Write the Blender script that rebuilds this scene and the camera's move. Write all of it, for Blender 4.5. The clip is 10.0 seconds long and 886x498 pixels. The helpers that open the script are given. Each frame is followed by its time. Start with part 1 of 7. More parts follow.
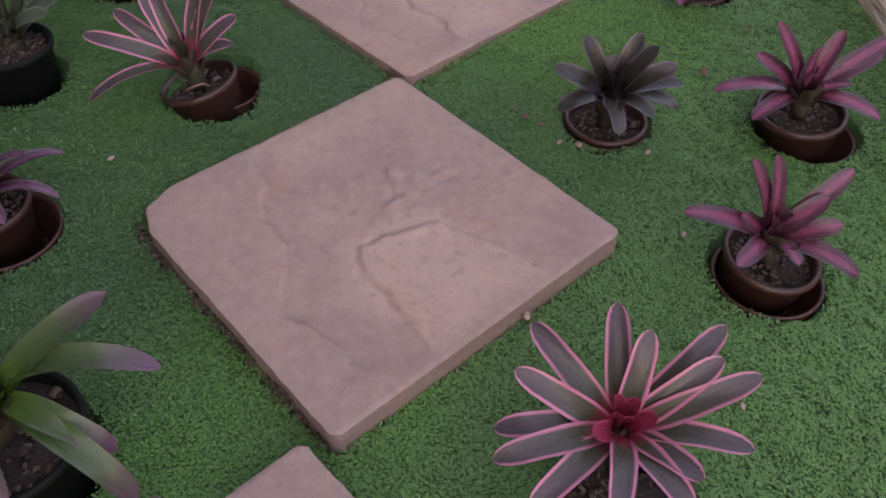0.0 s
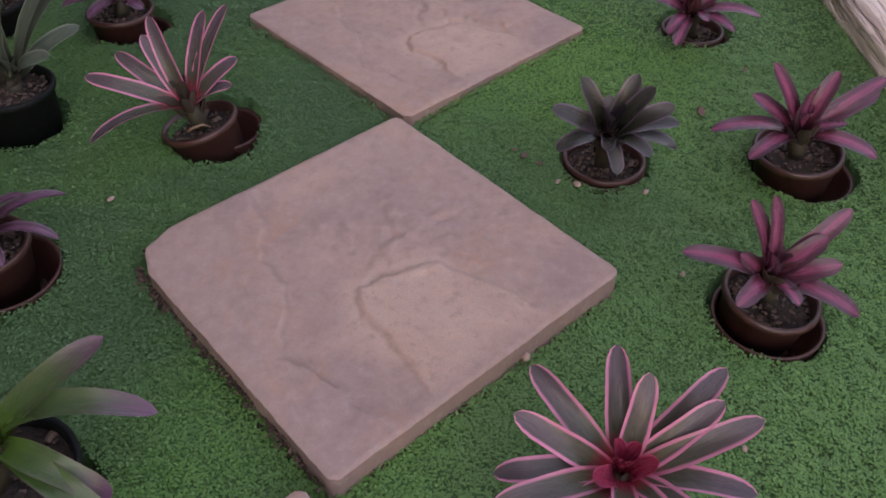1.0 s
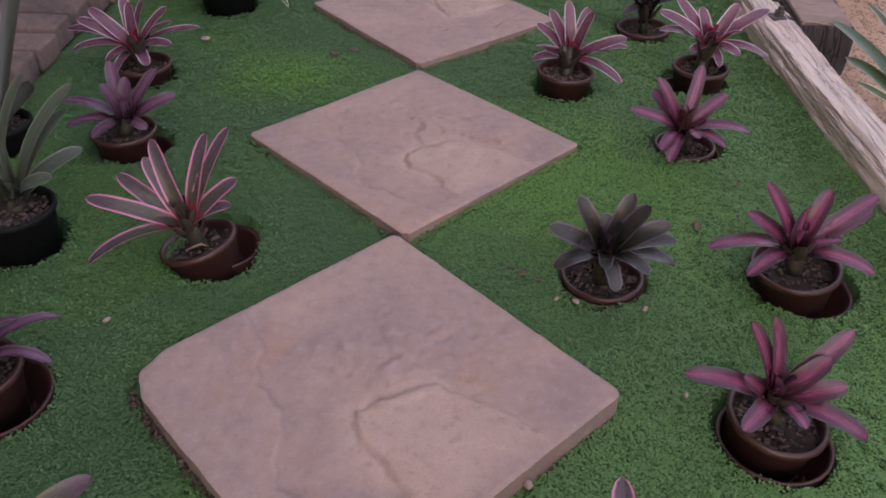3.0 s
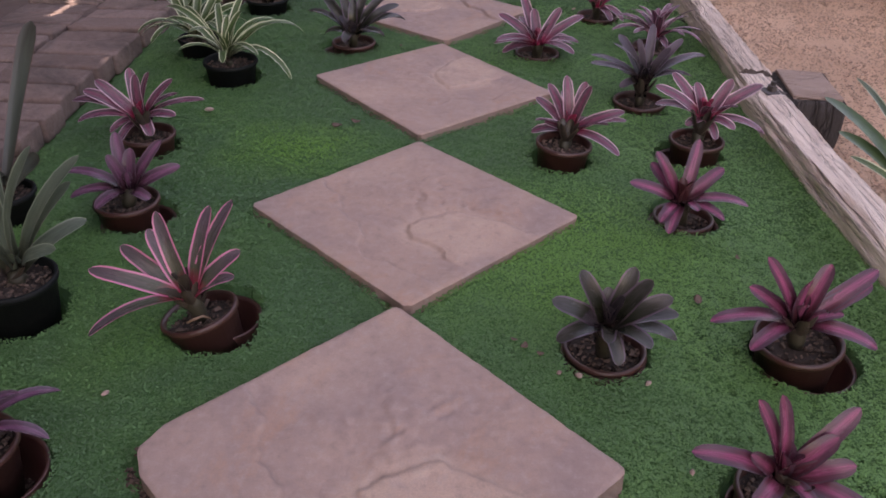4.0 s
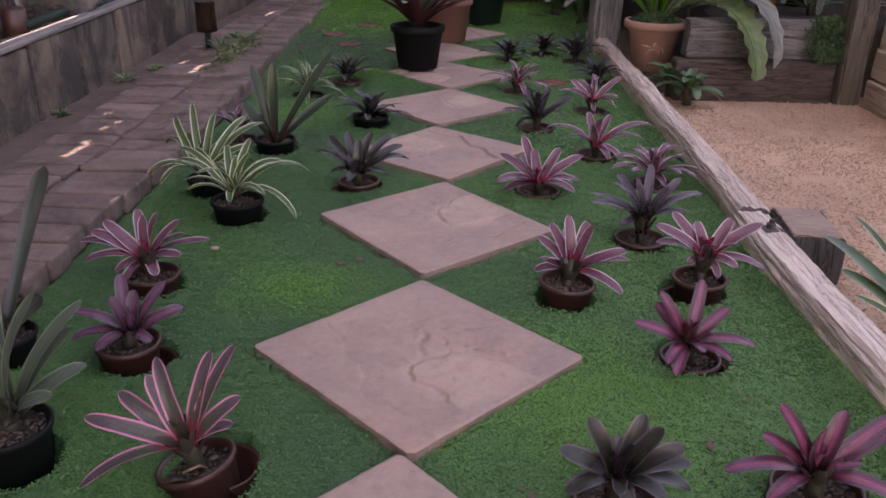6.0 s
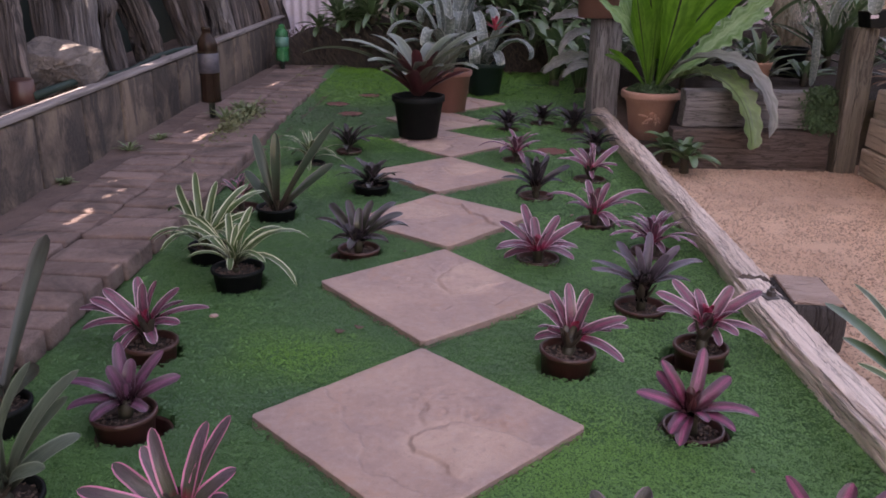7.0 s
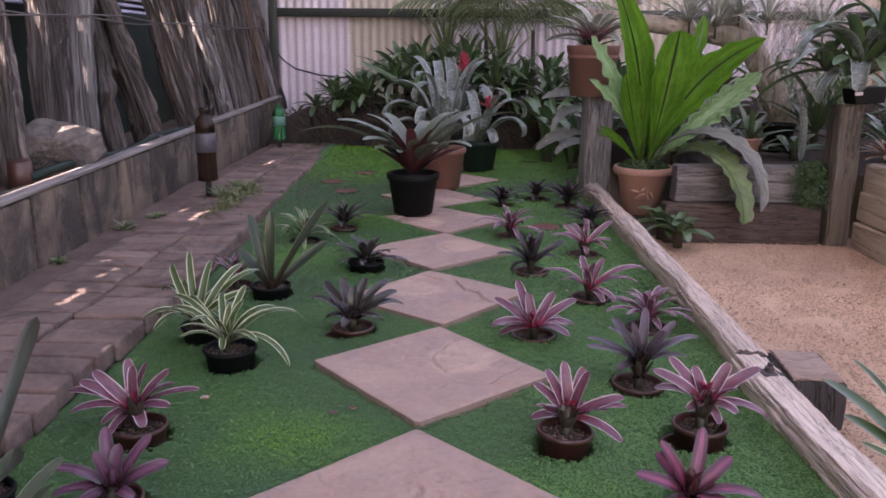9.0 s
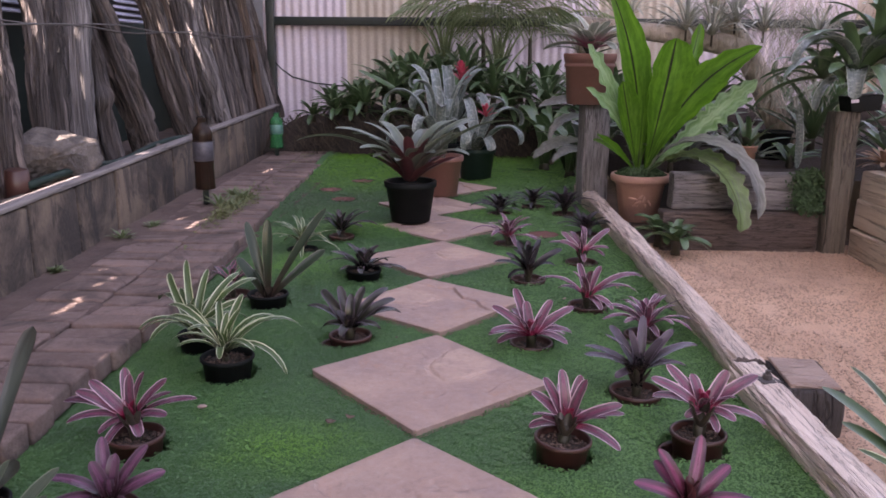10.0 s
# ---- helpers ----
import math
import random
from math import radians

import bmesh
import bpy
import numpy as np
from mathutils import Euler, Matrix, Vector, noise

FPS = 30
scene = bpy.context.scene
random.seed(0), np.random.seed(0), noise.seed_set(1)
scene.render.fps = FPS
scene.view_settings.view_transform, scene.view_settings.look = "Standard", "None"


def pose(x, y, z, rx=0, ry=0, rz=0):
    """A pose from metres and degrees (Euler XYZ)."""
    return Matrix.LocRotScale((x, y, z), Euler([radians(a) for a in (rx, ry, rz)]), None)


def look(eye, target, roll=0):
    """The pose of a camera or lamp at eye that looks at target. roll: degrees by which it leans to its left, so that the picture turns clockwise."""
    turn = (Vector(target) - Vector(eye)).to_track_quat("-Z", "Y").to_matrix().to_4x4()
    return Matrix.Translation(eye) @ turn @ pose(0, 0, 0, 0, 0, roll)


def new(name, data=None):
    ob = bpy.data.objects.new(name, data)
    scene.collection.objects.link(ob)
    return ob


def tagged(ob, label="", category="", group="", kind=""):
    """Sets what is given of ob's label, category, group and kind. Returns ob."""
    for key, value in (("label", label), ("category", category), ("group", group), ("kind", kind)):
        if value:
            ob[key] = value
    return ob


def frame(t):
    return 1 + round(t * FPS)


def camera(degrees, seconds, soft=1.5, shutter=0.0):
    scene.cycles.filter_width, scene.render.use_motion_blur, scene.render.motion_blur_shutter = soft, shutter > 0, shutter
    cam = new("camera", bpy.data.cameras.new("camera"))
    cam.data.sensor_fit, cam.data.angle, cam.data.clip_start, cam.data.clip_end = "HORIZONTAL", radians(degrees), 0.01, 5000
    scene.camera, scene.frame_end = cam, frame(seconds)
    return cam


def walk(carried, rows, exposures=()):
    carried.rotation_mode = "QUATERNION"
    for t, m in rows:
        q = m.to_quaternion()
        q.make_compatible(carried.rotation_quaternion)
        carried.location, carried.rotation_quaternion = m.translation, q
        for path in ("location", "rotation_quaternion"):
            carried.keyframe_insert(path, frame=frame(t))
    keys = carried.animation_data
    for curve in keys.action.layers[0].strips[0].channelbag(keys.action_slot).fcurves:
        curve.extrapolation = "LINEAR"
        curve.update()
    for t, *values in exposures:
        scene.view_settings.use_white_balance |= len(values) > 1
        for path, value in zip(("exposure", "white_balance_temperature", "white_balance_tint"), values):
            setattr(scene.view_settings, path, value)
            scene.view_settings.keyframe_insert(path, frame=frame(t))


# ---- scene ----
cam = camera(56.7, 10.0, 1.7)
PATH = [
    (0, (0.117, -0.778, 0.756), (0.071, 0.607, -0.687), 1.4),
    (0.5, (0.117, -0.775, 0.759), (0.07, 0.635, -0.66), 1.3),
    (1, (0.118, -0.771, 0.762), (0.068, 0.671, -0.623), 1.2),
    (1.5, (0.117, -0.766, 0.765), (0.068, 0.71, -0.584), 1.2),
    (2, (0.116, -0.758, 0.768), (0.067, 0.758, -0.535), 1.1),
    (2.5, (0.12, -0.751, 0.773), (0.062, 0.804, -0.484), 0.7),
    (4, (0.103, -0.741, 0.793), (0.057, 0.945, -0.283), 1.3),
    (4.5, (0.102, -0.734, 0.798), (0.051, 0.989, -0.216), 1.2),
    (5, (0.103, -0.729, 0.801), (0.045, 1.034, -0.142), 1.0),
    (5.5, (0.099, -0.722, 0.808), (0.04, 1.074, -0.07), 1.0),
    (7, (0.101, -0.72, 0.817), (0.033, 1.168, 0.161), 0.9),
    (7.5, (0.102, -0.717, 0.819), (0.034, 1.191, 0.223), 0.9),
    (8, (0.103, -0.716, 0.824), (0.037, 1.207, 0.279), 0.8),
    (8.5, (0.105, -0.715, 0.823), (0.04, 1.219, 0.316), 0.7),
    (9, (0.106, -0.711, 0.824), (0.043, 1.228, 0.341), 0.5),
    (9.5, (0.108, -0.712, 0.825), (0.046, 1.231, 0.355), 0.4),
    (10, (0.107, -0.71, 0.825), (0.049, 1.235, 0.36), 0.4),
]
walk(cam, [(t, look(eye, target, roll)) for t, eye, target, roll in PATH], [(0, 2.50, 10800, 33), (4.5, 2.50, 10600, 36), (7.5, 2.66, 10000, 37), (10, 2.82, 9800, 37)])

# ---- world, sun ----
world = bpy.data.worlds.new("world")
scene.world = world
world.use_nodes = True
wn = world.node_tree.nodes
wl = world.node_tree.links
sky = wn.new("ShaderNodeTexSky")
sky.sky_type = 'NISHITA'
sky.sun_disc = False
sky.sun_elevation = radians(50.8)
sky.sun_rotation = radians(225)
wl.new(sky.outputs[0], wn["Background"].inputs[0])
wn["Background"].inputs[1].default_value = 0.12
sun = new("sun", bpy.data.lights.new("sun", 'SUN'))
sun.data.energy = 5.0
sun.data.angle = radians(0.5)
sun.data.color = (0.72, 0.85, 1.0)
sun.matrix_world = look((-5, -5, 5 * math.tan(radians(60))), (0, 0, 0))

# ---- materials ----


class Nodes:
    """A small builder for node materials."""

    def __init__(self, name):
        self.m = bpy.data.materials.new(name)
        self.m.use_nodes = True
        self.t = self.m.node_tree
        self.b = self.t.nodes["Principled BSDF"]
        self.tc = self.add("ShaderNodeTexCoord")

    def add(self, kind, operation=""):
        n = self.t.nodes.new(kind)
        if operation:
            n.operation = operation
        return n

    def put(self, socket, value):
        if isinstance(value, bpy.types.NodeSocket):
            self.t.links.new(value, socket)
        elif isinstance(value, tuple) and len(value) == 3 and socket.type == 'RGBA':
            socket.default_value = (*value, 1)
        else:
            socket.default_value = value

    def noise(self, scale, detail=4.0, rough=0.6, vec=None, stretch=None, distort=0.0):
        n = self.add("ShaderNodeTexNoise")
        v = vec or self.tc.outputs["Object"]
        if stretch:
            mp = self.add("ShaderNodeMapping")
            self.put(mp.inputs[0], v)
            mp.inputs["Scale"].default_value = stretch
            v = mp.outputs[0]
        self.put(n.inputs["Vector"], v)
        n.inputs["Scale"].default_value = scale
        n.inputs["Detail"].default_value = detail
        n.inputs["Roughness"].default_value = rough
        n.inputs["Distortion"].default_value = distort
        return n.outputs[0]

    def ramp(self, fac, a, b, lo=0.35, hi=0.65):
        n = self.add("ShaderNodeMapRange")
        self.put(n.inputs[0], fac)
        n.inputs[1].default_value, n.inputs[2].default_value = lo, hi
        n.inputs[3].default_value, n.inputs[4].default_value = a, b
        return n.outputs[0]

    def mix(self, fac, a, b, mode='MIX'):
        n = self.add("ShaderNodeMix")
        n.data_type, n.blend_type = 'RGBA', mode
        self.put(n.inputs[0], fac)
        self.put(n.inputs[6], a)
        self.put(n.inputs[7], b)
        return n.outputs[2]

    def math(self, op, a, b=0.0, clamp=False):
        n = self.add("ShaderNodeMath", op)
        n.use_clamp = clamp
        self.put(n.inputs[0], a)
        self.put(n.inputs[1], b)
        return n.outputs[0]

    def bump(self, height, strength=0.3, dist=0.002):
        n = self.add("ShaderNodeBump")
        n.inputs["Strength"].default_value = strength
        n.inputs["Distance"].default_value = dist
        self.put(n.inputs["Height"], height)
        self.put(self.b.inputs["Normal"], n.outputs[0])

    def set(self, color=None, rough=None, metal=None, spec=None):
        for key, v in (("Base Color", color), ("Roughness", rough), ("Metallic", metal), ("Specular IOR Level", spec)):
            if v is not None:
                self.put(self.b.inputs[key], v)
        return self.m


def grainy(name, a, b, c, scale=8.0, fine=120.0, rough=0.85, bump=0.4, dist=0.002, island=0.0, objrand=0.0):
    """Mottled mineral or earthy surface: two tones, a stain colour and fine relief."""
    n = Nodes(name)
    big = n.noise(scale, 5, 0.65)
    small = n.noise(fine, 3, 0.7)
    col = n.mix(n.ramp(big, 0, 1), a, b)
    col = n.mix(n.ramp(n.noise(scale * 0.37, 6, 0.7, distort=0.6), 0, 0.8, 0.48, 0.72), col, c)
    col = n.mix(n.ramp(small, 0, 0.5, 0.3, 0.75), col, tuple(v * 0.62 for v in a))
    if island:
        g = n.add("ShaderNodeNewGeometry")
        col = n.mix(island, col, n.mix(g.outputs["Random Per Island"], tuple(v * 0.35 for v in a), tuple(min(1, v * 1.7) for v in b)))
    if objrand:
        o = n.add("ShaderNodeObjectInfo")
        col = n.mix(objrand, col, n.mix(o.outputs["Random"], tuple(v * 0.45 for v in a), tuple(min(1, v * 1.5) for v in b)))
    n.bump(n.math('ADD', small, n.math('MULTIPLY', big, 1.5)), bump, dist)
    return n.set(col, n.ramp(big, rough - 0.08, min(1, rough + 0.08)))


def woody(name, a, b, crack, along=(1, 0.06, 1), scale=40.0, rough=0.85, dist=0.006, objrand=0.25, cracks=1.0, veins=0.85, rest=False):
    """Weathered timber with grain and cracks along one local axis."""
    n = Nodes(name)
    o = n.add("ShaderNodeObjectInfo")
    shift = n.add("ShaderNodeVectorMath", "ADD")
    if rest:
        straight = n.add("ShaderNodeAttribute")
        straight.attribute_name = "rest"
    n.put(shift.inputs[0], straight.outputs["Vector"] if rest else n.tc.outputs["Object"])
    n.put(shift.inputs[1], o.outputs["Random"])
    v = shift.outputs[0]
    grain = n.noise(scale, 6, 0.7, v, along, 0.3)
    wide = n.noise(scale * 0.25, 4, 0.6, v, along, 0.5)
    spots = n.noise(6, 5, 0.7, v)
    col = n.mix(n.ramp(wide, 0, 1, 0.3, 0.7), a, b)
    col = n.mix(n.ramp(grain, 0.75 * cracks, 0, 0.34, 0.54), col, crack)
    vein = n.math('ABSOLUTE', n.math('SUBTRACT', n.noise(scale * 0.42, 3, 0.55, v, along, 0.25), 0.5))
    col = n.mix(n.ramp(vein, veins, 0, 0.004, 0.024), col, tuple(q * 0.6 for q in crack))
    if rest:
        furrow = n.math('ABSOLUTE', n.math('SUBTRACT', n.noise(scale * 0.2, 3, 0.6, v, along, 0.5), 0.5))
        col = n.mix(n.ramp(furrow, 0.9, 0, 0.004, 0.030), col, crack)
        splinter = n.noise(scale * 0.55, 3, 0.5, v, (along[0], along[1], along[2] * 1.6), 0.2)
        col = n.mix(n.ramp(splinter, 0, 0.6, 0.60, 0.68), col, tuple(min(0.5, q * 1.7) for q in b))
    col = n.mix(n.ramp(spots, 0, 0.45 * cracks, 0.5, 0.75), col, tuple(q * 0.55 for q in a))
    col = n.mix(objrand, col, n.mix(o.outputs["Random"], tuple(q * 0.5 for q in a), b))
    n.bump(n.math('ADD', n.math('ADD', n.ramp(grain, 0, 0.7, 0.3, 0.6), wide), n.ramp(vein, 0, 1.2, 0.0, 0.04)), 1.0, dist)
    return n.set(col, rough)


def leafy(name, centre, edge, base, width=0.16, reach=0.3, streak=0.25, rough=0.38, translucent=0.15, rib=None, tip=None, band=0.0, far=None, side=None, gloss=1.0, mid=None):
    """Leaf with coloured margins, a tinted base, lengthwise streaks and waxy sheen; the UV runs across and along the blade."""
    n = Nodes(name)
    uv = n.add("ShaderNodeSeparateXYZ")
    n.put(uv.inputs[0], n.tc.outputs["UV"])
    u, v = uv.outputs[0], uv.outputs[1]
    o = n.add("ShaderNodeObjectInfo")
    shift = n.add("ShaderNodeVectorMath", "ADD")
    n.put(shift.inputs[0], n.tc.outputs["UV"])
    n.put(shift.inputs[1], n.math('MULTIPLY', o.outputs["Random"], 17.0))
    lines = n.noise(9, 4, 0.6, shift.outputs[0], (2.2, 0.35, 1), 0.2)
    blot = n.noise(3.5, 4, 0.6, shift.outputs[0])
    off = n.math('ABSOLUTE', n.math('SUBTRACT', u, 0.5))
    wav = n.math('ADD', off, n.math('MULTIPLY', n.math('SUBTRACT', lines, 0.5), 0.08))
    if far:
        col = n.mix(n.ramp(n.math('ADD', v, n.math('MULTIPLY', blot, 0.3)), 0, 1, 0.45, 0.95), centre, far)
    else:
        col = centre
    col = n.mix(n.ramp(lines, 0, streak, 0.42, 0.62), col, edge)
    col = n.mix(n.ramp(blot, 0, 0.55, 0.45, 0.75), col, tuple(q * 0.55 for q in centre))
    col = n.mix(n.ramp(wav, 0, 1, 0.5 - width - 0.03, 0.5 - width + 0.03), col, edge)
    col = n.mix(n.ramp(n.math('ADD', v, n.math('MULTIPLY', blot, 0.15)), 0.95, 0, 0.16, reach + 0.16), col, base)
    if mid:
        stripe = n.math('MULTIPLY', n.ramp(wav, 1, 0, 0.10, 0.26), n.math('MULTIPLY', n.ramp(lines, 0.35, 1, 0.40, 0.60), n.ramp(v, 0, 1, 0.15, 0.45)), True)
        col = n.mix(stripe, col, mid)
    if tip:
        col = n.mix(n.ramp(n.math('ADD', v, n.math('MULTIPLY', blot, 0.45)), 0, 0.9, 0.92, 1.2), col, tip)
    if band:
        bw = n.noise(14, 2, 0.5, shift.outputs[0], (0.3, 2.4, 1))
        col = n.mix(n.ramp(bw, 0, band, 0.5, 0.62), col, (0.40, 0.45, 0.41))
    if side:
        slant = n.add("ShaderNodeCombineXYZ")
        n.put(slant.inputs[0], off)
        n.put(slant.inputs[1], n.math('SUBTRACT', v, n.math('MULTIPLY', off, 0.16)))
        n.put(slant.inputs[2], n.math('MULTIPLY', o.outputs["Random"], 17.0))
        veins = n.noise(30, 3, 0.6, slant.outputs[0], (0.12, 1, 1))
        patch = n.noise(7, 4, 0.6, slant.outputs[0], (1.2, 0.8, 1))
        col = n.mix(n.ramp(veins, 0.6, 0, 0.38, 0.56), col, tuple(q * 0.62 for q in centre))
        col = n.mix(n.ramp(patch, 0, 0.85, 0.46, 0.66), col, side)
    if rib:
        col = n.mix(n.ramp(off, 1, 0, 0.022, 0.036), col, rib)
    col = n.mix(n.ramp(o.outputs["Random"], 0.0, 0.3, 0, 1), col, tuple(q * 0.6 for q in centre))
    n.bump(lines, 0.35, 0.0012)
    n.set(col, n.ramp(blot, rough - 0.06, rough + 0.12, 0.3, 0.7))
    n.b.inputs["Specular IOR Level"].default_value = 0.3 * gloss
    n.b.inputs["Coat Weight"].default_value = 0.26 * gloss
    n.b.inputs["Coat Roughness"].default_value = 0.16
    if translucent:
        tr = n.add("ShaderNodeBsdfTranslucent")
        n.put(tr.inputs[0], col)
        ms = n.add("ShaderNodeMixShader")
        ms.inputs[0].default_value = translucent
        n.t.links.new(n.b.outputs[0], ms.inputs[1])
        n.t.links.new(tr.outputs[0], ms.inputs[2])
        n.t.links.new(ms.outputs[0], n.t.nodes["Material Output"].inputs[0])
    return n.m


# thick cushions in the turf: x, y, breadth, depth, rise
CUSHIONS = [(-0.40, 3.14, 0.26, 0.17, 0.030), (-0.58, 2.43, 0.20, 0.22, 0.018), (-0.70, 5.45, 0.50, 0.45, 0.035), (0.30, 5.20, 0.55, 0.55, 0.02), (-0.27, 0.92, 0.17, 0.14, 0.008), (0.24, 3.60, 0.30, 0.14, 0.016), (0.30, 0.55, 0.30, 0.25, 0.006)]


def mossy():
    """Baby's-tears turf: tiny leaves, each of its own green, in larger patches of tone."""
    n = Nodes("moss")
    g = n.add("ShaderNodeNewGeometry")
    pos = g.outputs["Position"]
    patch = n.noise(2.2, 4, 0.6, pos)
    patch2 = n.noise(9, 3, 0.6, pos)
    col = n.mix(n.ramp(patch, 0, 1, 0.36, 0.64), (0.045, 0.130, 0.054), (0.062, 0.195, 0.047))
    col = n.mix(n.ramp(patch2, 0, 0.5, 0.4, 0.7), col, (0.040, 0.126, 0.060))
    far = n.noise(0.9, 3, 0.6, pos)
    col = n.mix(n.ramp(far, 0, 0.7, 0.52, 0.62), col, (0.066, 0.222, 0.042))
    dull = n.noise(1.5, 5, 0.65, pos, None, 0.8)
    col = n.mix(n.ramp(dull, 0, 0.55, 0.50, 0.68), col, (0.052, 0.112, 0.056))
    col = n.mix(0.09, col, n.mix(g.outputs["Random Per Island"], (0.014, 0.06, 0.014), (0.12, 0.34, 0.08)))
    sep = n.add("ShaderNodeSeparateXYZ")
    n.put(sep.inputs[0], pos)
    lush = n.math('ADD', sep.outputs[1], n.math('MULTIPLY', far, 1.6))
    col = n.mix(n.ramp(lush, 0, 0.8, 5.1, 5.7), col, (0.11, 0.34, 0.018))
    for cx, cy, bx, by, _ in CUSHIONS:
        far_off = n.add("ShaderNodeMapping")
        n.put(far_off.inputs[0], pos)
        far_off.inputs["Scale"].default_value = (1 / bx, 1 / by, 0)
        far_off.inputs["Location"].default_value = (-cx / bx, -cy / by, 0)
        length = n.add("ShaderNodeVectorMath", "LENGTH")
        n.put(length.inputs[0], far_off.outputs[0])
        col = n.mix(n.ramp(n.math('ADD', length.outputs["Value"], n.math('MULTIPLY', patch2, 1.2)), 0.75, 0, 0.9, 1.9), col, (0.082, 0.280, 0.028))
    bare = n.math('ADD', n.math('ABSOLUTE', n.math('SUBTRACT', sep.outputs[1], 4.0)), n.math('MULTIPLY', n.math('ADD', sep.outputs[0], n.math('MULTIPLY', patch2, 0.8)), 1.1))
    col = n.mix(n.ramp(bare, 0.7, 0, -0.35, 0.35), col, (0.062, 0.098, 0.058))
    # greener towards +x, with the stronger light of that side put into the colour
    side = n.math('ADD', sep.outputs[0], n.math('MULTIPLY', patch, 1.2))
    col = n.mix(n.ramp(side, 0, 0.55, 0.55, 1.15), col, (0.104, 0.300, 0.074))
    n.set(col, 0.6)
    return n.m


def stained_block():
    """Old concrete block: pinkish face, black mould runs and damp patches."""
    n = Nodes("stained_block")
    o = n.add("ShaderNodeObjectInfo")
    g = n.add("ShaderNodeNewGeometry")
    pos = g.outputs["Position"]
    big = n.noise(2.4, 6, 0.68, pos, (1, 1, 0.8), 1.0)
    runs = n.noise(3.4, 7, 0.75, pos, (1, 1, 0.45), 1.6)
    fine = n.noise(70, 4, 0.7, pos)
    col = n.mix(n.ramp(big, 0, 1, 0.42, 0.58), (0.056, 0.043, 0.036), (0.215, 0.155, 0.113))
    col = n.mix(n.ramp(runs, 0, 0.95, 0.47, 0.55), col, (0.024, 0.021, 0.020))
    col = n.mix(n.ramp(fine, 0, 0.55, 0.45, 0.7), col, (0.10, 0.075, 0.062))
    col = n.mix(0.22, col, n.mix(o.outputs["Random"], (0.05, 0.04, 0.035), (0.22, 0.155, 0.12)))
    n.bump(n.math('ADD', fine, big), 0.7, 0.005)
    return n.set(col, 0.92)


def paving_brick():
    """Worn pinkish paving brick: each its own tone, with dark dirt in drifts over the path and pale rubbed patches."""
    n = Nodes("paving_brick")
    o = n.add("ShaderNodeObjectInfo")
    pos = n.add("ShaderNodeNewGeometry").outputs["Position"]
    drift = n.noise(3.2, 6, 0.7, pos, (1, 0.7, 1), 1.2)
    blot = n.noise(16, 5, 0.7, pos)
    fine = n.noise(110, 4, 0.7, pos)
    col = n.mix(o.outputs["Random"], (0.140, 0.089, 0.075), (0.255, 0.168, 0.142))
    col = n.mix(n.ramp(blot, 0, 0.6, 0.45, 0.7), col, (0.28, 0.20, 0.178))
    col = n.mix(n.ramp(drift, 0, 0.85, 0.47, 0.62), col, (0.062, 0.045, 0.038))
    col = n.mix(n.ramp(fine, 0, 0.5, 0.48, 0.72), col, (0.09, 0.065, 0.056))
    n.bump(n.math('ADD', fine, n.math('MULTIPLY', blot, 1.6)), 0.8, 0.005)
    return n.set(col, 0.9)


def paver():
    """Riven pinkish sandstone: warm and grey clouds, rusty streaks, pale scuffs."""
    n = Nodes("sandstone_paver")
    o = n.add("ShaderNodeObjectInfo")
    shift = n.add("ShaderNodeVectorMath", "ADD")
    n.put(shift.inputs[0], n.tc.outputs["Object"])
    n.put(shift.inputs[1], n.math('MULTIPLY', o.outputs["Random"], 9.0))
    v = shift.outputs[0]
    cloud = n.noise(5, 5, 0.6, v, None, 0.8)
    cloud2 = n.noise(9, 5, 0.65, v, (1, 1.4, 1), 1.2)
    fine = n.noise(60, 5, 0.7, v)
    grit = n.noise(420, 3, 0.7, v)
    col = n.mix(n.ramp(cloud, 0, 1, 0.36, 0.62), (0.362, 0.242, 0.213), (0.448, 0.288, 0.230))
    col = n.mix(n.ramp(cloud2, 0, 0.22, 0.52, 0.72), col, (0.32, 0.24, 0.23))
    col = n.mix(n.ramp(n.noise(7, 6, 0.7, v, (1.3, 0.8, 1), 1.5), 0, 0.7, 0.54, 0.70), col, (0.48, 0.262, 0.182))
    tone = n.add("ShaderNodeAttribute")
    tone.attribute_name = "worn"
    col = n.mix(n.math('MULTIPLY', tone.outputs["Fac"], n.ramp(cloud2, 1.0, 0.5)), col, (0.56, 0.375, 0.290))
    # one dark colour: shade of the ledges and pits, grime of the side faces
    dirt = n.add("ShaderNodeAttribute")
    dirt.attribute_name = "shade_grime"
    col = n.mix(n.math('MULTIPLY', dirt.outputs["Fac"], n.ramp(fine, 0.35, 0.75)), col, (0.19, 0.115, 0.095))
    col = n.mix(n.ramp(fine, 0, 0.6, 0.5, 0.72), col, (0.47, 0.355, 0.31))
    col = n.mix(n.ramp(fine, 0.55, 0, 0.28, 0.46), col, (0.25, 0.185, 0.165))
    col = n.mix(n.ramp(grit, 0, 0.35, 0.4, 0.7), col, (0.27, 0.20, 0.18))
    n.bump(n.math('ADD', n.math('MULTIPLY', fine, 1.2), n.math('MULTIPLY', grit, 0.6)), 0.6, 0.0022)
    return n.set(col, n.ramp(cloud2, 0.62, 0.85))


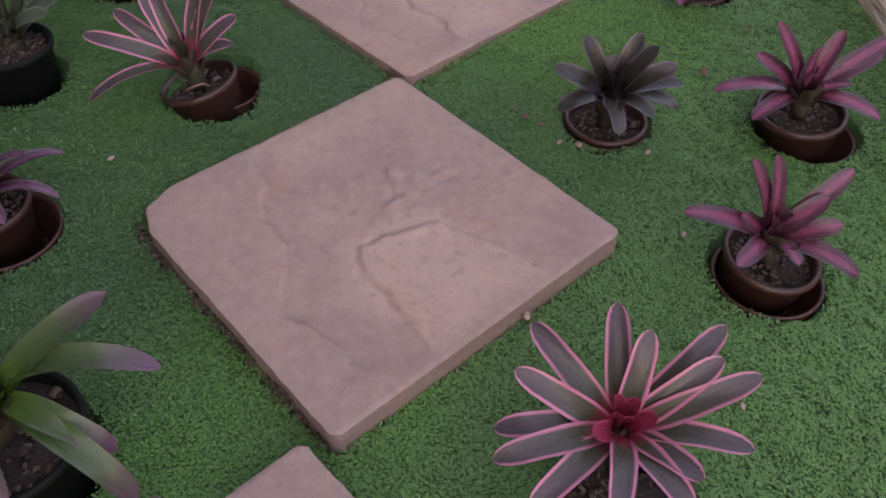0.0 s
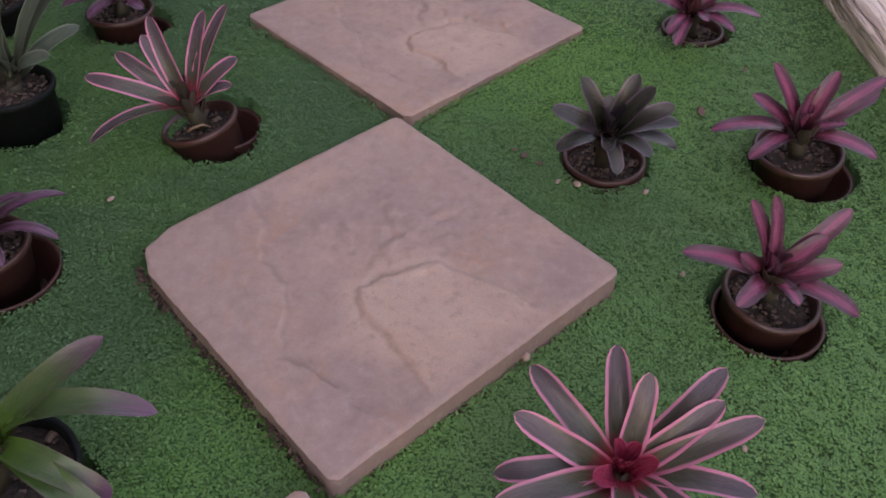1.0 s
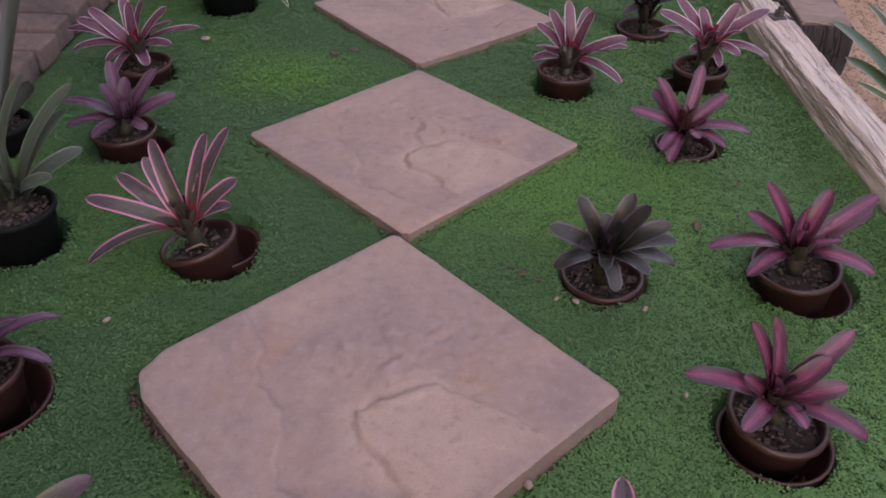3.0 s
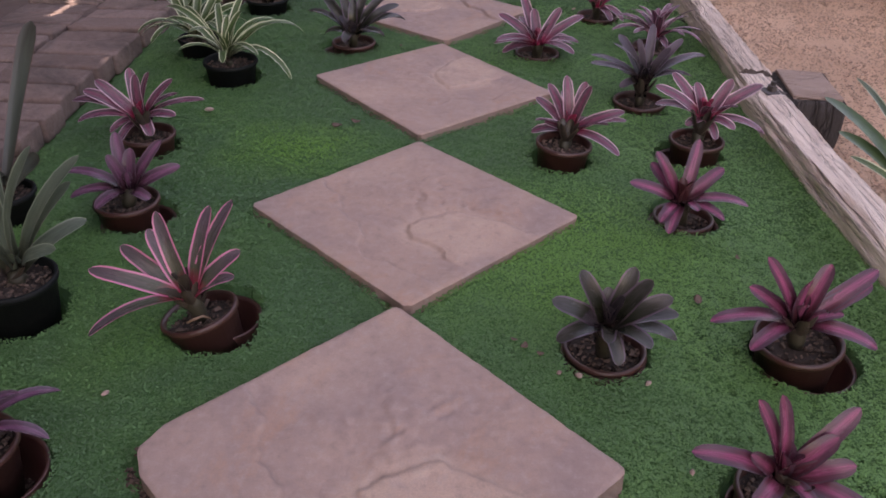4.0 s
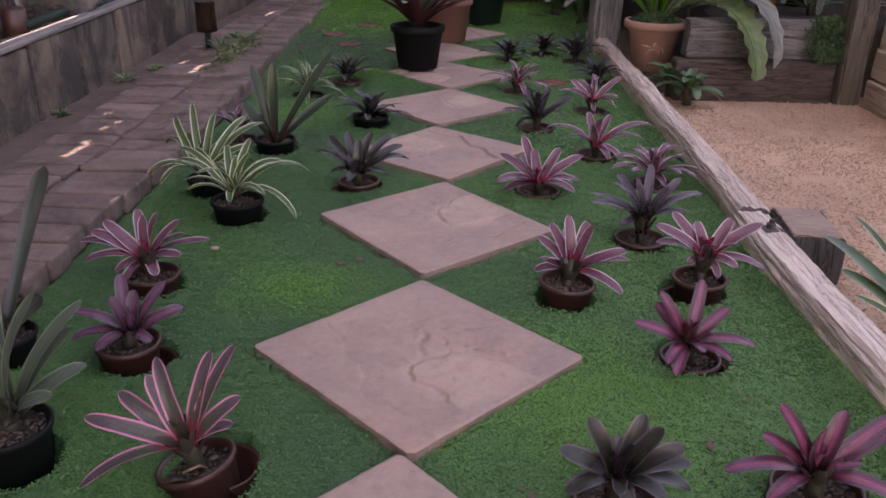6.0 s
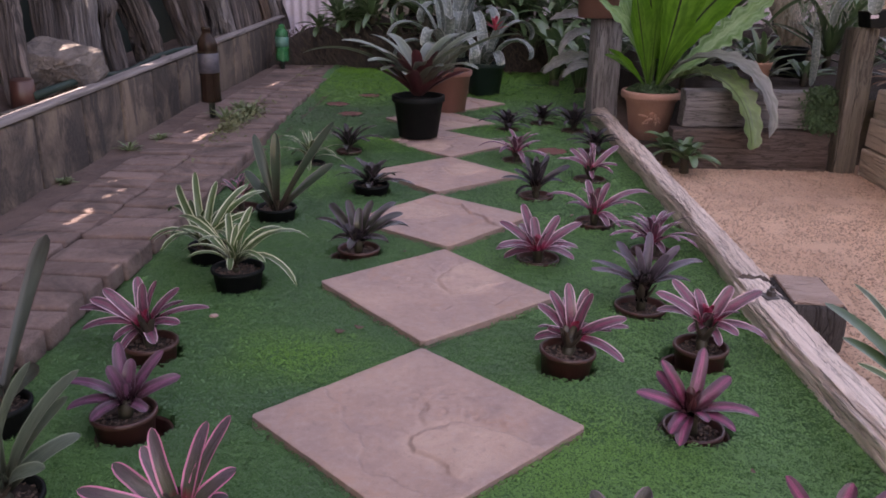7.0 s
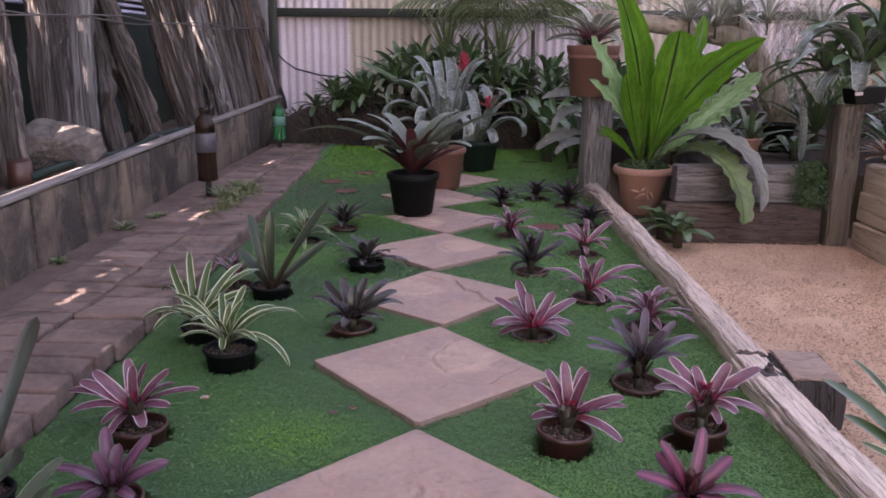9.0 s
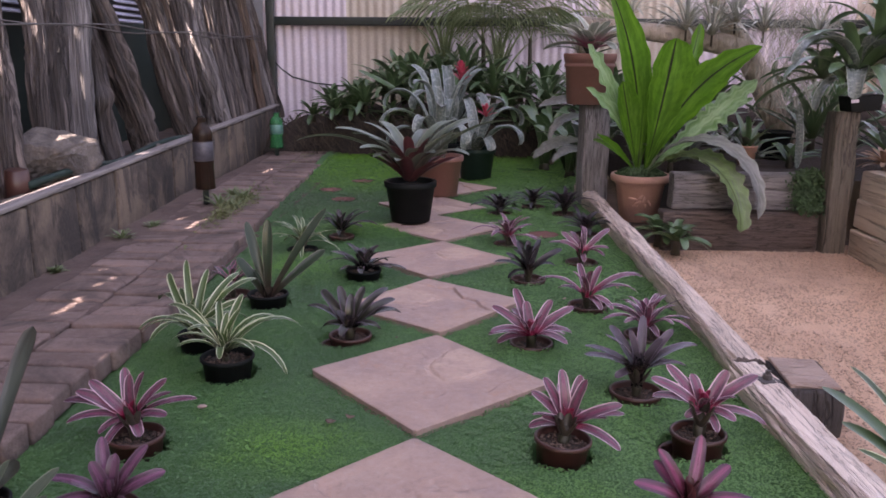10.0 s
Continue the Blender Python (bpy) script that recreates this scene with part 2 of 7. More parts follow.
M = {}
M["moss"] = mossy()
M["mossbed"] = grainy("moss_bed", (0.044, 0.142, 0.050), (0.054, 0.172, 0.052), (0.040, 0.125, 0.048), 14, 220, 0.95, 0.8, 0.004)
M["slab"] = paver()
M["soil"] = grainy("potting_mix", (0.028, 0.019, 0.016), (0.055, 0.038, 0.030), (0.016, 0.011, 0.009), 30, 200, 0.95, 0.9, 0.004)
M["bark"] = grainy("bark_chips", (0.046, 0.030, 0.024), (0.105, 0.068, 0.052), (0.026, 0.018, 0.015), 40, 200, 0.9, 0.6, 0.002, island=0.8)
M["dirt"] = grainy("red_dirt", (0.10, 0.062, 0.052), (0.16, 0.105, 0.086), (0.06, 0.04, 0.034), 9, 160, 0.95, 0.8, 0.004)
M["reddirt"] = grainy("dry_red_soil", (0.17, 0.062, 0.050), (0.23, 0.09, 0.075), (0.13, 0.075, 0.06), 20, 160, 0.95, 0.8, 0.004)
M["gravel"] = grainy("sandy_gravel", (0.61, 0.385, 0.268), (0.78, 0.51, 0.36), (0.27, 0.185, 0.15), 2.2, 260, 0.95, 0.9, 0.004)
M["grit"] = grainy("grit", (0.40, 0.265, 0.195), (0.55, 0.385, 0.29), (0.27, 0.185, 0.145), 30, 200, 0.9, 0.4, 0.002, island=0.3)
M["brick"] = paving_brick()
M["block"] = stained_block()
M["rock"] = grainy("field_rock", (0.080, 0.064, 0.056), (0.235, 0.192, 0.166), (0.028, 0.022, 0.019), 9, 60, 0.9, 1.0, 0.016)
M["brownpot"] = grainy("brown_plastic", (0.062, 0.023, 0.018), (0.080, 0.029, 0.023), (0.085, 0.040, 0.034), 12, 200, 0.42, 0.08, 0.001)
M["blackpot"] = grainy("black_plastic", (0.006, 0.008, 0.008), (0.009, 0.011, 0.011), (0.013, 0.014, 0.013), 12, 160, 0.62, 0.08, 0.001)
M["greenpot"] = grainy("dark_green_plastic", (0.012, 0.03, 0.026), (0.016, 0.038, 0.032), (0.02, 0.03, 0.026), 12, 160, 0.5, 0.08, 0.001)
M["terracotta"] = grainy("terracotta", (0.36, 0.185, 0.135), (0.45, 0.245, 0.19), (0.44, 0.30, 0.245), 7, 150, 0.85, 0.25, 0.0015)
M["claypot"] = grainy("painted_clay", (0.25, 0.108, 0.085), (0.30, 0.135, 0.108), (0.26, 0.14, 0.12), 7, 150, 0.7, 0.15, 0.001)
M["log"] = woody("weathered_log", (0.86, 0.68, 0.58), (0.95, 0.81, 0.71), (0.36, 0.25, 0.20), (1, 0.06, 1), 110, dist=0.004, objrand=0.02, cracks=0.4, veins=0.45)
M["log_far"] = woody("grey_log", (0.70, 0.545, 0.46), (0.85, 0.70, 0.60), (0.26, 0.18, 0.145), (1, 0.06, 1), 110, dist=0.004, objrand=0.0, cracks=0.5, veins=0.5)
M["stake"] = woody("split_post", (0.034, 0.026, 0.024), (0.225, 0.175, 0.157), (0.005, 0.004, 0.004), (1, 1, 0.020), 95, dist=0.012, objrand=0.18, rest=True)
M["palestake"] = woody("grey_split_post", (0.145, 0.124, 0.118), (0.27, 0.237, 0.228), (0.03, 0.025, 0.024), (1, 1, 0.020), 90, dist=0.008, objrand=0.1, cracks=0.8, veins=0.6, rest=True)
M["redstake"] = woody("red_split_post", (0.105, 0.066, 0.046), (0.235, 0.145, 0.10), (0.012, 0.008, 0.006), (1, 1, 0.02), 85, dist=0.012, rest=True)
M["cornerpost"] = woody("brown_corner_post", (0.085, 0.070, 0.057), (0.21, 0.175, 0.14), (0.02, 0.016, 0.013), (1, 1, 0.06), 70, dist=0.010, cracks=0.9)
M["redsleeper"] = woody("red_brown_sleeper", (0.095, 0.062, 0.052), (0.185, 0.130, 0.110), (0.025, 0.018, 0.016), (0.10, 1, 1), 120, dist=0.008, cracks=0.8)
M["sleeper"] = woody("old_sleeper", (0.15, 0.135, 0.13), (0.31, 0.285, 0.275), (0.045, 0.037, 0.034), (0.08, 1, 1), 110, dist=0.008, cracks=0.7)
M["paleboard"] = woody("pale_sleeper", (0.70, 0.58, 0.46), (0.80, 0.70, 0.58), (0.30, 0.23, 0.18), (1, 0.05, 1), 60, cracks=0.4, veins=0.5)
M["post"] = woody("grey_post", (0.27, 0.245, 0.245), (0.50, 0.465, 0.47), (0.06, 0.05, 0.048), (1, 1, 0.07), 90, cracks=0.9)
M["coping"] = woody("coping_board", (0.22, 0.185, 0.175), (0.31, 0.27, 0.255), (0.10, 0.08, 0.075), (1, 0.05, 1), dist=0.002)
M["trunk"] = woody("mossy_trunk", (0.32, 0.26, 0.215), (0.52, 0.43, 0.36), (0.10, 0.11, 0.05), (1, 1, 0.3), 18, veins=0.3)
M["steel"] = grainy("painted_steel", (0.014, 0.024, 0.022), (0.02, 0.032, 0.029), (0.028, 0.028, 0.026), 10, 150, 0.45, 0.1, 0.001)
M["iron"] = grainy("rusty_iron", (0.06, 0.05, 0.048), (0.10, 0.085, 0.08), (0.04, 0.03, 0.028), 60, 300, 0.6, 0.4, 0.001)
M["sheet_white"] = grainy("pale_sheet", (0.60, 0.52, 0.58), (0.68, 0.60, 0.66), (0.55, 0.45, 0.44), 1.6, 60, 0.5, 0.05, 0.001)
M["sheet_cream"] = grainy("cream_sheet", (0.50, 0.43, 0.36), (0.58, 0.50, 0.43), (0.42, 0.34, 0.28), 1.6, 60, 0.5, 0.05, 0.001)
M["screen"] = grainy("green_screen", (0.010, 0.024, 0.021), (0.014, 0.032, 0.028), (0.022, 0.03, 0.027), 3, 300, 0.9, 0.2, 0.001)
# surface of the tall wall added to keep the sun off the garden
M["sun_block"] = grainy("sun_block_surface", (0.05, 0.055, 0.065), (0.07, 0.075, 0.085), (0.04, 0.042, 0.05), 1.2, 60, 0.9, 0.3, 0.003)
M["mossdark"] = grainy("creeper", (0.03, 0.075, 0.03), (0.045, 0.105, 0.04), (0.025, 0.055, 0.025), 30, 200, 0.7, 0.2, 0.001)
M["thatch"] = grainy("leaf_litter", (0.025, 0.018, 0.015), (0.05, 0.037, 0.03), (0.014, 0.011, 0.009), 14, 120, 0.95, 0.9, 0.01)

M["louvre"] = grainy("louvre_glass", (0.58, 0.58, 0.74), (0.74, 0.74, 0.86), (0.40, 0.42, 0.60), 20, 90, 0.15, 0.05, 0.001)
M["roots"] = grainy("dry_root", (0.034, 0.025, 0.020), (0.070, 0.052, 0.041), (0.016, 0.012, 0.010), 14, 120, 0.95, 0.5, 0.004, island=0.5)

L_PINK = leafy("pink_edged_leaf", (0.060, 0.076, 0.046), (0.66, 0.22, 0.34), (0.40, 0.022, 0.065), 0.12, 0.22, 0.06, 0.26, far=(0.088, 0.068, 0.080))
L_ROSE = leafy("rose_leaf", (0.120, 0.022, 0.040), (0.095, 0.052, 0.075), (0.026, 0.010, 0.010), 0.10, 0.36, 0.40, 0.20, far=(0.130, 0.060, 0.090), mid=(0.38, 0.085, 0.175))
L_FLARE = leafy("white_pink_edged_leaf", (0.115, 0.050, 0.068), (0.74, 0.47, 0.55), (0.36, 0.022, 0.070), 0.080, 0.24, 0.14, 0.24, far=(0.115, 0.072, 0.090), mid=(0.25, 0.065, 0.115))
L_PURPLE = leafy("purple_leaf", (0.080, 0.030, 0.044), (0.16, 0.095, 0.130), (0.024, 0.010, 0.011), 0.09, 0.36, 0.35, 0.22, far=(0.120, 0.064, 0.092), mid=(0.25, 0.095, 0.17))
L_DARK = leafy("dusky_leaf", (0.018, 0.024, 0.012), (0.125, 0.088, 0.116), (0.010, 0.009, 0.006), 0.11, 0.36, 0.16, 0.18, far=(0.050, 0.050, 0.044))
L_BLUSH = leafy("blush_leaf", (0.20, 0.22, 0.17), (0.58, 0.58, 0.50), (0.50, 0.10, 0.20), 0.12, 0.38, 0.4, 0.3, far=(0.22, 0.26, 0.20))
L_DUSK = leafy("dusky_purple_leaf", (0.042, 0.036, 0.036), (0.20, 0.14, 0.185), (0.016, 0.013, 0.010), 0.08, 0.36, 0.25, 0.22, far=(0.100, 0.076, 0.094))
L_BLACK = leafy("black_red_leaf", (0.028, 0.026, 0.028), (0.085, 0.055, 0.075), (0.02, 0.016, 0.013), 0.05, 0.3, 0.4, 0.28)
L_CREAM = leafy("cream_edged_leaf", (0.045, 0.095, 0.028), (0.56, 0.60, 0.40), (0.10, 0.11, 0.06), 0.125, 0.15, 0.06, 0.32, 0.15)
L_SPINE = leafy("spiny_leaf", (0.040, 0.055, 0.044), (0.115, 0.070, 0.062), (0.03, 0.03, 0.022), 0.06, 0.2, 0.1, 0.4, 0.05, far=(0.060, 0.078, 0.062), tip=(0.03, 0.03, 0.022))
L_SPEAR = leafy("spear_leaf", (0.026, 0.046, 0.026), (0.20, 0.19, 0.14), (0.040, 0.024, 0.020), 0.045, 0.42, 0.03, 0.13, 0.05, far=(0.036, 0.060, 0.040), gloss=0.6)
L_GREEN = leafy("broad_green_leaf", (0.050, 0.125, 0.034), (0.11, 0.105, 0.075), (0.085, 0.20, 0.034), 0.03, 0.3, 0.35, 0.22, 0.15, tip=(0.17, 0.065, 0.135), far=(0.070, 0.108, 0.058))
L_GREY = leafy("grey_green_leaf", (0.075, 0.105, 0.075), (0.19, 0.235, 0.175), (0.06, 0.058, 0.036), 0.07, 0.25, 0.3, 0.5, 0.1)
L_SILVER = leafy("silver_leaf", (0.105, 0.140, 0.125), (0.30, 0.345, 0.33), (0.06, 0.085, 0.05), 0.06, 0.22, 0.30, 0.25, 0.1, band=0.40)
L_BIG = leafy("grey_leaf_maroon_base", (0.105, 0.14, 0.105), (0.21, 0.25, 0.19), (0.050, 0.016, 0.017), 0.07, 0.58, 0.35, 0.30, 0.1)
L_MAROON = leafy("maroon_leaf", (0.085, 0.022, 0.026), (0.12, 0.045, 0.045), (0.06, 0.02, 0.02), 0.05, 0.3, 0.3, 0.34, 0.1)
L_FERN = leafy("nest_fern_frond", (0.055, 0.205, 0.016), (0.085, 0.27, 0.025), (0.015, 0.040, 0.008), 0.04, 0.30, 0.25, 0.45, 0.45, rib=(0.014, 0.014, 0.010), side=(0.105, 0.30, 0.030))
L_FERN_OLD = leafy("old_fern_frond", (0.135, 0.23, 0.085), (0.20, 0.29, 0.14), (0.10, 0.17, 0.05), 0.05, 0.12, 0.4, 0.5, 0.25, rib=(0.06, 0.08, 0.04), side=(0.10, 0.125, 0.085))
L_FERN_GREY = leafy("faded_fern_frond", (0.20, 0.235, 0.19), (0.29, 0.31, 0.29), (0.12, 0.18, 0.07), 0.06, 0.2, 0.5, 0.5, 0.2, far=(0.27, 0.27, 0.29), side=(0.12, 0.13, 0.12))
L_FERN_PALE = leafy("pale_fern_frond", (0.16, 0.345, 0.14), (0.28, 0.47, 0.26), (0.03, 0.05, 0.02), 0.05, 0.15, 0.4, 0.45, 0.3, side=(0.30, 0.48, 0.29))
L_STRAP = leafy("dark_strap_leaf", (0.058, 0.130, 0.054), (0.12, 0.20, 0.105), (0.05, 0.09, 0.035), 0.05, 0.2, 0.35, 0.34, 0.15, gloss=1.8)
L_PALM = leafy("palm_leaflet", (0.16, 0.22, 0.105), (0.24, 0.30, 0.18), (0.18, 0.19, 0.08), 0.08, 0.2, 0.3, 0.45, 0.25)
L_AIR = leafy("air_plant_leaf", (0.36, 0.38, 0.33), (0.45, 0.47, 0.41), (0.26, 0.25, 0.20), 0.08, 0.2, 0.3, 0.6, 0.1)
L_RED = leafy("red_bract", (0.55, 0.05, 0.09), (0.65, 0.16, 0.20), (0.40, 0.04, 0.06), 0.08, 0.2, 0.3, 0.45, 0.2)
L_HEART = leafy("pink_heart_leaf", (0.28, 0.028, 0.06), (0.50, 0.09, 0.17), (0.12, 0.012, 0.022), 0.08, 0.35, 0.3, 0.24)
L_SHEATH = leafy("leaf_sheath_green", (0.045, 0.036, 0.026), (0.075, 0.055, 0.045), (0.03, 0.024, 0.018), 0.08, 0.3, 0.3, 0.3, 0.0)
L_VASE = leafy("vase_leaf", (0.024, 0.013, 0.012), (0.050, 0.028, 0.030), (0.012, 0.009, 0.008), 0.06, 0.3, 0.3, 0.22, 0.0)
L_DEAD = leafy("dry_leaf", (0.28, 0.18, 0.12), (0.33, 0.22, 0.16), (0.2, 0.12, 0.08), 0.08, 0.2, 0.4, 0.7, 0.1)
M["darkstump"] = woody("dark_stump", (0.040, 0.036, 0.036), (0.075, 0.066, 0.065), (0.02, 0.016, 0.015), (1, 1, 0.15), 70)

M["sawn"] = woody("sawn_grey_end", (0.33, 0.225, 0.185), (0.46, 0.335, 0.28), (0.17, 0.115, 0.095), (0.3, 1, 1), 40, cracks=0.15, veins=0.0, objrand=0.0)
# cut log ends: dark wood, with the shade on them mixed into the colour
M["endgrain"] = woody("dark_end_grain", (0.13, 0.10, 0.088), (0.20, 0.155, 0.138), (0.05, 0.038, 0.034), (1, 1, 1), 60, cracks=0.6, veins=0.3)
for key in ("blackpot", "greenpot"):
    M[key].node_tree.nodes["Principled BSDF"].inputs["Specular IOR Level"].default_value = 0.15

# ---- building helpers ----
rng = random.Random(7)


def mesh_of(bm, material, smooth=True):
    me = bpy.data.meshes.new("mesh")
    bm.to_mesh(me)
    bm.free()
    me.materials.append(material)
    if smooth:
        me.polygons.foreach_set("use_smooth", [True] * len(me.polygons))
    return me


def raw(verts, faces, material, smooth=False):
    me = bpy.data.meshes.new("mesh")
    me.from_pydata(verts, [], faces)
    me.materials.append(material)
    if smooth:
        me.polygons.foreach_set("use_smooth", [True] * len(me.polygons))
    me.update()
    return me


def part(name, me, parent, m=None, label=""):
    """One mesh object under a thing or under a part."""
    ob = new(name, me)
    ob.parent = parent
    if m is not None:
        ob.matrix_basis = m
    if label:
        tagged(ob, label)
    return ob


def empty(name, m, label, category, group="", kind=""):
    ob = new(name)
    ob.matrix_basis = m
    return tagged(ob, label, category, group, kind)


def lathe(profile, seg=36, wob=0.0, seed=0):
    """A turned shape from (radius, height) steps."""
    bm = bmesh.new()
    rings = []
    for r, z in profile:
        ring = []
        for i in range(seg):
            a = 2 * math.pi * i / seg
            rr = r * (1 + wob * noise.noise((math.cos(a) * 2 + seed, math.sin(a) * 2, z * 9)))
            ring.append(bm.verts.new((rr * math.cos(a), rr * math.sin(a), z)))
        rings.append(ring)
    for p, q in zip(rings, rings[1:]):
        for i in range(seg):
            j = (i + 1) % seg
            bm.faces.new((p[i], p[j], q[j], q[i]))
    if profile[0][0] > 0.0001:
        bm.faces.new(list(reversed(rings[0])))
    if profile[-1][0] > 0.0001:
        bm.faces.new(rings[-1])
    return bm


def tube(points, radii, seg=10, rough=0.0, freq=6.0, seed=0.0, cap=True):
    """A tapering limb along points, with an uneven skin."""
    bm = bmesh.new()
    rings = []
    pts = [Vector(p) for p in points]
    for i, p in enumerate(pts):
        d = (pts[min(i + 1, len(pts) - 1)] - pts[max(i - 1, 0)]).normalized()
        side = d.cross(Vector((0.3, 0.9, 0.2))).normalized()
        up = side.cross(d)
        ring = []
        for k in range(seg):
            a = 2 * math.pi * k / seg
            v = side * math.cos(a) + up * math.sin(a)
            q = p + v * radii[i]
            f = 1 + rough * noise.noise((v * 1.6 + Vector((seed, seed * 1.7, 0))) + Vector((0, 0, i * freq / len(pts))))
            ring.append(bm.verts.new(p + v * radii[i] * f))
        rings.append(ring)
    for p, q in zip(rings, rings[1:]):
        for i in range(seg):
            j = (i + 1) % seg
            bm.faces.new((p[i], p[j], q[j], q[i]))
    if cap:
        bm.faces.new(list(reversed(rings[0])))
        bm.faces.new(rings[-1])
    bmesh.ops.recalc_face_normals(bm, faces=bm.faces)
    return bm


def box(sx, sy, sz, bevel=0.006, rough=0.0, cuts=0, seed=0.0):
    """A block, bevelled and, where asked, worn uneven. Its origin is the middle of its base."""
    bm = bmesh.new()
    bmesh.ops.create_cube(bm, size=1, matrix=Matrix.Translation((0, 0, sz / 2)) @ Matrix.Diagonal((sx, sy, sz, 1)))
    if bevel:
        bmesh.ops.bevel(bm, geom=list(bm.edges), offset=bevel, segments=2, affect='EDGES', profile=0.6)
    if cuts:
        bmesh.ops.subdivide_edges(bm, edges=[e for e in bm.edges if e.calc_length() > 3 * bevel], cuts=cuts, use_grid_fill=True)
    if rough:
        for v in bm.verts:
            n3 = noise.noise_vector(v.co * 7 + Vector((seed, seed * 2.1, -seed)))
            v.co += n3 * rough
    return bm


def blade(length, width, bend, fold=0.25, tipness=0.8, base=0.55, wave=0.0, waves=6, segs=9, twist=0.0, seed=0, peak=0.38, nick=0.0, rise=0.8):
    """A leaf along +x: its chord is `length`, it arches by `bend` degrees either way of the chord, and is channelled by `fold`."""
    n = segs
    steps = []
    x = z = 0.0
    at = [1 - (1 - i / n) ** 1.5 for i in range(n + 1)]
    for i in range(n + 1):
        steps.append((x, z))
        if i == n:
            break
        t = (at[i] + at[i + 1]) / 2
        a = radians(bend * (1 - 2 * t ** 1.25))
        x += math.cos(a) * (at[i + 1] - at[i])
        z += math.sin(a) * (at[i + 1] - at[i])
    k = length / steps[-1][0]
    verts, faces, uvs = [], [], []
    cross = (-1.0, -0.55, 0.0, 0.55, 1.0)
    for i, (x, z) in enumerate(steps):
        t = at[i]
        w = (base + (1 - base) * (t / peak) ** rise) if t < peak else 1.0 - 0.22 * (t - peak) / 0.62
        w *= 1 + nick * noise.noise((t * 11, seed, width * 90))
        if t > tipness:
            q = (t - tipness) / (1 - tipness)
            w *= max(0.05, math.sqrt(max(0.0, 1 - q * q * 0.99)))
        ph = math.sin(t * waves * 6.283 + seed) * wave
        for c in cross:
            flat = 1 - 0.6 * t
            tw = twist * t * c * width * 0.5
            rip = ph * width * abs(c) * (1 if c > 0 else -0.8)
            verts.append((x * k, c * width / 2 * w, z * k + fold * width * c * c * flat * w + tw + rip))
            uvs.append(((c + 1) / 2, t))
    for i in range(n):
        for j in range(4):
            a = i * 5 + j
            faces.append((a, a + 1, a + 6, a + 5))
    return verts, faces, uvs


BLADES = {}


def blade_mesh(material, length, width, bend, **kw):
    key = (material.name, round(length, 3), round(width, 3), round(bend), tuple(sorted(kw.items())))
    if key not in BLADES:
        verts, faces, uvs = blade(length, width, bend, **kw)
        me = raw(verts, faces, material, True)
        lay = me.uv_layers.new(name="UVMap")
        flat = []
        for f in faces:
            for v in f:
                flat.extend(uvs[v])
        lay.data.foreach_set("uv", flat)
        BLADES[key] = me
    return BLADES[key]


def add_leaf(parent, origin, az, length, elev, width, material, bend=12, name="leaf", roll=0, **kw):
    m = Matrix.Translation(origin) @ Euler((0, 0, radians(az))).to_matrix().to_4x4() @ Euler((0, radians(-elev), 0)).to_matrix().to_4x4()
    m = m @ Euler((radians(roll), 0, 0)).to_matrix().to_4x4()
    return part(name, blade_mesh(material, round(length, 2), width, bend, **kw), parent, m)


def rosette(parent, centre, n, length, width, material, low=5, high=75, bend=16, seed=0, inner=None, turn=0, **kw):
    """A spiral rosette: the outer leaves long and low, the inner ones short and upright."""
    r = random.Random(seed)
    for i in range(n):
        f = i / max(1, n - 1)
        az = turn + i * 137.5 + r.uniform(-14, 14)
        el = low + (high - low) * f ** 1.2 + r.uniform(-8, 8)
        ln = length * (1.0 - 0.45 * f * f) * r.uniform(0.85, 1.1)
        mat = inner if inner and f > 0.7 else material
        off = 0.25 * width
        a = radians(az)
        add_leaf(parent, (centre[0] + off * math.cos(a), centre[1] + off * math.sin(a), centre[2]), az, round(ln, 2), el, width, mat,
                 bend=round(bend * r.uniform(0.7, 1.35) / 4) * 4, roll=r.uniform(-12, 12), **kw)


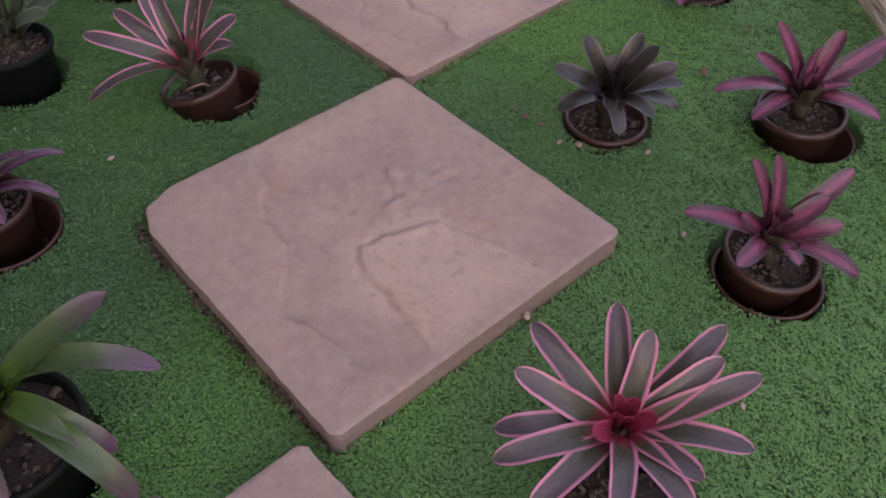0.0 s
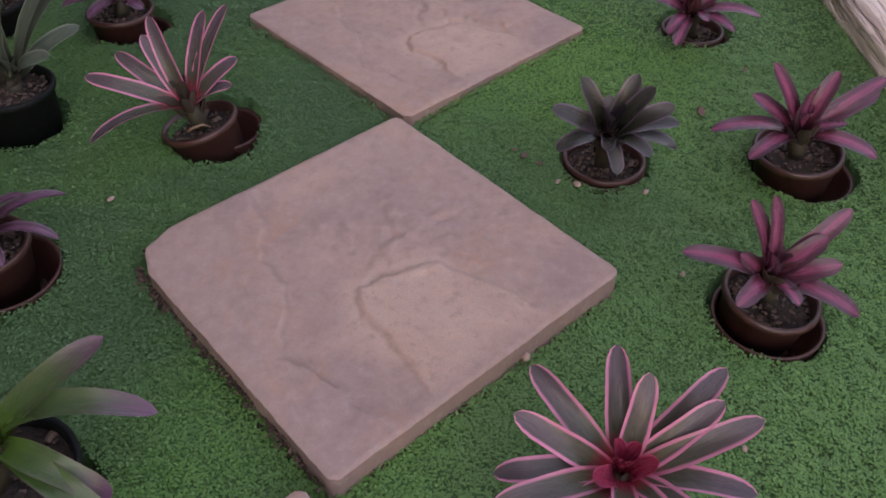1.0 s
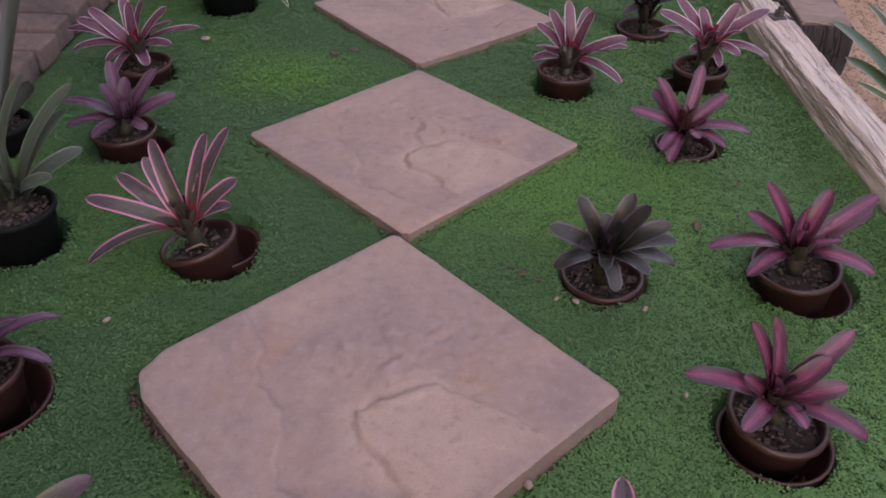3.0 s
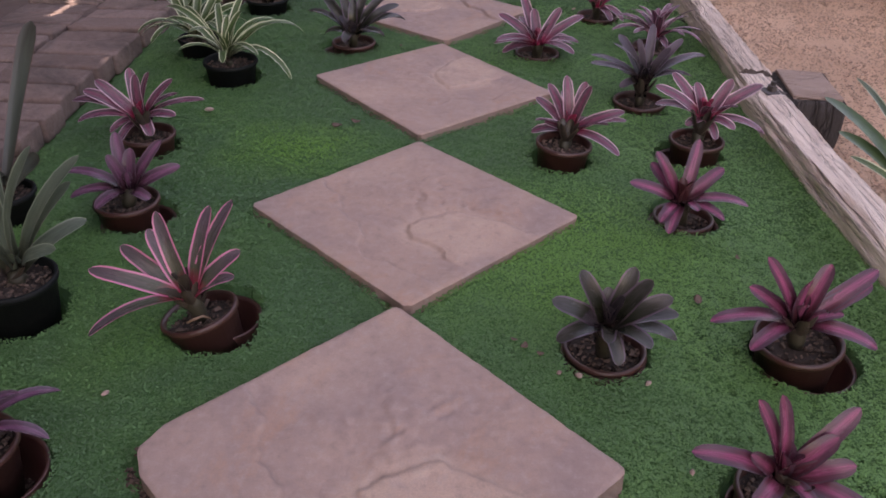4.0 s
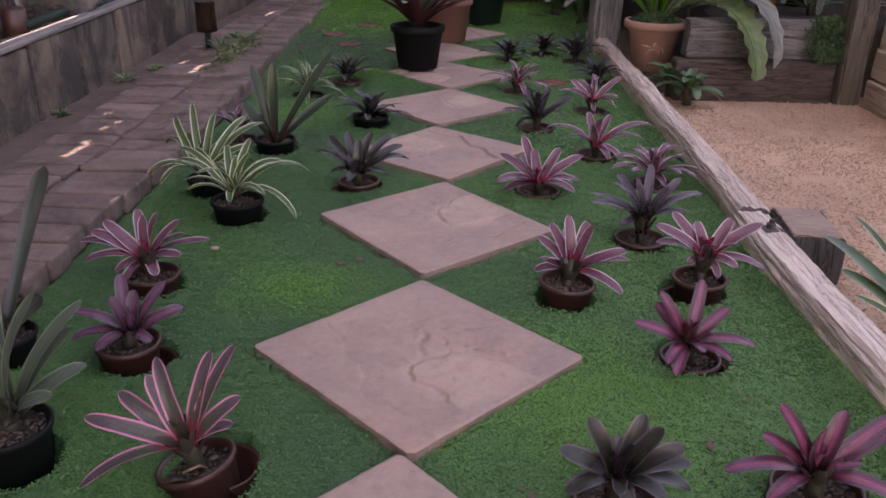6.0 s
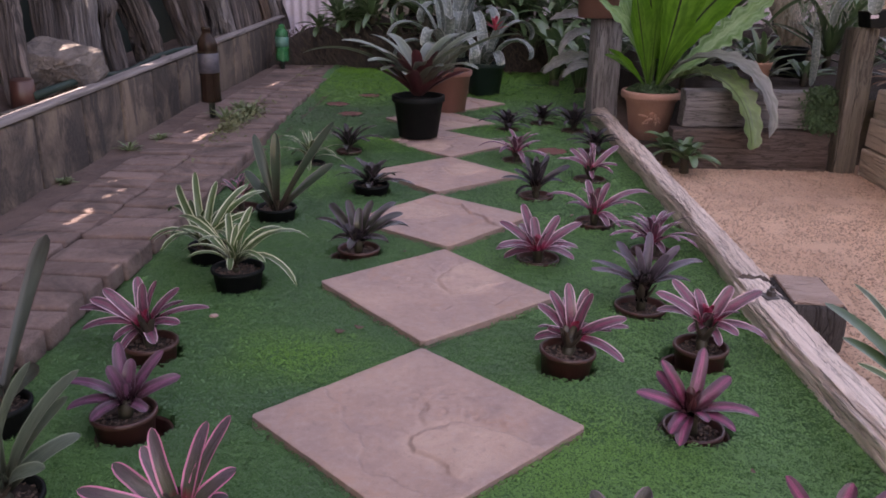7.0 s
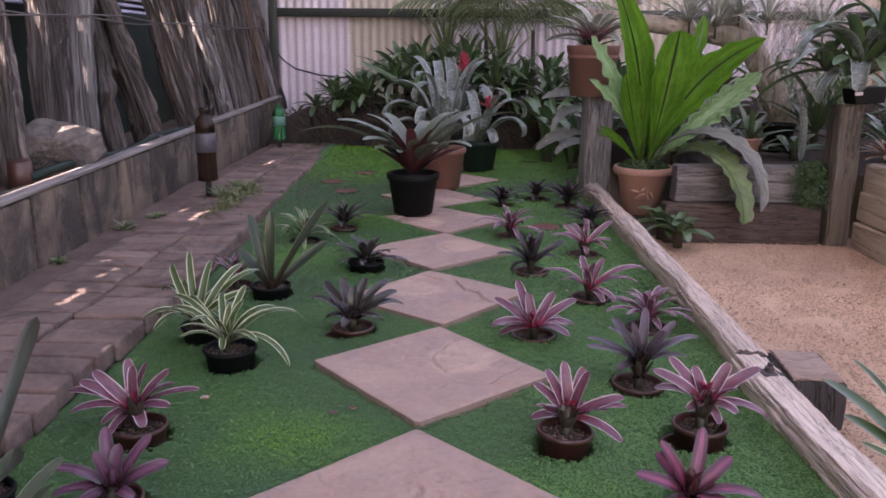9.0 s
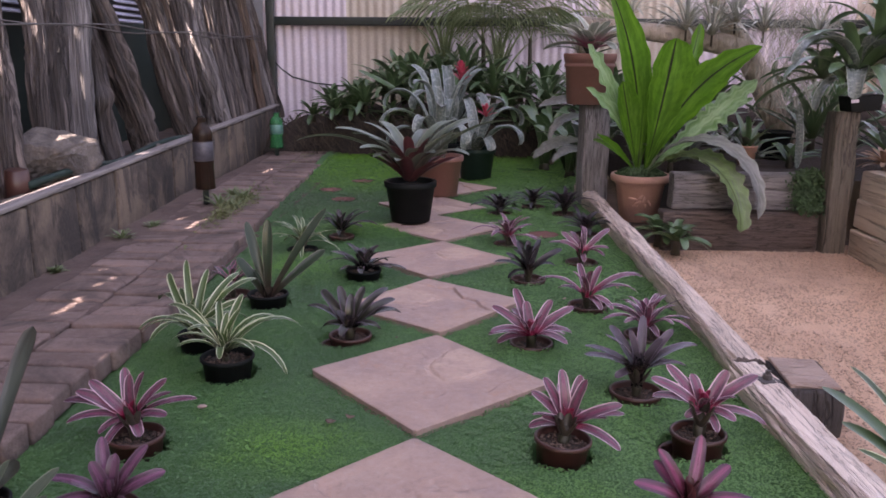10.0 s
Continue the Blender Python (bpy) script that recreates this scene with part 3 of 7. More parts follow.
def ribbon(parent, origin, az, daz, e0, e1, length, width, material, name="leaf", face=None, peak=0.6, tip=0.25, base=0.3, lobes=0, lobe=0.0, ruffle=0.0, fold=0.12, segs=26, power=1.3, seed=0):
    """A long strap: its rise goes from e0 to e1 degrees along it, its bearing by daz; the blade lies level or turns its upper side to `face`."""
    p = Vector((0.0, 0.0, 0.0))
    verts, faces, uvs = [], [], []
    cross = (-1.0, -0.5, 0.0, 0.5, 1.0)
    for i in range(segs + 1):
        t = i / segs
        e, a = radians(e0 + (e1 - e0) * t ** power), radians(az + daz * t)
        d = Vector((math.cos(e) * math.cos(a), math.cos(e) * math.sin(a), math.sin(e)))
        side = Vector((-math.sin(a), math.cos(a), 0.0))
        if face:
            side = d.cross(Vector(face)).normalized() * -1
        up = d.cross(side)
        if t < peak:
            q = t / peak
            w = base + (1 - base) * q * q * (3 - 2 * q)
        else:
            q = (t - peak) / (1 - peak)
            w = 1 - (1 - tip) * q ** 1.6
        if t > 0.94:
            w *= max(0.12, math.sqrt(max(0.0, 1 - ((t - 0.94) / 0.06) ** 2)))
        for c in cross:
            cut = 1.0
            if lobes:
                ph = t * lobes * 6.283 + (0.9 if c > 0 else 0.0) + seed
                ph += 1.6 * noise.noise((t * lobes * 0.6, 5.0 * (c > 0), seed + 2))
                cut = 1 + min(1.0, 2.2 * t) * 1.5 * (lobe * (0.35 + 0.9 * abs(noise.noise((t * 4, 7.0 * (c > 0), seed)))) * math.sin(ph) + 0.9 * lobe * noise.noise((t * lobes * 2.3, 3.0 * (c > 0), seed)))
            off = ruffle * width * abs(c) ** 2 * math.sin(t * lobes * 6.283 + 1.3 * c + seed) if lobes else 0.0
            v = p + side * (c * width / 2 * w * cut) + up * (fold * width * w * c * c + off)
            verts.append(tuple(v))
            uvs.append(((c + 1) / 2, t))
        p = p + d * (length / segs)
    for i in range(segs):
        for j in range(4):
            a = i * 5 + j
            faces.append((a, a + 1, a + 6, a + 5))
    me = raw(verts, faces, material, True)
    me.uv_layers.new(name="UVMap").data.foreach_set("uv", [q for f in faces for v in f for q in uvs[v]])
    return part(name, me, parent, Matrix.Translation(origin))


def pot_mesh(rim, height, material, lip=0.012, taper=0.74, wall=0.0035, flare=1.035):
    b = rim * taper
    prof = [(b * 0.9, 0), (b, 0.003), (b + (rim - b) * 0.84, height - lip), (rim * flare - 0.002, height - lip + 0.001), (rim * flare, height - lip + 0.004),
            (rim * flare, height - 0.002), (rim * flare - 0.002, height), (rim - wall, height), (rim - wall - 0.002, height - 0.006), (rim * 0.86, height * 0.45), (0.0001, height * 0.4)]
    return mesh_of(lathe(prof, 40), material)


def soil_mesh(radius, seed=0):
    """A bumpy disc of potting mix with bark chips on it."""
    r = random.Random(seed)
    bm = bmesh.new()
    rings = [[bm.verts.new((0, 0, 0.004))]]
    for k in range(1, 7):
        q = radius * k / 6
        rings.append([bm.verts.new((q * math.cos(a), q * math.sin(a), 0.007 * noise.noise((q * 40 * math.cos(a) + seed, q * 40 * math.sin(a), 3)))) for a in [2 * math.pi * i / 24 for i in range(24)]])
    for i in range(24):
        bm.faces.new((rings[0][0], rings[1][i], rings[1][(i + 1) % 24]))
    for p, q in zip(rings[1:], rings[2:]):
        for i in range(24):
            bm.faces.new((p[i], q[i], q[(i + 1) % 24], p[(i + 1) % 24]))
    return mesh_of(bm, M["soil"])


def chips(count, radius, size, material, seed=0, half=None):
    """Loose flat chips scattered over a disc, or over a rectangle of half sizes `half`."""
    r = random.Random(seed)
    verts, faces = [], []
    for _ in range(count):
        if half:
            x, y = r.uniform(-half[0], half[0]), r.uniform(-half[1], half[1])
        else:
            a, q = r.uniform(0, 6.283), radius * math.sqrt(r.random())
            x, y = q * math.cos(a), q * math.sin(a)
        s = size * r.uniform(0.4, 1.2) * (1.7 if r.random() < 0.08 else 1.0)
        e = Euler((r.uniform(-0.6, 0.6), r.uniform(-0.6, 0.6), r.uniform(0, 6.28))).to_matrix()
        k = len(verts)
        c = Vector((x, y, s * 0.25))
        for sx, sy, sz in ((-1, -0.5, -.3), (1, -0.6, -.3), (0.8, 0.5, -.3), (-0.9, 0.6, -.3), (-.8, -0.4, .3), (.8, -0.4, .3), (.7, .4, .3), (-.7, .4, .3)):
            verts.append(tuple(c + e @ Vector((sx * s * .5, sy * s * .5, sz * s * .5))))
        for f in ((3, 2, 1, 0), (4, 5, 6, 7), (0, 1, 5, 4), (1, 2, 6, 5), (2, 3, 7, 6), (3, 0, 4, 7)):
            faces.append(tuple(k + q for q in f))
    return raw(verts, faces, material)


PITS = []   # (x, y, radius) of the holes in the turf


def potted(x, y, kind, label, leaves=None, rim=0.068, rim_z=0.0, tilt=(0, 0), ring=None, pot="brownpot", centre=None, n=13, length=0.14,
           width=0.024, seed=1, low=0, high=70, inner=None, bend=16, fold=0.22, top_z=0.022, deep=0.115, extra=0, group="potted bromeliads", **kw):
    """A bromeliad in a plastic pot, sunk in the turf; `leaves` holds (turn, length, rise) of each blade, or a spiral is grown."""
    rim *= 0.95
    y += 0.003
    base = (x, y, rim_z - deep)
    thing = empty("potted_bromeliad", Matrix.Translation(base) @ Euler((radians(tilt[0]), radians(tilt[1]), 0)).to_matrix().to_4x4(), label, "potted plant", group)
    body = part("pot", pot_mesh(rim, deep, M[pot]), thing)
    part("soil", soil_mesh(rim * 0.92, seed), body, Matrix.Translation((0, 0, deep - 0.018)))
    tagged(part("bark_mulch", chips(190, rim * 0.88, 0.0075, M["bark"], seed), body, Matrix.Translation((0, 0, deep - 0.016))), kind="stuff")
    # the crown of the plant, in the thing's own axes
    inv = thing.matrix_basis.inverted()
    c = inv @ (Vector(centre or (x, y, top_z)) - Vector((0, 0, 0.010 if centre else 0)))
    root = Vector((0, 0, deep - 0.018))
    steps = [root + (c - root) * f + Vector((0, 0, -0.01 * f)) for f in (0, 0.35, 0.7, 1)]
    part("stem", mesh_of(tube(steps, [width * 0.4, width * 0.5, width * 0.5, width * 0.3], 10, 0.25, 5, seed), L_STEM), thing)
    # overlapping leaf bases form a funnel from the soil to the crown
    up = c - root
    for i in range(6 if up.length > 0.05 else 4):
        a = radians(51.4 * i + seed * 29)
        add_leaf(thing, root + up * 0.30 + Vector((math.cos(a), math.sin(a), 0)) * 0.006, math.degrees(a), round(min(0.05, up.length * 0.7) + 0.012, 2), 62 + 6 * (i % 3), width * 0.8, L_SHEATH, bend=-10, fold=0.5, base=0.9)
    if leaves:
        for i, (az, ln, el) in enumerate(leaves):
            a = radians(az)
            short = ln < 0.07
            o = c + Vector((math.cos(a), math.sin(a), 0)) * (0.004 if el > 55 else 0.006) - Vector((0, 0, 0.012))
            add_leaf(thing, o, az, round(ln, 2), el + 4, width * (0.85 if short else 1.05), inner if inner and short and el > 15 else kind,
                     bend=round(bend * (1.8 if el < 8 else 1.25 if el < 35 else 0.9)), fold=fold, roll=rng.uniform(-8, 8) + (36 if el > 15 else 14) * math.cos(a), **kw)
        mean = sum(q[1] for q in leaves) / len(leaves)
        for i in range(extra):
            az = seed * 71 + 137.5 * i + rng.uniform(-15, 15)
            add_leaf(thing, c - Vector((0, 0, 0.016)), az, round(mean * rng.uniform(0.75, 1.05), 2), rng.uniform(-18, 45), width, kind, bend=round(bend * 1.5), fold=fold, roll=rng.uniform(-10, 10))
        for i in range(3):
            add_leaf(thing, c - Vector((0, 0, 0.015)), 40 + 120 * i + seed * 33, 0.05, 72, width * 0.8, inner or (L_HEART if kind in (L_FLARE, L_PINK) else kind), bend=8, fold=0.45)
    else:
        rosette(thing, c - Vector((0, 0, 0.012)), n, length, width, kind, low, high, bend, seed, inner, fold=fold, tipness=0.74, **kw)
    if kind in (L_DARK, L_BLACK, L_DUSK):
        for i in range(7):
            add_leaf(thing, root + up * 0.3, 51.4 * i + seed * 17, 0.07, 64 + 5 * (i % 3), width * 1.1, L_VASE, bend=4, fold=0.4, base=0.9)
    if ring:
        sunken_pot(x + ring[0], y + ring[1], ring[2])
    if rim_z < 0.09:
        PITS.append((x, y, rim * 1.08))
    return thing


def sunken_pot(x, y, radius):
    """An empty pot let into the turf, in which another one stands."""
    radius *= 0.96
    y += 0.003
    prof = [(radius * 0.8, -0.085), (radius, -0.0), (radius, 0.002), (radius - 0.004, 0.002), (radius - 0.006, -0.004), (radius * 0.78, -0.078), (0.0001, -0.08)]
    ob = new("sunken_pot", mesh_of(lathe(prof, 40), M["brownpot"]))
    ob.matrix_basis = Matrix.Translation((x, y, -0.034))
    tagged(ob, "brown plastic pot sunk into the turf up to its rim", "flower pot", "sunken pots")
    tagged(part("bark_mulch", chips(150, radius * 0.74, 0.009, M["bark"], int(abs(x * 1000))), ob, Matrix.Translation((0, 0, -0.07))), kind="stuff")
    PITS.append((x, y, radius * 1.0))


L_STEM = grainy("leaf_sheath", (0.03, 0.03, 0.016), (0.05, 0.045, 0.025), (0.06, 0.022, 0.022), 40, 200, 0.6, 0.3, 0.001)

# ---- paving slabs ----


def off_line(p, line):
    """Signed distance from a polyline."""
    best, sgn = 9.0, 1.0
    for (ax, ay), (bx, by) in zip(line, line[1:]):
        dx, dy = bx - ax, by - ay
        t = max(0.0, min(1.0, ((p[0] - ax) * dx + (p[1] - ay) * dy) / (dx * dx + dy * dy)))
        qx, qy = p[0] - ax - t * dx, p[1] - ay - t * dy
        d = math.hypot(qx, qy)
        if d < best:
            best, sgn = d, (1.0 if dx * qy - dy * qx > 0 else -1.0)
    return sgn * best


def ledge(d, depth, wide, fade):
    """Height of a worn ledge at the signed distance d, fading away from it."""
    s = max(-1.0, min(1.0, d / wide))
    return depth * (0.5 + 0.5 * s) * math.exp(-abs(d) / fade)


LEDGE = [(-0.192, 0.113), (-0.172, 0.081), (-0.150, 0.051), (-0.144, -0.008), (-0.125, -0.037), (-0.103, -0.057), (-0.090, -0.087), (-0.093, -0.136), (-0.086, -0.171), (-0.050, -0.181), (-0.017, -0.204)]
SHELF = [(0.047, -0.141), (0.032, -0.121), (0.001, -0.096), (-0.011, -0.050), (0.017, -0.029), (0.050, -0.010), (0.086, 0.001), (0.131, -0.020), (0.174, -0.041), (0.199, -0.059)]
KNOLL = [(0.010, 0.085), (0.023, 0.045), (0.009, 0.017), (0.020, -0.006), (0.055, 0.012), (0.11, 0.02), (0.17, 0.0)]


def slab(x, y, east, north, face, chip=False, seed=0):
    """A riven paver, set cornerwise in the turf. east, north: from its middle to two of its corners; face: quarter turns of its moulded face."""
    n = 118
    reach = (math.hypot(*east) + math.hypot(*north)) / 2
    h = reach * 0.70711
    verts, faces = [], []
    ca, sa = math.cos(radians(face * 90)), math.sin(radians(face * 90))

    def placed(a, b):
        return (a * east[0] + b * north[0]) / reach, (a * east[1] + b * north[1]) / reach

    idx = {}
    worn, shade_grime = [], []
    grid = [-1 + 2 * i / n for i in range(n + 1)]
    for i, u in enumerate(grid):
        for j, v in enumerate(grid):
            a, b = (u - v) * h * 0.70711, (u + v) * h * 0.70711
            e = min(1 - abs(u), 1 - abs(v)) * h
            p = (a * ca + b * sa, -a * sa + b * ca)
            p = (p[0] + 0.010 * noise.noise((p[0] * 19, p[1] * 19, 1 + seed)) + 0.004 * noise.noise((p[0] * 80, p[1] * 80, 5)), p[1] + 0.010 * noise.noise((p[0] * 19, p[1] * 19, 8 + seed)) + 0.004 * noise.noise((p[0] * 80, p[1] * 80, 6)))
            d1, d2, d3 = off_line(p, LEDGE), off_line(p, SHELF), off_line(p, KNOLL)
            z = ledge(d1, -0.0075, 0.003, 0.08) + ledge(d2, -0.0052, 0.004, 0.06) + ledge(d3, 0.0026, 0.004, 0.04)
            rugged = math.exp(-(((p[0] - 0.06) / 0.13) ** 2 + ((p[1] - 0.05) / 0.11) ** 2))
            pit = rugged * max(0.0, noise.noise((p[0] * 48, p[1] * 62, 3 + seed)) - 0.18) * 2.2
            worn.append(max(0.0, min(1.0, (0.5 + d1 / 0.012) * math.exp(-max(0, d1) / 0.10) * 0.35 + (0.5 - d2 / 0.012) * math.exp(-abs(d2) / 0.07) * 0.75 + 0.25 * rugged)) * min(1, e / 0.04))
            # shade drawn along the ledge creases and into the pits
            shade_grime.append(min(1.0, 0.75 * math.exp(-((d1 - 0.002) / 0.0036) ** 2) + 0.45 * math.exp(-((d2 - 0.002) / 0.004) ** 2) + 0.30 * math.exp(-(d3 / 0.003) ** 2) + 0.6 * pit))
            z += 0.0024 * noise.fractal((p[0] * 12, p[1] * 12, seed * 0.3), 1.0, 2.0, 4)
            z += 0.0022 * rugged * noise.fractal((p[0] * 42, p[1] * 42, seed * 0.7), 1.0, 2.0, 3) - 0.003 * pit
            z += 0.0006 * noise.noise((p[0] * 90, p[1] * 90, seed))
            z *= min(1, e / 0.05 + 0.15)
            z -= 0.0016 * max(0, 1 - e / 0.0045) ** 2 + 0.001 * max(0, 1 - e / 0.03) ** 2
            # ragged rim and blunt corners
            k = max(0, 1 - e / 0.02)
            a *= 1 - k * (0.001 + 0.006 * noise.noise((a * 25, b * 25, seed + 4)) + 0.004 * noise.noise((a * 90, b * 90, seed + 2)))
            b *= 1 - k * (0.001 + 0.006 * noise.noise((a * 25, b * 25, seed + 9)) + 0.004 * noise.noise((a * 90, b * 90, seed + 6)))
            lim = reach - 0.006
            if abs(a) > lim:
                a = math.copysign(lim, a)
            if abs(b) > lim:
                b = math.copysign(lim, b)
            if chip and a < -0.285:
                a = -0.285 - (abs(a) - 0.285) * 0.45
            idx[i, j] = len(verts)
            verts.append((*placed(a, b), z))
    for i in range(n):
        for j in range(n):
            faces.append((idx[i, j], idx[i + 1, j], idx[i + 1, j + 1], idx[i, j + 1]))
    rim = [(i, 0) for i in range(n)] + [(n, j) for j in range(n)] + [(i, n) for i in range(n, 0, -1)] + [(0, j) for j in range(n, 0, -1)]
    last = None
    for depth, grow in ((0.0, 1.0), (-0.016, 0.998), (-0.05, 1.004)):
        ring = []
        for q in rim:
            a, b, z = verts[idx[q]]
            ring.append(len(verts))
            w = 0.0025 * noise.noise((a * 40, b * 40, depth * 90 + seed)) if depth else 0.0
            verts.append((a * grow + w, b * grow + w, depth if depth else z))
        if last:
            for s in range(len(rim)):
                t = (s + 1) % len(rim)
                faces.append((last[t], last[s], ring[s], ring[t]))
        last = ring
    me = raw(verts, faces, M["slab"], True)
    # side faces: no wear, full dark tone
    for name, values in (("worn", worn), ("shade_grime", shade_grime)):
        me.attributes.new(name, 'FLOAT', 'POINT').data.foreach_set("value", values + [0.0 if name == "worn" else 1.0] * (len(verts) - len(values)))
    ob = new("paving_slab", me)
    ob.matrix_basis = pose(x, y, 0)
    tagged(ob, "square pinkish sandstone paver set cornerwise in green turf", "paving slab", "line of paving slabs")
    det = east[0] * north[1] - east[1] * north[0]
    k = reach / det
    SLABS.append((x, y, reach + 0.004, (north[1] * k, -north[0] * k, -east[1] * k, east[0] * k)))
    return ob


SLABS = []
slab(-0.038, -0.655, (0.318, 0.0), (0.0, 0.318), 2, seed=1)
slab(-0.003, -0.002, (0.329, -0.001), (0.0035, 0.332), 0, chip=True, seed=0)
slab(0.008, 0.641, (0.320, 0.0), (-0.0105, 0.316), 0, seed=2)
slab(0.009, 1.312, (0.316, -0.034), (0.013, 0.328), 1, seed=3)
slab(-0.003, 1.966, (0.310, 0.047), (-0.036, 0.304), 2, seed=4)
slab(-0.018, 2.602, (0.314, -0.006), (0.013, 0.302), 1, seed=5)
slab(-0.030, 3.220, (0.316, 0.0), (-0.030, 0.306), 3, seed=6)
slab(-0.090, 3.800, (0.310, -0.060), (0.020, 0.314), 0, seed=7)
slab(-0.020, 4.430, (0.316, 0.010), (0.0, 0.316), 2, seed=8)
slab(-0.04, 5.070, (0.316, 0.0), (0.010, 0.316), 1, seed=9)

# ---- potted bromeliads in the turf ----
T_PINK = "potted bromeliad with dark leaves edged in pink, sunk in turf"
T_ROSE = "potted bromeliad with rose and purple striped leaves, brown plastic pot"
T_DARK = "dusky purple-green bromeliad in a brown pot sunk in turf"
T_BLACK = "small blackish-red bromeliad in a brown pot sunk in turf"
T_CREAM = "green bromeliad with cream leaf margins in a black pot"

potted(0.297, -0.375, L_PINK, "large red-hearted bromeliad with grey-green leaves edged in pink", [(139, 0.13, 25), (93, 0.115, 35), (71, 0.11, 60), (37, 0.145, 30),
       (20, 0.12, 40), (9, 0.14, 28), (-17, 0.125, 10), (-44, 0.09, 10), (-99, 0.095, 5), (-173, 0.125, 0), (-159, 0.13, 0), (167, 0.115, 25), (-136, 0.115, -10), (-57, 0.10, 0),
       (-138, 0.06, 40), (-24, 0.05, 55)], centre=(0.28, -0.337, 0.075), width=0.027, inner=L_HEART, rim=0.068, seed=3)
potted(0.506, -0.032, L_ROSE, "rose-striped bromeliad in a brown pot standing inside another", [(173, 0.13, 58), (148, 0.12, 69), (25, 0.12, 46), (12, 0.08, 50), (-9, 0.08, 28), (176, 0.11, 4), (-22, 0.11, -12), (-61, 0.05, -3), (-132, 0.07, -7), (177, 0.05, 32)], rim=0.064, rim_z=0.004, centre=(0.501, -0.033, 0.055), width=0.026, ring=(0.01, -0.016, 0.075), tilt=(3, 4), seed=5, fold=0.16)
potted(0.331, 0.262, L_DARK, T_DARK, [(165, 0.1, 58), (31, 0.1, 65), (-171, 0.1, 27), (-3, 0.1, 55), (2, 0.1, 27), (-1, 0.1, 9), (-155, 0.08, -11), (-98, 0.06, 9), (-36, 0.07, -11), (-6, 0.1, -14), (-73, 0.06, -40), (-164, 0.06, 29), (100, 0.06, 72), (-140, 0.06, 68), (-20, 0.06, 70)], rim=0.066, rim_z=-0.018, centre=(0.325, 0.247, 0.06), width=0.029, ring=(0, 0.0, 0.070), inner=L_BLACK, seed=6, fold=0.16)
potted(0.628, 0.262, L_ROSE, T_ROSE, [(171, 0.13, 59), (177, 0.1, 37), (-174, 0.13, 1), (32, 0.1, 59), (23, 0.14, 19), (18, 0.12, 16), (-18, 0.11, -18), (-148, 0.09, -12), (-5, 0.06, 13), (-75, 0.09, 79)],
       rim=0.068, rim_z=0.018, centre=(0.608, 0.257, 0.07), width=0.027, ring=(0.014, -0.004, 0.079), tilt=(2, -4), seed=7, fold=0.16)
potted(-0.284, 0.282, L_PINK, "pink-edged bromeliad leaning in a tilted brown pot", [(-177, 0.15, 27), (159, 0.13, 39), (140, 0.12, 63), (113, 0.14, 70), (54, 0.14, 49), (36, 0.16, 42), (24, 0.1, 21), (11, 0.07, 4), (-146, 0.15, -3), (-172, 0.06, 32)], rim=0.064, rim_z=0.004, centre=(-0.318, 0.279, 0.06), width=0.026, tilt=(-3, -14), ring=(0.002, 0.032, 0.064), extra=0, seed=8, fold=0.14, inner=L_SHEATH)
potted(0.535, 0.668, L_ROSE, T_ROSE, [(163, 0.11, 55), (64, 0.12, 56), (29, 0.1, 26), (-2, 0.12, -8), (-27, 0.08, -18), (-114, 0.08, -28), (-129, 0.07, -19), (-174, 0.11, 18), (-75, 0.06, 7), (150, 0.09, 40)],
       rim=0.06, rim_z=-0.010, centre=(0.516, 0.641, 0.06), width=0.026, ring=(0.004, 0.002, 0.072), inner=L_MAROON, seed=9, fold=0.16)
potted(0.618, 0.955, L_FLARE, T_PINK, [(171, 0.13, 25), (147, 0.12, 41), (121, 0.08, 56), (28, 0.1, 51), (14, 0.14, 25), (-11, 0.13, -17), (-41, 0.07, -10), (-147, 0.05, -15), (175, 0.11, 7), (-73, 0.06, -34)], rim=0.062, rim_z=0.026, centre=(0.637, 1.0, 0.08), width=0.028, inner=L_HEART, extra=3, seed=10, ring=(-0.012, 0.0, 0.075), fold=0.16)
potted(0.312, 0.905, L_FLARE, T_PINK, [(145, 0.11, 50), (121, 0.12, 68), (7, 0.11, 70), (-1, 0.12, 22), (-31, 0.12, -17), (158, 0.1, 30), (-176, 0.08, -13), (-12, 0.12, 15), (-168, 0.06, 16), (60, 0.11, 60)],
       rim=0.063, rim_z=0.030, centre=(0.333, 0.952, 0.06), width=0.026, extra=4, seed=11, tilt=(0, 3), fold=0.16)
potted(0.542, 1.25, L_DUSK, T_DARK, [(148, 0.15, 8), (114, 0.15, 26), (76, 0.15, 46), (31, 0.14, 37), (28, 0.19, 5), (-151, 0.07, -11), (8, 0.12, -3), (164, 0.11, 72), (6, 0.1, 55), (-170, 0.15, 14)],
       rim=0.068, rim_z=-0.005, centre=(0.55, 1.275, 0.06), width=0.025, extra=4, seed=12, inner=L_BLACK, fold=0.16)
potted(0.303, 1.616, L_FLARE, T_PINK, [(141, 0.15, 17), (111, 0.16, 37), (109, 0.1, 58), (45, 0.12, 43), (24, 0.15, 22), (16, 0.12, -8), (177, 0.12, -8), (-169, 0.1, -18), (-62, 0.09, 53), (26, 0.1, -3), (-150, 0.14, 6), (-40, 0.12, -6)],
       rim=0.066, rim_z=-0.012, centre=(0.3, 1.58, 0.045), width=0.029, extra=3, seed=13, fold=0.16)
potted(0.66, 1.70, L_FLARE, T_PINK, n=22, length=0.16, width=0.024, bend=34, rim_z=-0.01, seed=14, low=-4, high=70)
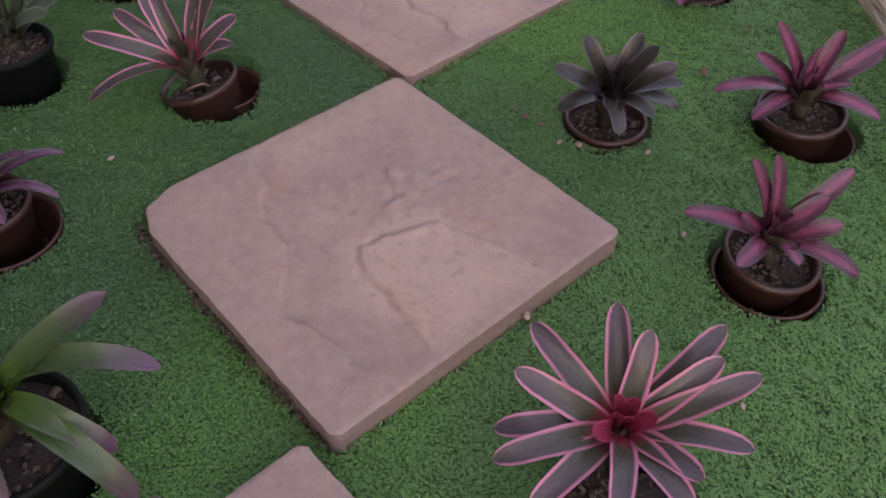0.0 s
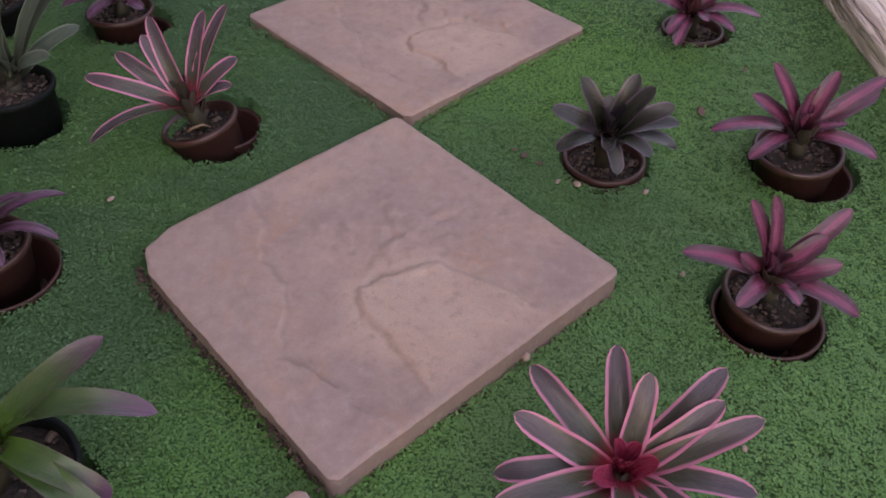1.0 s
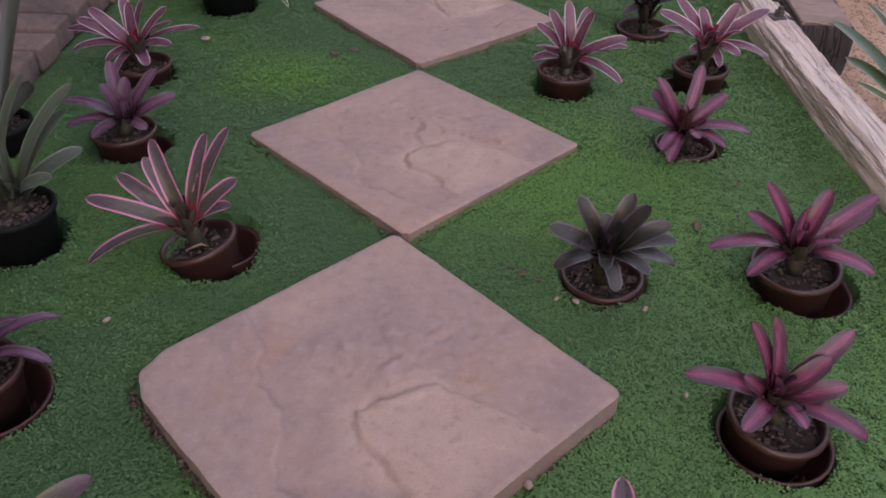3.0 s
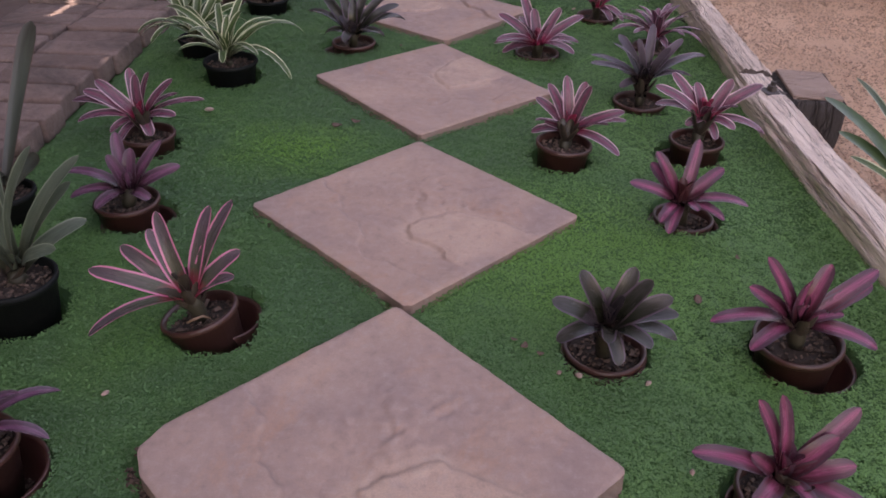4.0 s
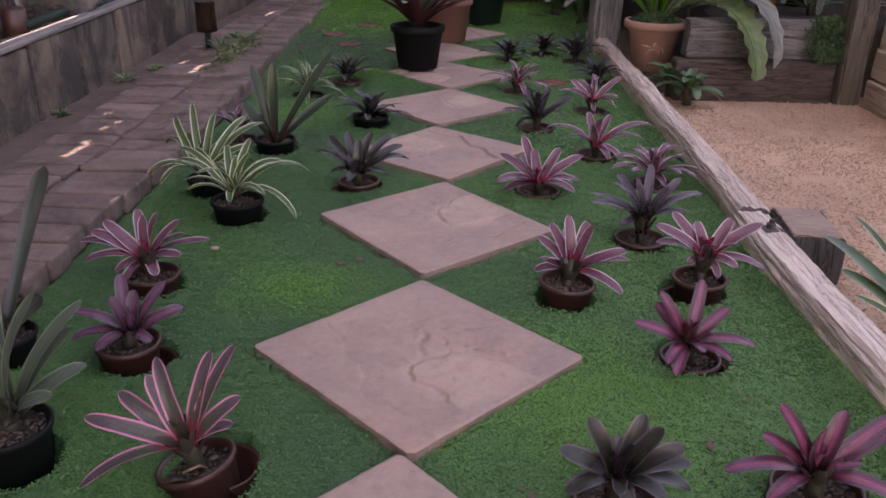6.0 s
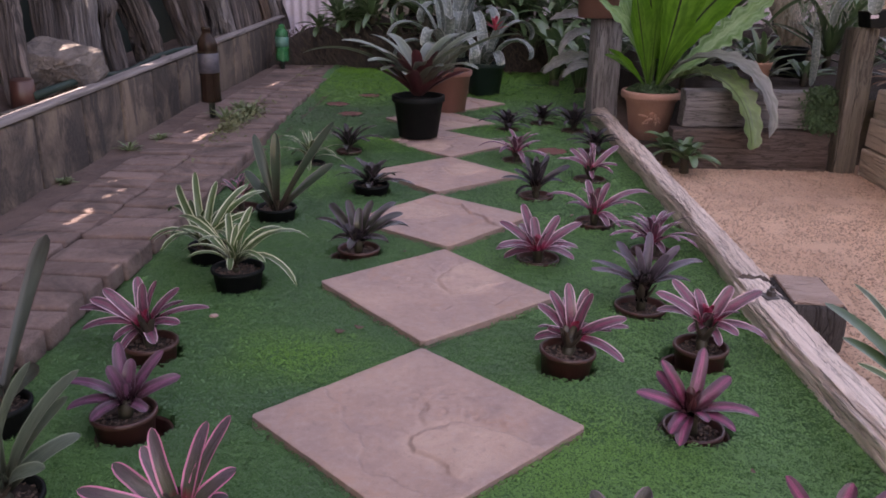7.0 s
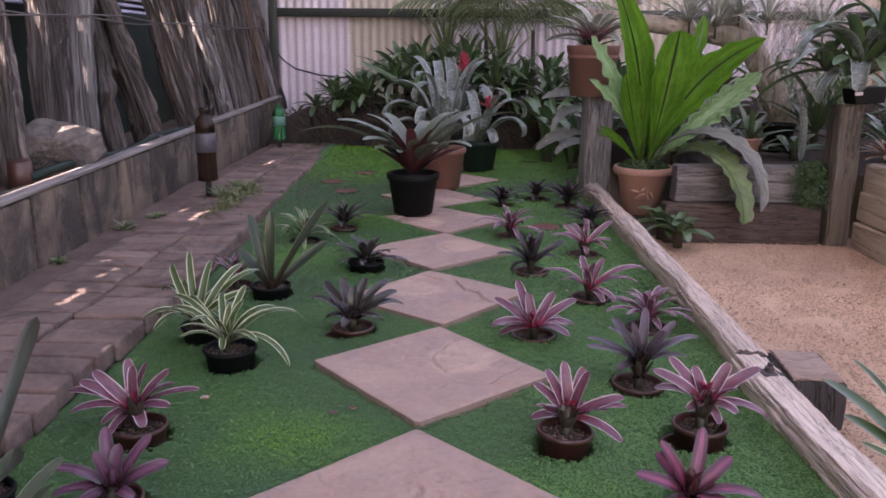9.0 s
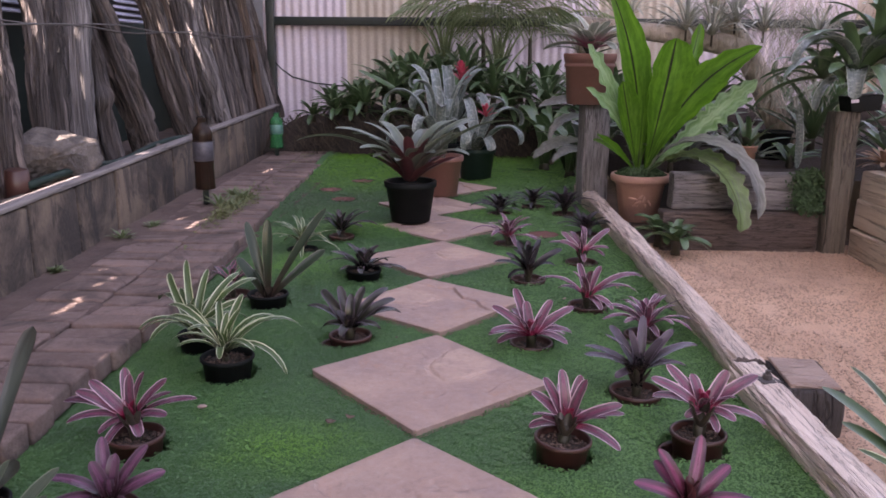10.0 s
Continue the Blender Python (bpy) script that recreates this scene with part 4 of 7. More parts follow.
potted(0.52, 1.98, L_FLARE, T_PINK, [(-143, 0.12, 51), (165, 0.17, 7), (23, 0.22, 4), (154, 0.1, 0), (-39, 0.1, -22), (-60, 0.08, -25), (-86, 0.12, 57), (14, 0.18, -8), (-112, 0.12, 45), (100, 0.13, 40), (50, 0.12, 45)], width=0.025, bend=24, rim_z=-0.004, seed=15, ring=(0.0, 0.0, 0.074), centre=(0.512, 1.955, 0.05))
potted(0.343, 2.315, L_BLACK, T_BLACK, [(-147, 0.12, 49), (-104, 0.12, 68), (-28, 0.12, 63), (175, 0.13, 8), (14, 0.15, 28), (0, 0.1, 5), (-156, 0.08, -22), (-121, 0.12, 56), (-69, 0.12, 64), (-161, 0.12, 36), (60, 0.14, 45), (110, 0.14, 40), (90, 0.12, 65)], width=0.026, bend=26, rim_z=-0.008, seed=16, centre=(0.341, 2.31, 0.04))
potted(0.582, 2.6, L_FLARE, T_PINK, [(148, 0.12, 36), (-174, 0.12, 80), (-57, 0.12, 66), (31, 0.16, 28), (178, 0.1, 25), (-20, 0.11, 10), (176, 0.14, 10), (-39, 0.1, -6), (-136, 0.1, 58), (-86, 0.06, -30), (80, 0.13, 40), (110, 0.13, 25)], width=0.025, bend=24, rim_z=-0.01, seed=17, centre=(0.582, 2.6, 0.045))
potted(0.295, 2.94, L_FLARE, T_PINK, n=21, length=0.16, width=0.024, bend=34, rim_z=-0.015, seed=18, low=-9, high=70)
potted(0.673, 3.13, L_BLACK, T_BLACK, n=23, length=0.14, width=0.025, bend=34, rim_z=-0.01, seed=19, low=-4, high=70)
potted(0.279, 3.60, L_BLACK, T_BLACK, n=25, length=0.15, width=0.024, bend=34, rim_z=-0.006, seed=20, low=-6, high=72)
potted(0.475, 3.83, L_BLACK, T_BLACK, n=23, length=0.14, width=0.023, bend=34, rim_z=-0.006, seed=21, low=-6, high=72)
potted(0.627, 3.63, L_BLACK, T_BLACK, n=27, length=0.18, width=0.024, bend=34, rim_z=-0.006, seed=22, low=-2, high=72)
# on the brick side
potted(-0.334, -0.372, L_GREEN, "broad-leaved green bromeliad with purple leaf tips in a black pot", [(21, 0.17, 36), (4, 0.17, 7), (-13, 0.12, -26), (-22, 0.16, -38), (-62, 0.12, -10), (84, 0.11, 70), (160, 0.12, 40), (-90, 0.12, -30), (-150, 0.15, 10), (120, 0.15, 30)],
       pot="blackpot", rim=0.085, rim_z=0.035, centre=(-0.324, -0.354, 0.1), width=0.028, deep=0.14, seed=23, fold=0.3, bend=30)
potted(-0.522, -0.02, L_PURPLE, "dusky bromeliad in a brown pot standing inside a sunk one", n=14, length=0.11, width=0.025, bend=34, rim=0.066, rim_z=0.008, ring=(0.022, -0.012, 0.08), seed=24, low=-9, high=70)
potted(-0.605, 0.3, L_GREY, "grey-green strap-leaved bromeliad in a black pot", [(20, 0.23, 51), (23, 0.18, 49), (33, 0.13, 24), (2, 0.24, 66), (-66, 0.17, 78), (-135, 0.18, 55), (150, 0.24, 60), (190, 0.22, 45), (110, 0.22, 66), (-20, 0.12, 30)],
       pot="blackpot", rim=0.068, rim_z=0.045, centre=(-0.608, 0.325, 0.06), width=0.03, deep=0.13, seed=25, bend=24, fold=0.16)
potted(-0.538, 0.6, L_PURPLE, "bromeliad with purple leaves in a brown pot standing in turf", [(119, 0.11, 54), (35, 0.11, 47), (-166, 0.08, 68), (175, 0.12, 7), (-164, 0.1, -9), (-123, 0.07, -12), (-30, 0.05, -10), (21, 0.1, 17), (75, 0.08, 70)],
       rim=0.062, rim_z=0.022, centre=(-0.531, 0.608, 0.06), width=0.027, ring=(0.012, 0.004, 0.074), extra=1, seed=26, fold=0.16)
potted(-0.606, 0.908, L_FLARE, "bromeliad with pink-edged purple leaves in a brown pot", [(167, 0.12, 34), (60, 0.1, 85), (11, 0.11, 69), (3, 0.12, 44), (0, 0.15, 12), (-23, 0.1, 8), (176, 0.15, 5), (-168, 0.13, -8), (175, 0.13, 20), (-138, 0.07, -22), (-56, 0.07, -21), (120, 0.11, 55)],
       rim=0.062, rim_z=0.016, centre=(-0.627, 0.945, 0.06), width=0.027, extra=3, seed=27, inner=L_HEART, fold=0.16)
potted(-0.53, 1.34, L_CREAM, T_CREAM, [(145, 0.24, 14), (154, 0.22, -1), (25, 0.13, 62), (68, 0.11, 73), (43, 0.18, 5), (33, 0.22, -4), (-23, 0.2, -18), (-1, 0.08, 4), (142, 0.08, -2), (135, 0.2, 20), (75, 0.17, 45), (43, 0.15, 20), (-150, 0.12, 10), (-80, 0.08, 0)],
       pot="blackpot", rim=0.073, rim_z=0.034, centre=(-0.54, 1.345, 0.06), width=0.021, extra=5, seed=28, bend=34)
potted(-0.668, 1.53, L_CREAM, T_CREAM, [(128, 0.22, 32), (114, 0.22, 52), (83, 0.19, 52), (60, 0.22, 32), (50, 0.24, 22), (138, 0.2, 6), (126, 0.15, 40), (-47, 0.11, 77), (-150, 0.15, 2), (10, 0.16, 30)],
       pot="blackpot", rim=0.062, rim_z=0.03, centre=(-0.667, 1.5, 0.06), width=0.022, extra=5, seed=29, bend=32)
potted(-0.572, 1.97, L_SPEAR, "tall upright grey-green bromeliad in a low black pot", [(150, 0.27, 68), (80, 0.27, 82), (20, 0.36, 52), (26, 0.25, 33), (-140, 0.12, 62), (172, 0.17, 50)],
       pot="blackpot", rim=0.071, rim_z=0.022, centre=(-0.566, 1.95, 0.03), width=0.034, seed=30, bend=8, extra=0, base=0.5, peak=0.62, rise=1.2, inner=L_SHEATH)
potted(-0.72, 2.06, L_PINK, T_PINK, n=15, length=0.13, width=0.020, bend=34, rim_z=-0.01, seed=41, low=6, high=72)
potted(-0.61, 2.76, L_CREAM, T_CREAM, n=23, length=0.19, width=0.018, bend=34, pot="blackpot", rim_z=-0.01, seed=31, low=-9, high=70)
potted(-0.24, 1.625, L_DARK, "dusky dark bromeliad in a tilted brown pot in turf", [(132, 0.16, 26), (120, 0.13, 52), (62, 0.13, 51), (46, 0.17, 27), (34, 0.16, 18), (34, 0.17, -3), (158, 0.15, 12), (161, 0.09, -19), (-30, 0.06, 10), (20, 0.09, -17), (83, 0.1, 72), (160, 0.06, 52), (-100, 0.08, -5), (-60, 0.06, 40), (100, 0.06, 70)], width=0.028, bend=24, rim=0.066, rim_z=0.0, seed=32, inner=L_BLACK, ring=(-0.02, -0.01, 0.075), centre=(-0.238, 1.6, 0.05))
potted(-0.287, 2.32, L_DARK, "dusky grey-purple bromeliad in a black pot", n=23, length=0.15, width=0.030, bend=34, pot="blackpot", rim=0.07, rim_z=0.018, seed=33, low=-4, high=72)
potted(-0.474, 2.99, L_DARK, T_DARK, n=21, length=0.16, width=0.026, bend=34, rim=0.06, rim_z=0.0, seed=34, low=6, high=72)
for px, py in ((-0.75, 4.35), (-0.62, 4.02), (-0.60, 4.72), (0.53, 5.2), (0.47, 3.12)):
    sunken_pot(px, py, 0.078)
    ob = new("soil_plug", soil_mesh(0.072, int(py * 10)))
    ob.data.materials[0] = M["reddirt"]
    ob.matrix_basis = pose(px, py, -0.012)
    tagged(ob, "dry red-brown soil filling a pot sunk in turf", "soil", "sunken pots")
potted(-0.775, 0.60, L_SPINE, "tall spiny-edged grey-green bromeliad in a black pot at the path", [(84, 0.34, 48), (30, 0.10, 40), (150, 0.28, 60), (-120, 0.26, 50), (-170, 0.28, 66), (170, 0.24, 45)],
       pot="blackpot", rim=0.06, rim_z=0.03, centre=(-0.765, 0.585, 0.05), width=0.036, seed=42, bend=4, base=0.4, peak=0.8, tipness=0.9)

# ---- larger potted plants at the end of the turf ----


def big_pot(name, x, y, z, rim, height, material, label, taper=0.76, lip=0.03):
    thing = empty(name, Matrix.Translation((x, y, z)), label, "potted plant", "large potted plants")
    body = part("pot", pot_mesh(rim, height, M[material], lip, taper, 0.008, 1.04), thing)
    part("soil", soil_mesh(rim * 0.93, int(x * 100)), body, Matrix.Translation((0, 0, height - 0.03)))
    return thing


def silver_straps(p, z, straps):
    """Broad banded straps: (bearing, turn, rise at the base, rise at the tip, length, breadth, how late it rolls over)."""
    for k, (az, daz, e0, e1, ln, w, late) in enumerate(straps):
        a = radians(az)
        ribbon(p, (0.03 * math.cos(a), 0.03 * math.sin(a), z), az, daz, e0, e1, ln, w, L_SILVER, "leaf", None, 0.45, 0.85, 0.75, 3, 0.03, 0.03, 0.20, 30, late, k * 1.9 + z)


p = big_pot("potted_bromeliad", -0.178, 3.34, 0.001, 0.126, 0.205, "blackpot", "large grey-leaved bromeliad with a maroon heart in a black pot")
for az, ln, el, bd in ((-175, 0.57, 16, 22), (-164, 0.44, 33, 20), (167, 0.36, 47, 22), (-125, 0.29, 24, 28), (132, 0.36, 46, 22), (-80, 0.24, 44, 24), (43, 0.36, 48, 20), (28, 0.39, 46, 20), (10, 0.43, 42, 18),
                       (0, 0.56, 29, 14), (-36, 0.37, 20, 26), (-23, 0.36, 40, 20), (-137, 0.34, 28, 24), (33, 0.46, 34, 18), (150, 0.40, 28, 20), (80, 0.40, 30, 20), (-150, 0.30, 44, 18), (-55, 0.26, 34, 24), (-100, 0.24, 26, 30)):
    add_leaf(p, (0.02 * math.cos(radians(az)), 0.02 * math.sin(radians(az)), 0.205), az, ln, el, 0.068, L_BIG, bend=bd + 14, fold=0.26, base=0.8, segs=14, tipness=0.80, roll=(az * 7) % 24 - 12)
rosette(p, (0, 0, 0.20), 18, 0.25, 0.066, L_MAROON, 22, 74, 12, 53, fold=0.3, base=0.9)
for az, ln, el in ((-95, 0.24, 66), (-60, 0.22, 52), (-130, 0.23, 50), (-20, 0.24, 62), (-160, 0.24, 60)):
    add_leaf(p, (0, 0, 0.21), az, ln, el, 0.062, L_MAROON, bend=14, fold=0.25, base=0.85)
p = big_pot("potted_bromeliad", -0.06, 4.14, 0.0, 0.135, 0.235, "claypot", "silver banded bromeliad in a red-brown pot on a paver")
silver_straps(p, 0.22, [(172, 4, 78, -130, 0.62, 0.070, 3.4), (-172, 20, 70, -100, 0.52, 0.075, 2.6), (-160, 8, 88, -60, 0.52, 0.062, 6.0), (150, -10, 82, -20, 0.62, 0.060, 5.0), (-120, 10, 76, -120, 0.46, 0.070, 2.6), (-140, -20, 60, -100, 0.44, 0.070, 2.2),
                        (20, 10, 80, 10, 0.60, 0.045, 4.0), (-60, 10, 70, -120, 0.40, 0.065, 2.4), (100, 0, 78, 0, 0.62, 0.06, 3.0), (-85, 0, 84, -40, 0.40, 0.06, 4.0)])
p = big_pot("potted_bromeliad", 0.16, 4.86, -0.024, 0.13, 0.225, "greenpot", "silver banded bromeliad with a pink flower in a dark green pot")
silver_straps(p, 0.21, [(8, 10, 72, -150, 0.52, 0.082, 2.8), (-15, -10, 58, -130, 0.42, 0.085, 2.2), (25, 20, 50, -85, 0.44, 0.070, 2.0), (-40, 0, 76, 40, 0.36, 0.085, 2.0), (170, 10, 70, -120, 0.40, 0.075, 2.6), (-110, 10, 64, -140, 0.34, 0.080, 2.0),
                        (-160, 0, 52, -90, 0.40, 0.070, 2.0), (110, 0, 76, -20, 0.44, 0.075, 3.0), (-75, 15, 50, -100, 0.30, 0.075, 2.0)])
for i in range(12):
    add_leaf(p, (0.06, -0.09, 0.44), i * 137.5, 0.085, 15 + i * 6, 0.026, L_RED, name="bract")
p = big_pot("potted_bromeliad", -0.02, 5.35, -0.02, 0.12, 0.2, "blackpot", "tall silver bromeliad with a red flower spike")
silver_straps(p, 0.20, [(176, 8, 84, -170, 0.74, 0.090, 4.2), (-150, 10, 80, -140, 0.62, 0.105, 3.0), (-95, 12, 80, -160, 0.60, 0.110, 2.8), (-40, -20, 76, -95, 0.62, 0.085, 2.6), (-12, 8, 70, -60, 0.56, 0.080, 2.6), (30, 0, 80, -20, 0.64, 0.085, 4.0),
                        (100, 0, 82, 0, 0.66, 0.09, 3.0), (150, -10, 76, -120, 0.60, 0.085, 3.0), (-70, 20, 84, 30, 0.46, 0.10, 3.0)])
for i in range(16):
    add_leaf(p, (0.07, -0.05, 0.64 + 0.004 * i), i * 137.5, 0.10, 30 + i * 3, 0.038, L_RED, name="bract")

# terracotta pot with the bird's nest fern
fern = empty("potted_fern", pose(0.985, 3.47, -0.005), "bird's nest fern with bright green fronds in a terracotta pot", "potted plant", "large potted plants")
prof = [(0.085, 0), (0.092, 0.004), (0.122, 0.185), (0.128, 0.19), (0.130, 0.198), (0.146, 0.204), (0.150, 0.212), (0.150, 0.232), (0.145, 0.24), (0.134, 0.24), (0.128, 0.225), (0.11, 0.12), (0.0001, 0.11)]
body = part("pot", mesh_of(lathe(prof, 48), M["terracotta"]), fern)
# moulded swag on the pot's front
bm = bmesh.new()
for a0, zz, ln, rr in ((-14, 0.125, 0.05, 0.008), (-6, 0.105, 0.045, 0.009), (4, 0.12, 0.05, 0.008), (12, 0.105, 0.045, 0.008), (-2, 0.135, 0.035, 0.007), (6, 0.09, 0.03, 0.007), (-10, 0.09, 0.03, 0.007)):
    a = radians(-95 + a0 * 1.6)
    r0 = 0.092 + 0.03 * zz / 0.185
    bmesh.ops.create_uvsphere(bm, u_segments=10, v_segments=6, radius=1, matrix=Matrix.Translation((r0 * math.cos(a), r0 * math.sin(a), zz))
                              @ Euler((0, 0, a)).to_matrix().to_4x4() @ Euler((radians(a0 * 5 + 60), 0, 0)).to_matrix().to_4x4() @ Matrix.Diagonal((rr * 0.7, ln * 0.5, rr, 1)))
part("relief", mesh_of(bm, M["terracotta"]), body)
part("soil", soil_mesh(0.128, 9), body, Matrix.Translation((0, 0, 0.215)))
# (bearing, turn, rise at the base, rise at the tip, length, breadth, kind, widest at, tip, lobes, depth of the lobes)
for k, (az, daz, e0, e1, ln, w, mt, pk, tp, lb, dp) in enumerate((
        (-148, 3, 90, 53, 0.96, 0.155, L_FERN, 0.62, 0.25, 7, 0.05), (-60, -1, 74, 79, 0.70, 0.205, L_FERN, 0.78, 0.6, 6, 0.06), (-20, -2, 74, 22, 0.85, 0.165, L_FERN, 0.62, 0.12, 8, 0.07),
        (40, -3, 53, 78, 0.86, 0.085, L_FERN, 0.75, 0.4, 9, 0.22), (-141, -2, 72, 72, 0.50, 0.115, L_FERN, 0.75, 0.6, 4, 0.08), (-165, 1, 73, 55, 0.72, 0.070, L_FERN_PALE, 0.72, 0.4, 9, 0.28),
        (-151, -3, 73, 26, 0.58, 0.055, L_FERN_PALE, 0.75, 0.2, 7, 0.25), (-10, 0, 48, 39, 0.70, 0.120, L_FERN_PALE, 0.66, 0.3, 11, 0.22), (8, 1, 51, 15, 0.68, 0.065, L_FERN_PALE, 0.6, 0.3, 10, 0.22),
        (-57, -7, 40, -88, 0.84, 0.130, L_FERN_OLD, 0.55, 0.5, 12, 0.17), (-60.6, 26, 54, -100, 0.93, 0.09, L_FERN_GREY, 0.6, 0.3, 10, 0.17), (-150, 0, 51, 24, 0.36, 0.035, L_FERN, 0.7, 0.2, 4, 0.1),
        (95, 0, 78, 70, 0.66, 0.15, L_FERN, 0.6, 0.4, 6, 0.06), (60, 5, 60, 20, 0.55, 0.09, L_FERN, 0.6, 0.3, 6, 0.1), (170, 4, 60, 10, 0.30, 0.035, L_FERN, 0.6, 0.3, 6, 0.1))):
    ribbon(fern, (0.02 * math.cos(radians(az)), 0.02 * math.sin(radians(az)), 0.225), az, daz, e0, e1, ln, w, mt, "frond", (0.15, -1.0, 0.35) if e1 > 0 else (0.25, -0.7, 0.75), pk, tp, 0.07, lb, dp, 0.025 if dp < 0.1 else 0.05, 0.26, 54, 1.3, k * 1.7)
tuft = random.Random(91)
verts, faces = [], []
for s in range(2600):
    a, q = tuft.uniform(0, 6.283), math.sqrt(tuft.random())
    c = Vector((0.138 * q * math.cos(a), 0.138 * q * math.sin(a), 0.050 * (1 - q * q) * tuft.uniform(0.5, 1.1)))
    e = Euler((tuft.uniform(-1.2, 1.2), tuft.uniform(-1.2, 1.2), tuft.uniform(0, 6.283))).to_matrix()
    k = len(verts)
    verts += [tuple(c + e @ Vector((u * 0.005, v * 0.008, 0))) for u, v in ((-1, -1), (1, -1), (0.6, 1), (-0.6, 1))]
    faces.append((k, k + 1, k + 2, k + 3))
tagged(part("moss_tuft", raw(verts, faces, M["mossdark"]), fern, Matrix.Translation((0, 0, 0.226))), kind="stuff")

# square timber post with the clay pot
post = new("timber_post", mesh_of(box(0.15, 0.13, 0.62, 0.008, 0.008, 5, 3.0), M["post"]))
post.matrix_basis = pose(0.815, 3.98, -0.07, 0, 0, 8)
tagged(post, "weathered grey square timber post carrying a clay pot", "post")
p = empty("potted_bromeliad", pose(0.775, 3.98, 0.552), "pink-hearted bromeliad in a ribbed red clay pot on a post", "potted plant", "large potted plants")
prof = [(0.115, 0), (0.12, 0.004), (0.133, 0.20), (0.140, 0.203), (0.141, 0.215), (0.136, 0.219), (0.136, 0.227), (0.142, 0.231), (0.147, 0.268), (0.145, 0.275), (0.135, 0.275), (0.128, 0.24), (0.0001, 0.23)]
body = part("pot", mesh_of(lathe(prof, 48), M["claypot"]), p)
part("soil", soil_mesh(0.128, 19), body, Matrix.Translation((0, 0, 0.245)))
rosette(p, (0.0, 0.03, 0.26), 9, 0.26, 0.040, L_GREY, 5, 50, 20, 61, fold=0.25)
rosette(p, (0.0, -0.05, 0.30), 20, 0.29, 0.066, L_BLUSH, -4, 62, 28, 62, L_BLUSH, fold=0.25)
rosette(p, (-0.05, 0.05, 0.26), 22, 0.30, 0.014, L_AIR, 15, 80, 26, 63)

# ---- timber edging, gravel, stump ----


def log(length, w, h, seed, material, name, label, category):
    """A weathered half-round log along +y, its top furrowed by long cracks."""
    n, seg = 170, 64
    bm = bmesh.new()
    rings = []
    for i in range(n + 1):
        y = length * i / n
        cx = 0.012 * noise.noise((y * 1.3, seed, 0))
        ring = []
        for k in range(seg):
            a = 2 * math.pi * k / seg
            ex = 0.42
            c, s = math.cos(a), math.sin(a)
            r = 1 + 0.10 * noise.noise((c * 1.2, s * 1.2, y * 2.2 + seed)) + 0.07 * noise.noise((c * 5 + seed, s * 5, y * 6)) + 0.04 * noise.noise((c * 8, s * 8, y * 30)) - 0.09 * max(0.0, 1 - abs(noise.noise((c * 4, s * 4 + seed, y * 1.8 + 0.3 * noise.noise((c * 3, s * 3, y * 5))))) * 11)
            ring.append(bm.verts.new((cx + math.copysign(abs(c) ** ex, c) * w / 2 * r, y + 0.006 * noise.noise((c * 4, s * 4, i + seed)) * 0.25, math.copysign(abs(s) ** ex, s) * h / 2 * r)))
        rings.append(ring)
    for a, b in zip(rings, rings[1:]):
        for i in range(seg):
            j = (i + 1) % seg
            bm.faces.new((a[i], b[i], b[j], a[j]))
    for ring, rev in ((rings[0], False), (rings[-1], True)):
        cap = [bm.verts.new(v.co) for v in ring]
        bm.faces.new(list(reversed(cap)) if rev else cap).material_index = 1
    ob = new(name, mesh_of(bm, material))
    ob.data.materials.append(M["endgrain"])
    return tagged(ob, label, category, "log edging")


ob = log(2.116, 0.100, 0.15, 2.0, M["log"], "edging_log", "weathered pale grey log with long cracks edging the turf", "log")
ob.matrix_basis = pose(0.887, -0.82, -0.014, 0, 0, 1.5)
ob = log(2.95, 0.090, 0.15, 7.0, M["log_far"], "edging_log", "weathered cracked log edging the turf, cut square at one end", "log")
ob.matrix_basis = pose(0.838, 1.300, -0.003, 0, 0, 0.8)
plate = new("bolt_plate", mesh_of(box(0.055, 0.05, 0.006, 0.0015), M["iron"], False))
plate.matrix_basis = pose(0.838, 1.175, 0.056, 0, 4, 20)
tagged(plate, "rusty square washer with a bolt on the edging log", "bolt")
part("nut", mesh_of(lathe([(0.012, 0), (0.012, 0.011), (0.009, 0.013), (0.007, 0.013), (0.007, 0.022), (0.0001, 0.022)], 6), M["iron"], False), plate, Matrix.Translation((0, 0, 0.006)))
bm = box(0.130, 0.205, 0.155, 0.010, 0.007, 5, 6.0)
ob = new("timber_block", mesh_of(bm, M["darkstump"]))
ob.matrix_basis = pose(0.938, 1.212, -0.094, 0, 0, -3)
tagged(ob, "short dark block of sawn timber standing beside the log", "timber block")
part("sawn_top", mesh_of(box(0.114, 0.185, 0.010, 0.004, 0.003, 5, 2.0), M["sawn"]), ob, pose(0, 0, 0.153), "grey sawn end grain")

# ---- raised bed of sleepers ----
for z0, z1, x0, x1, dy in ((-0.06, 0.125, 1.0, 1.71, -0.05), (0.128, 0.295, 1.05, 1.72, 0.0)):
    ob = new("sleeper", mesh_of(box(x1 - x0, 0.11, z1 - z0, 0.012, 0.009, 12, z0 * 30), M["redsleeper" if z0 < 0 else "sleeper"]))
    ob.matrix_basis = pose((x0 + x1) / 2, 3.11 + dy, z0, 0, 0, 0.5)
    tagged(ob, "old dark railway sleeper laid flat as a bed wall", "sleeper", "bed sleepers")
bpost = new("timber_post", mesh_of(box(0.108, 0.11, 0.657, 0.014, 0.010, 9, 8.0), M["cornerpost"]))
bpost.matrix_basis = pose(1.775, 3.04, -0.07, 0, 0, 6)
tagged(bpost, "rough brown timber post at the corner of the bed", "post")
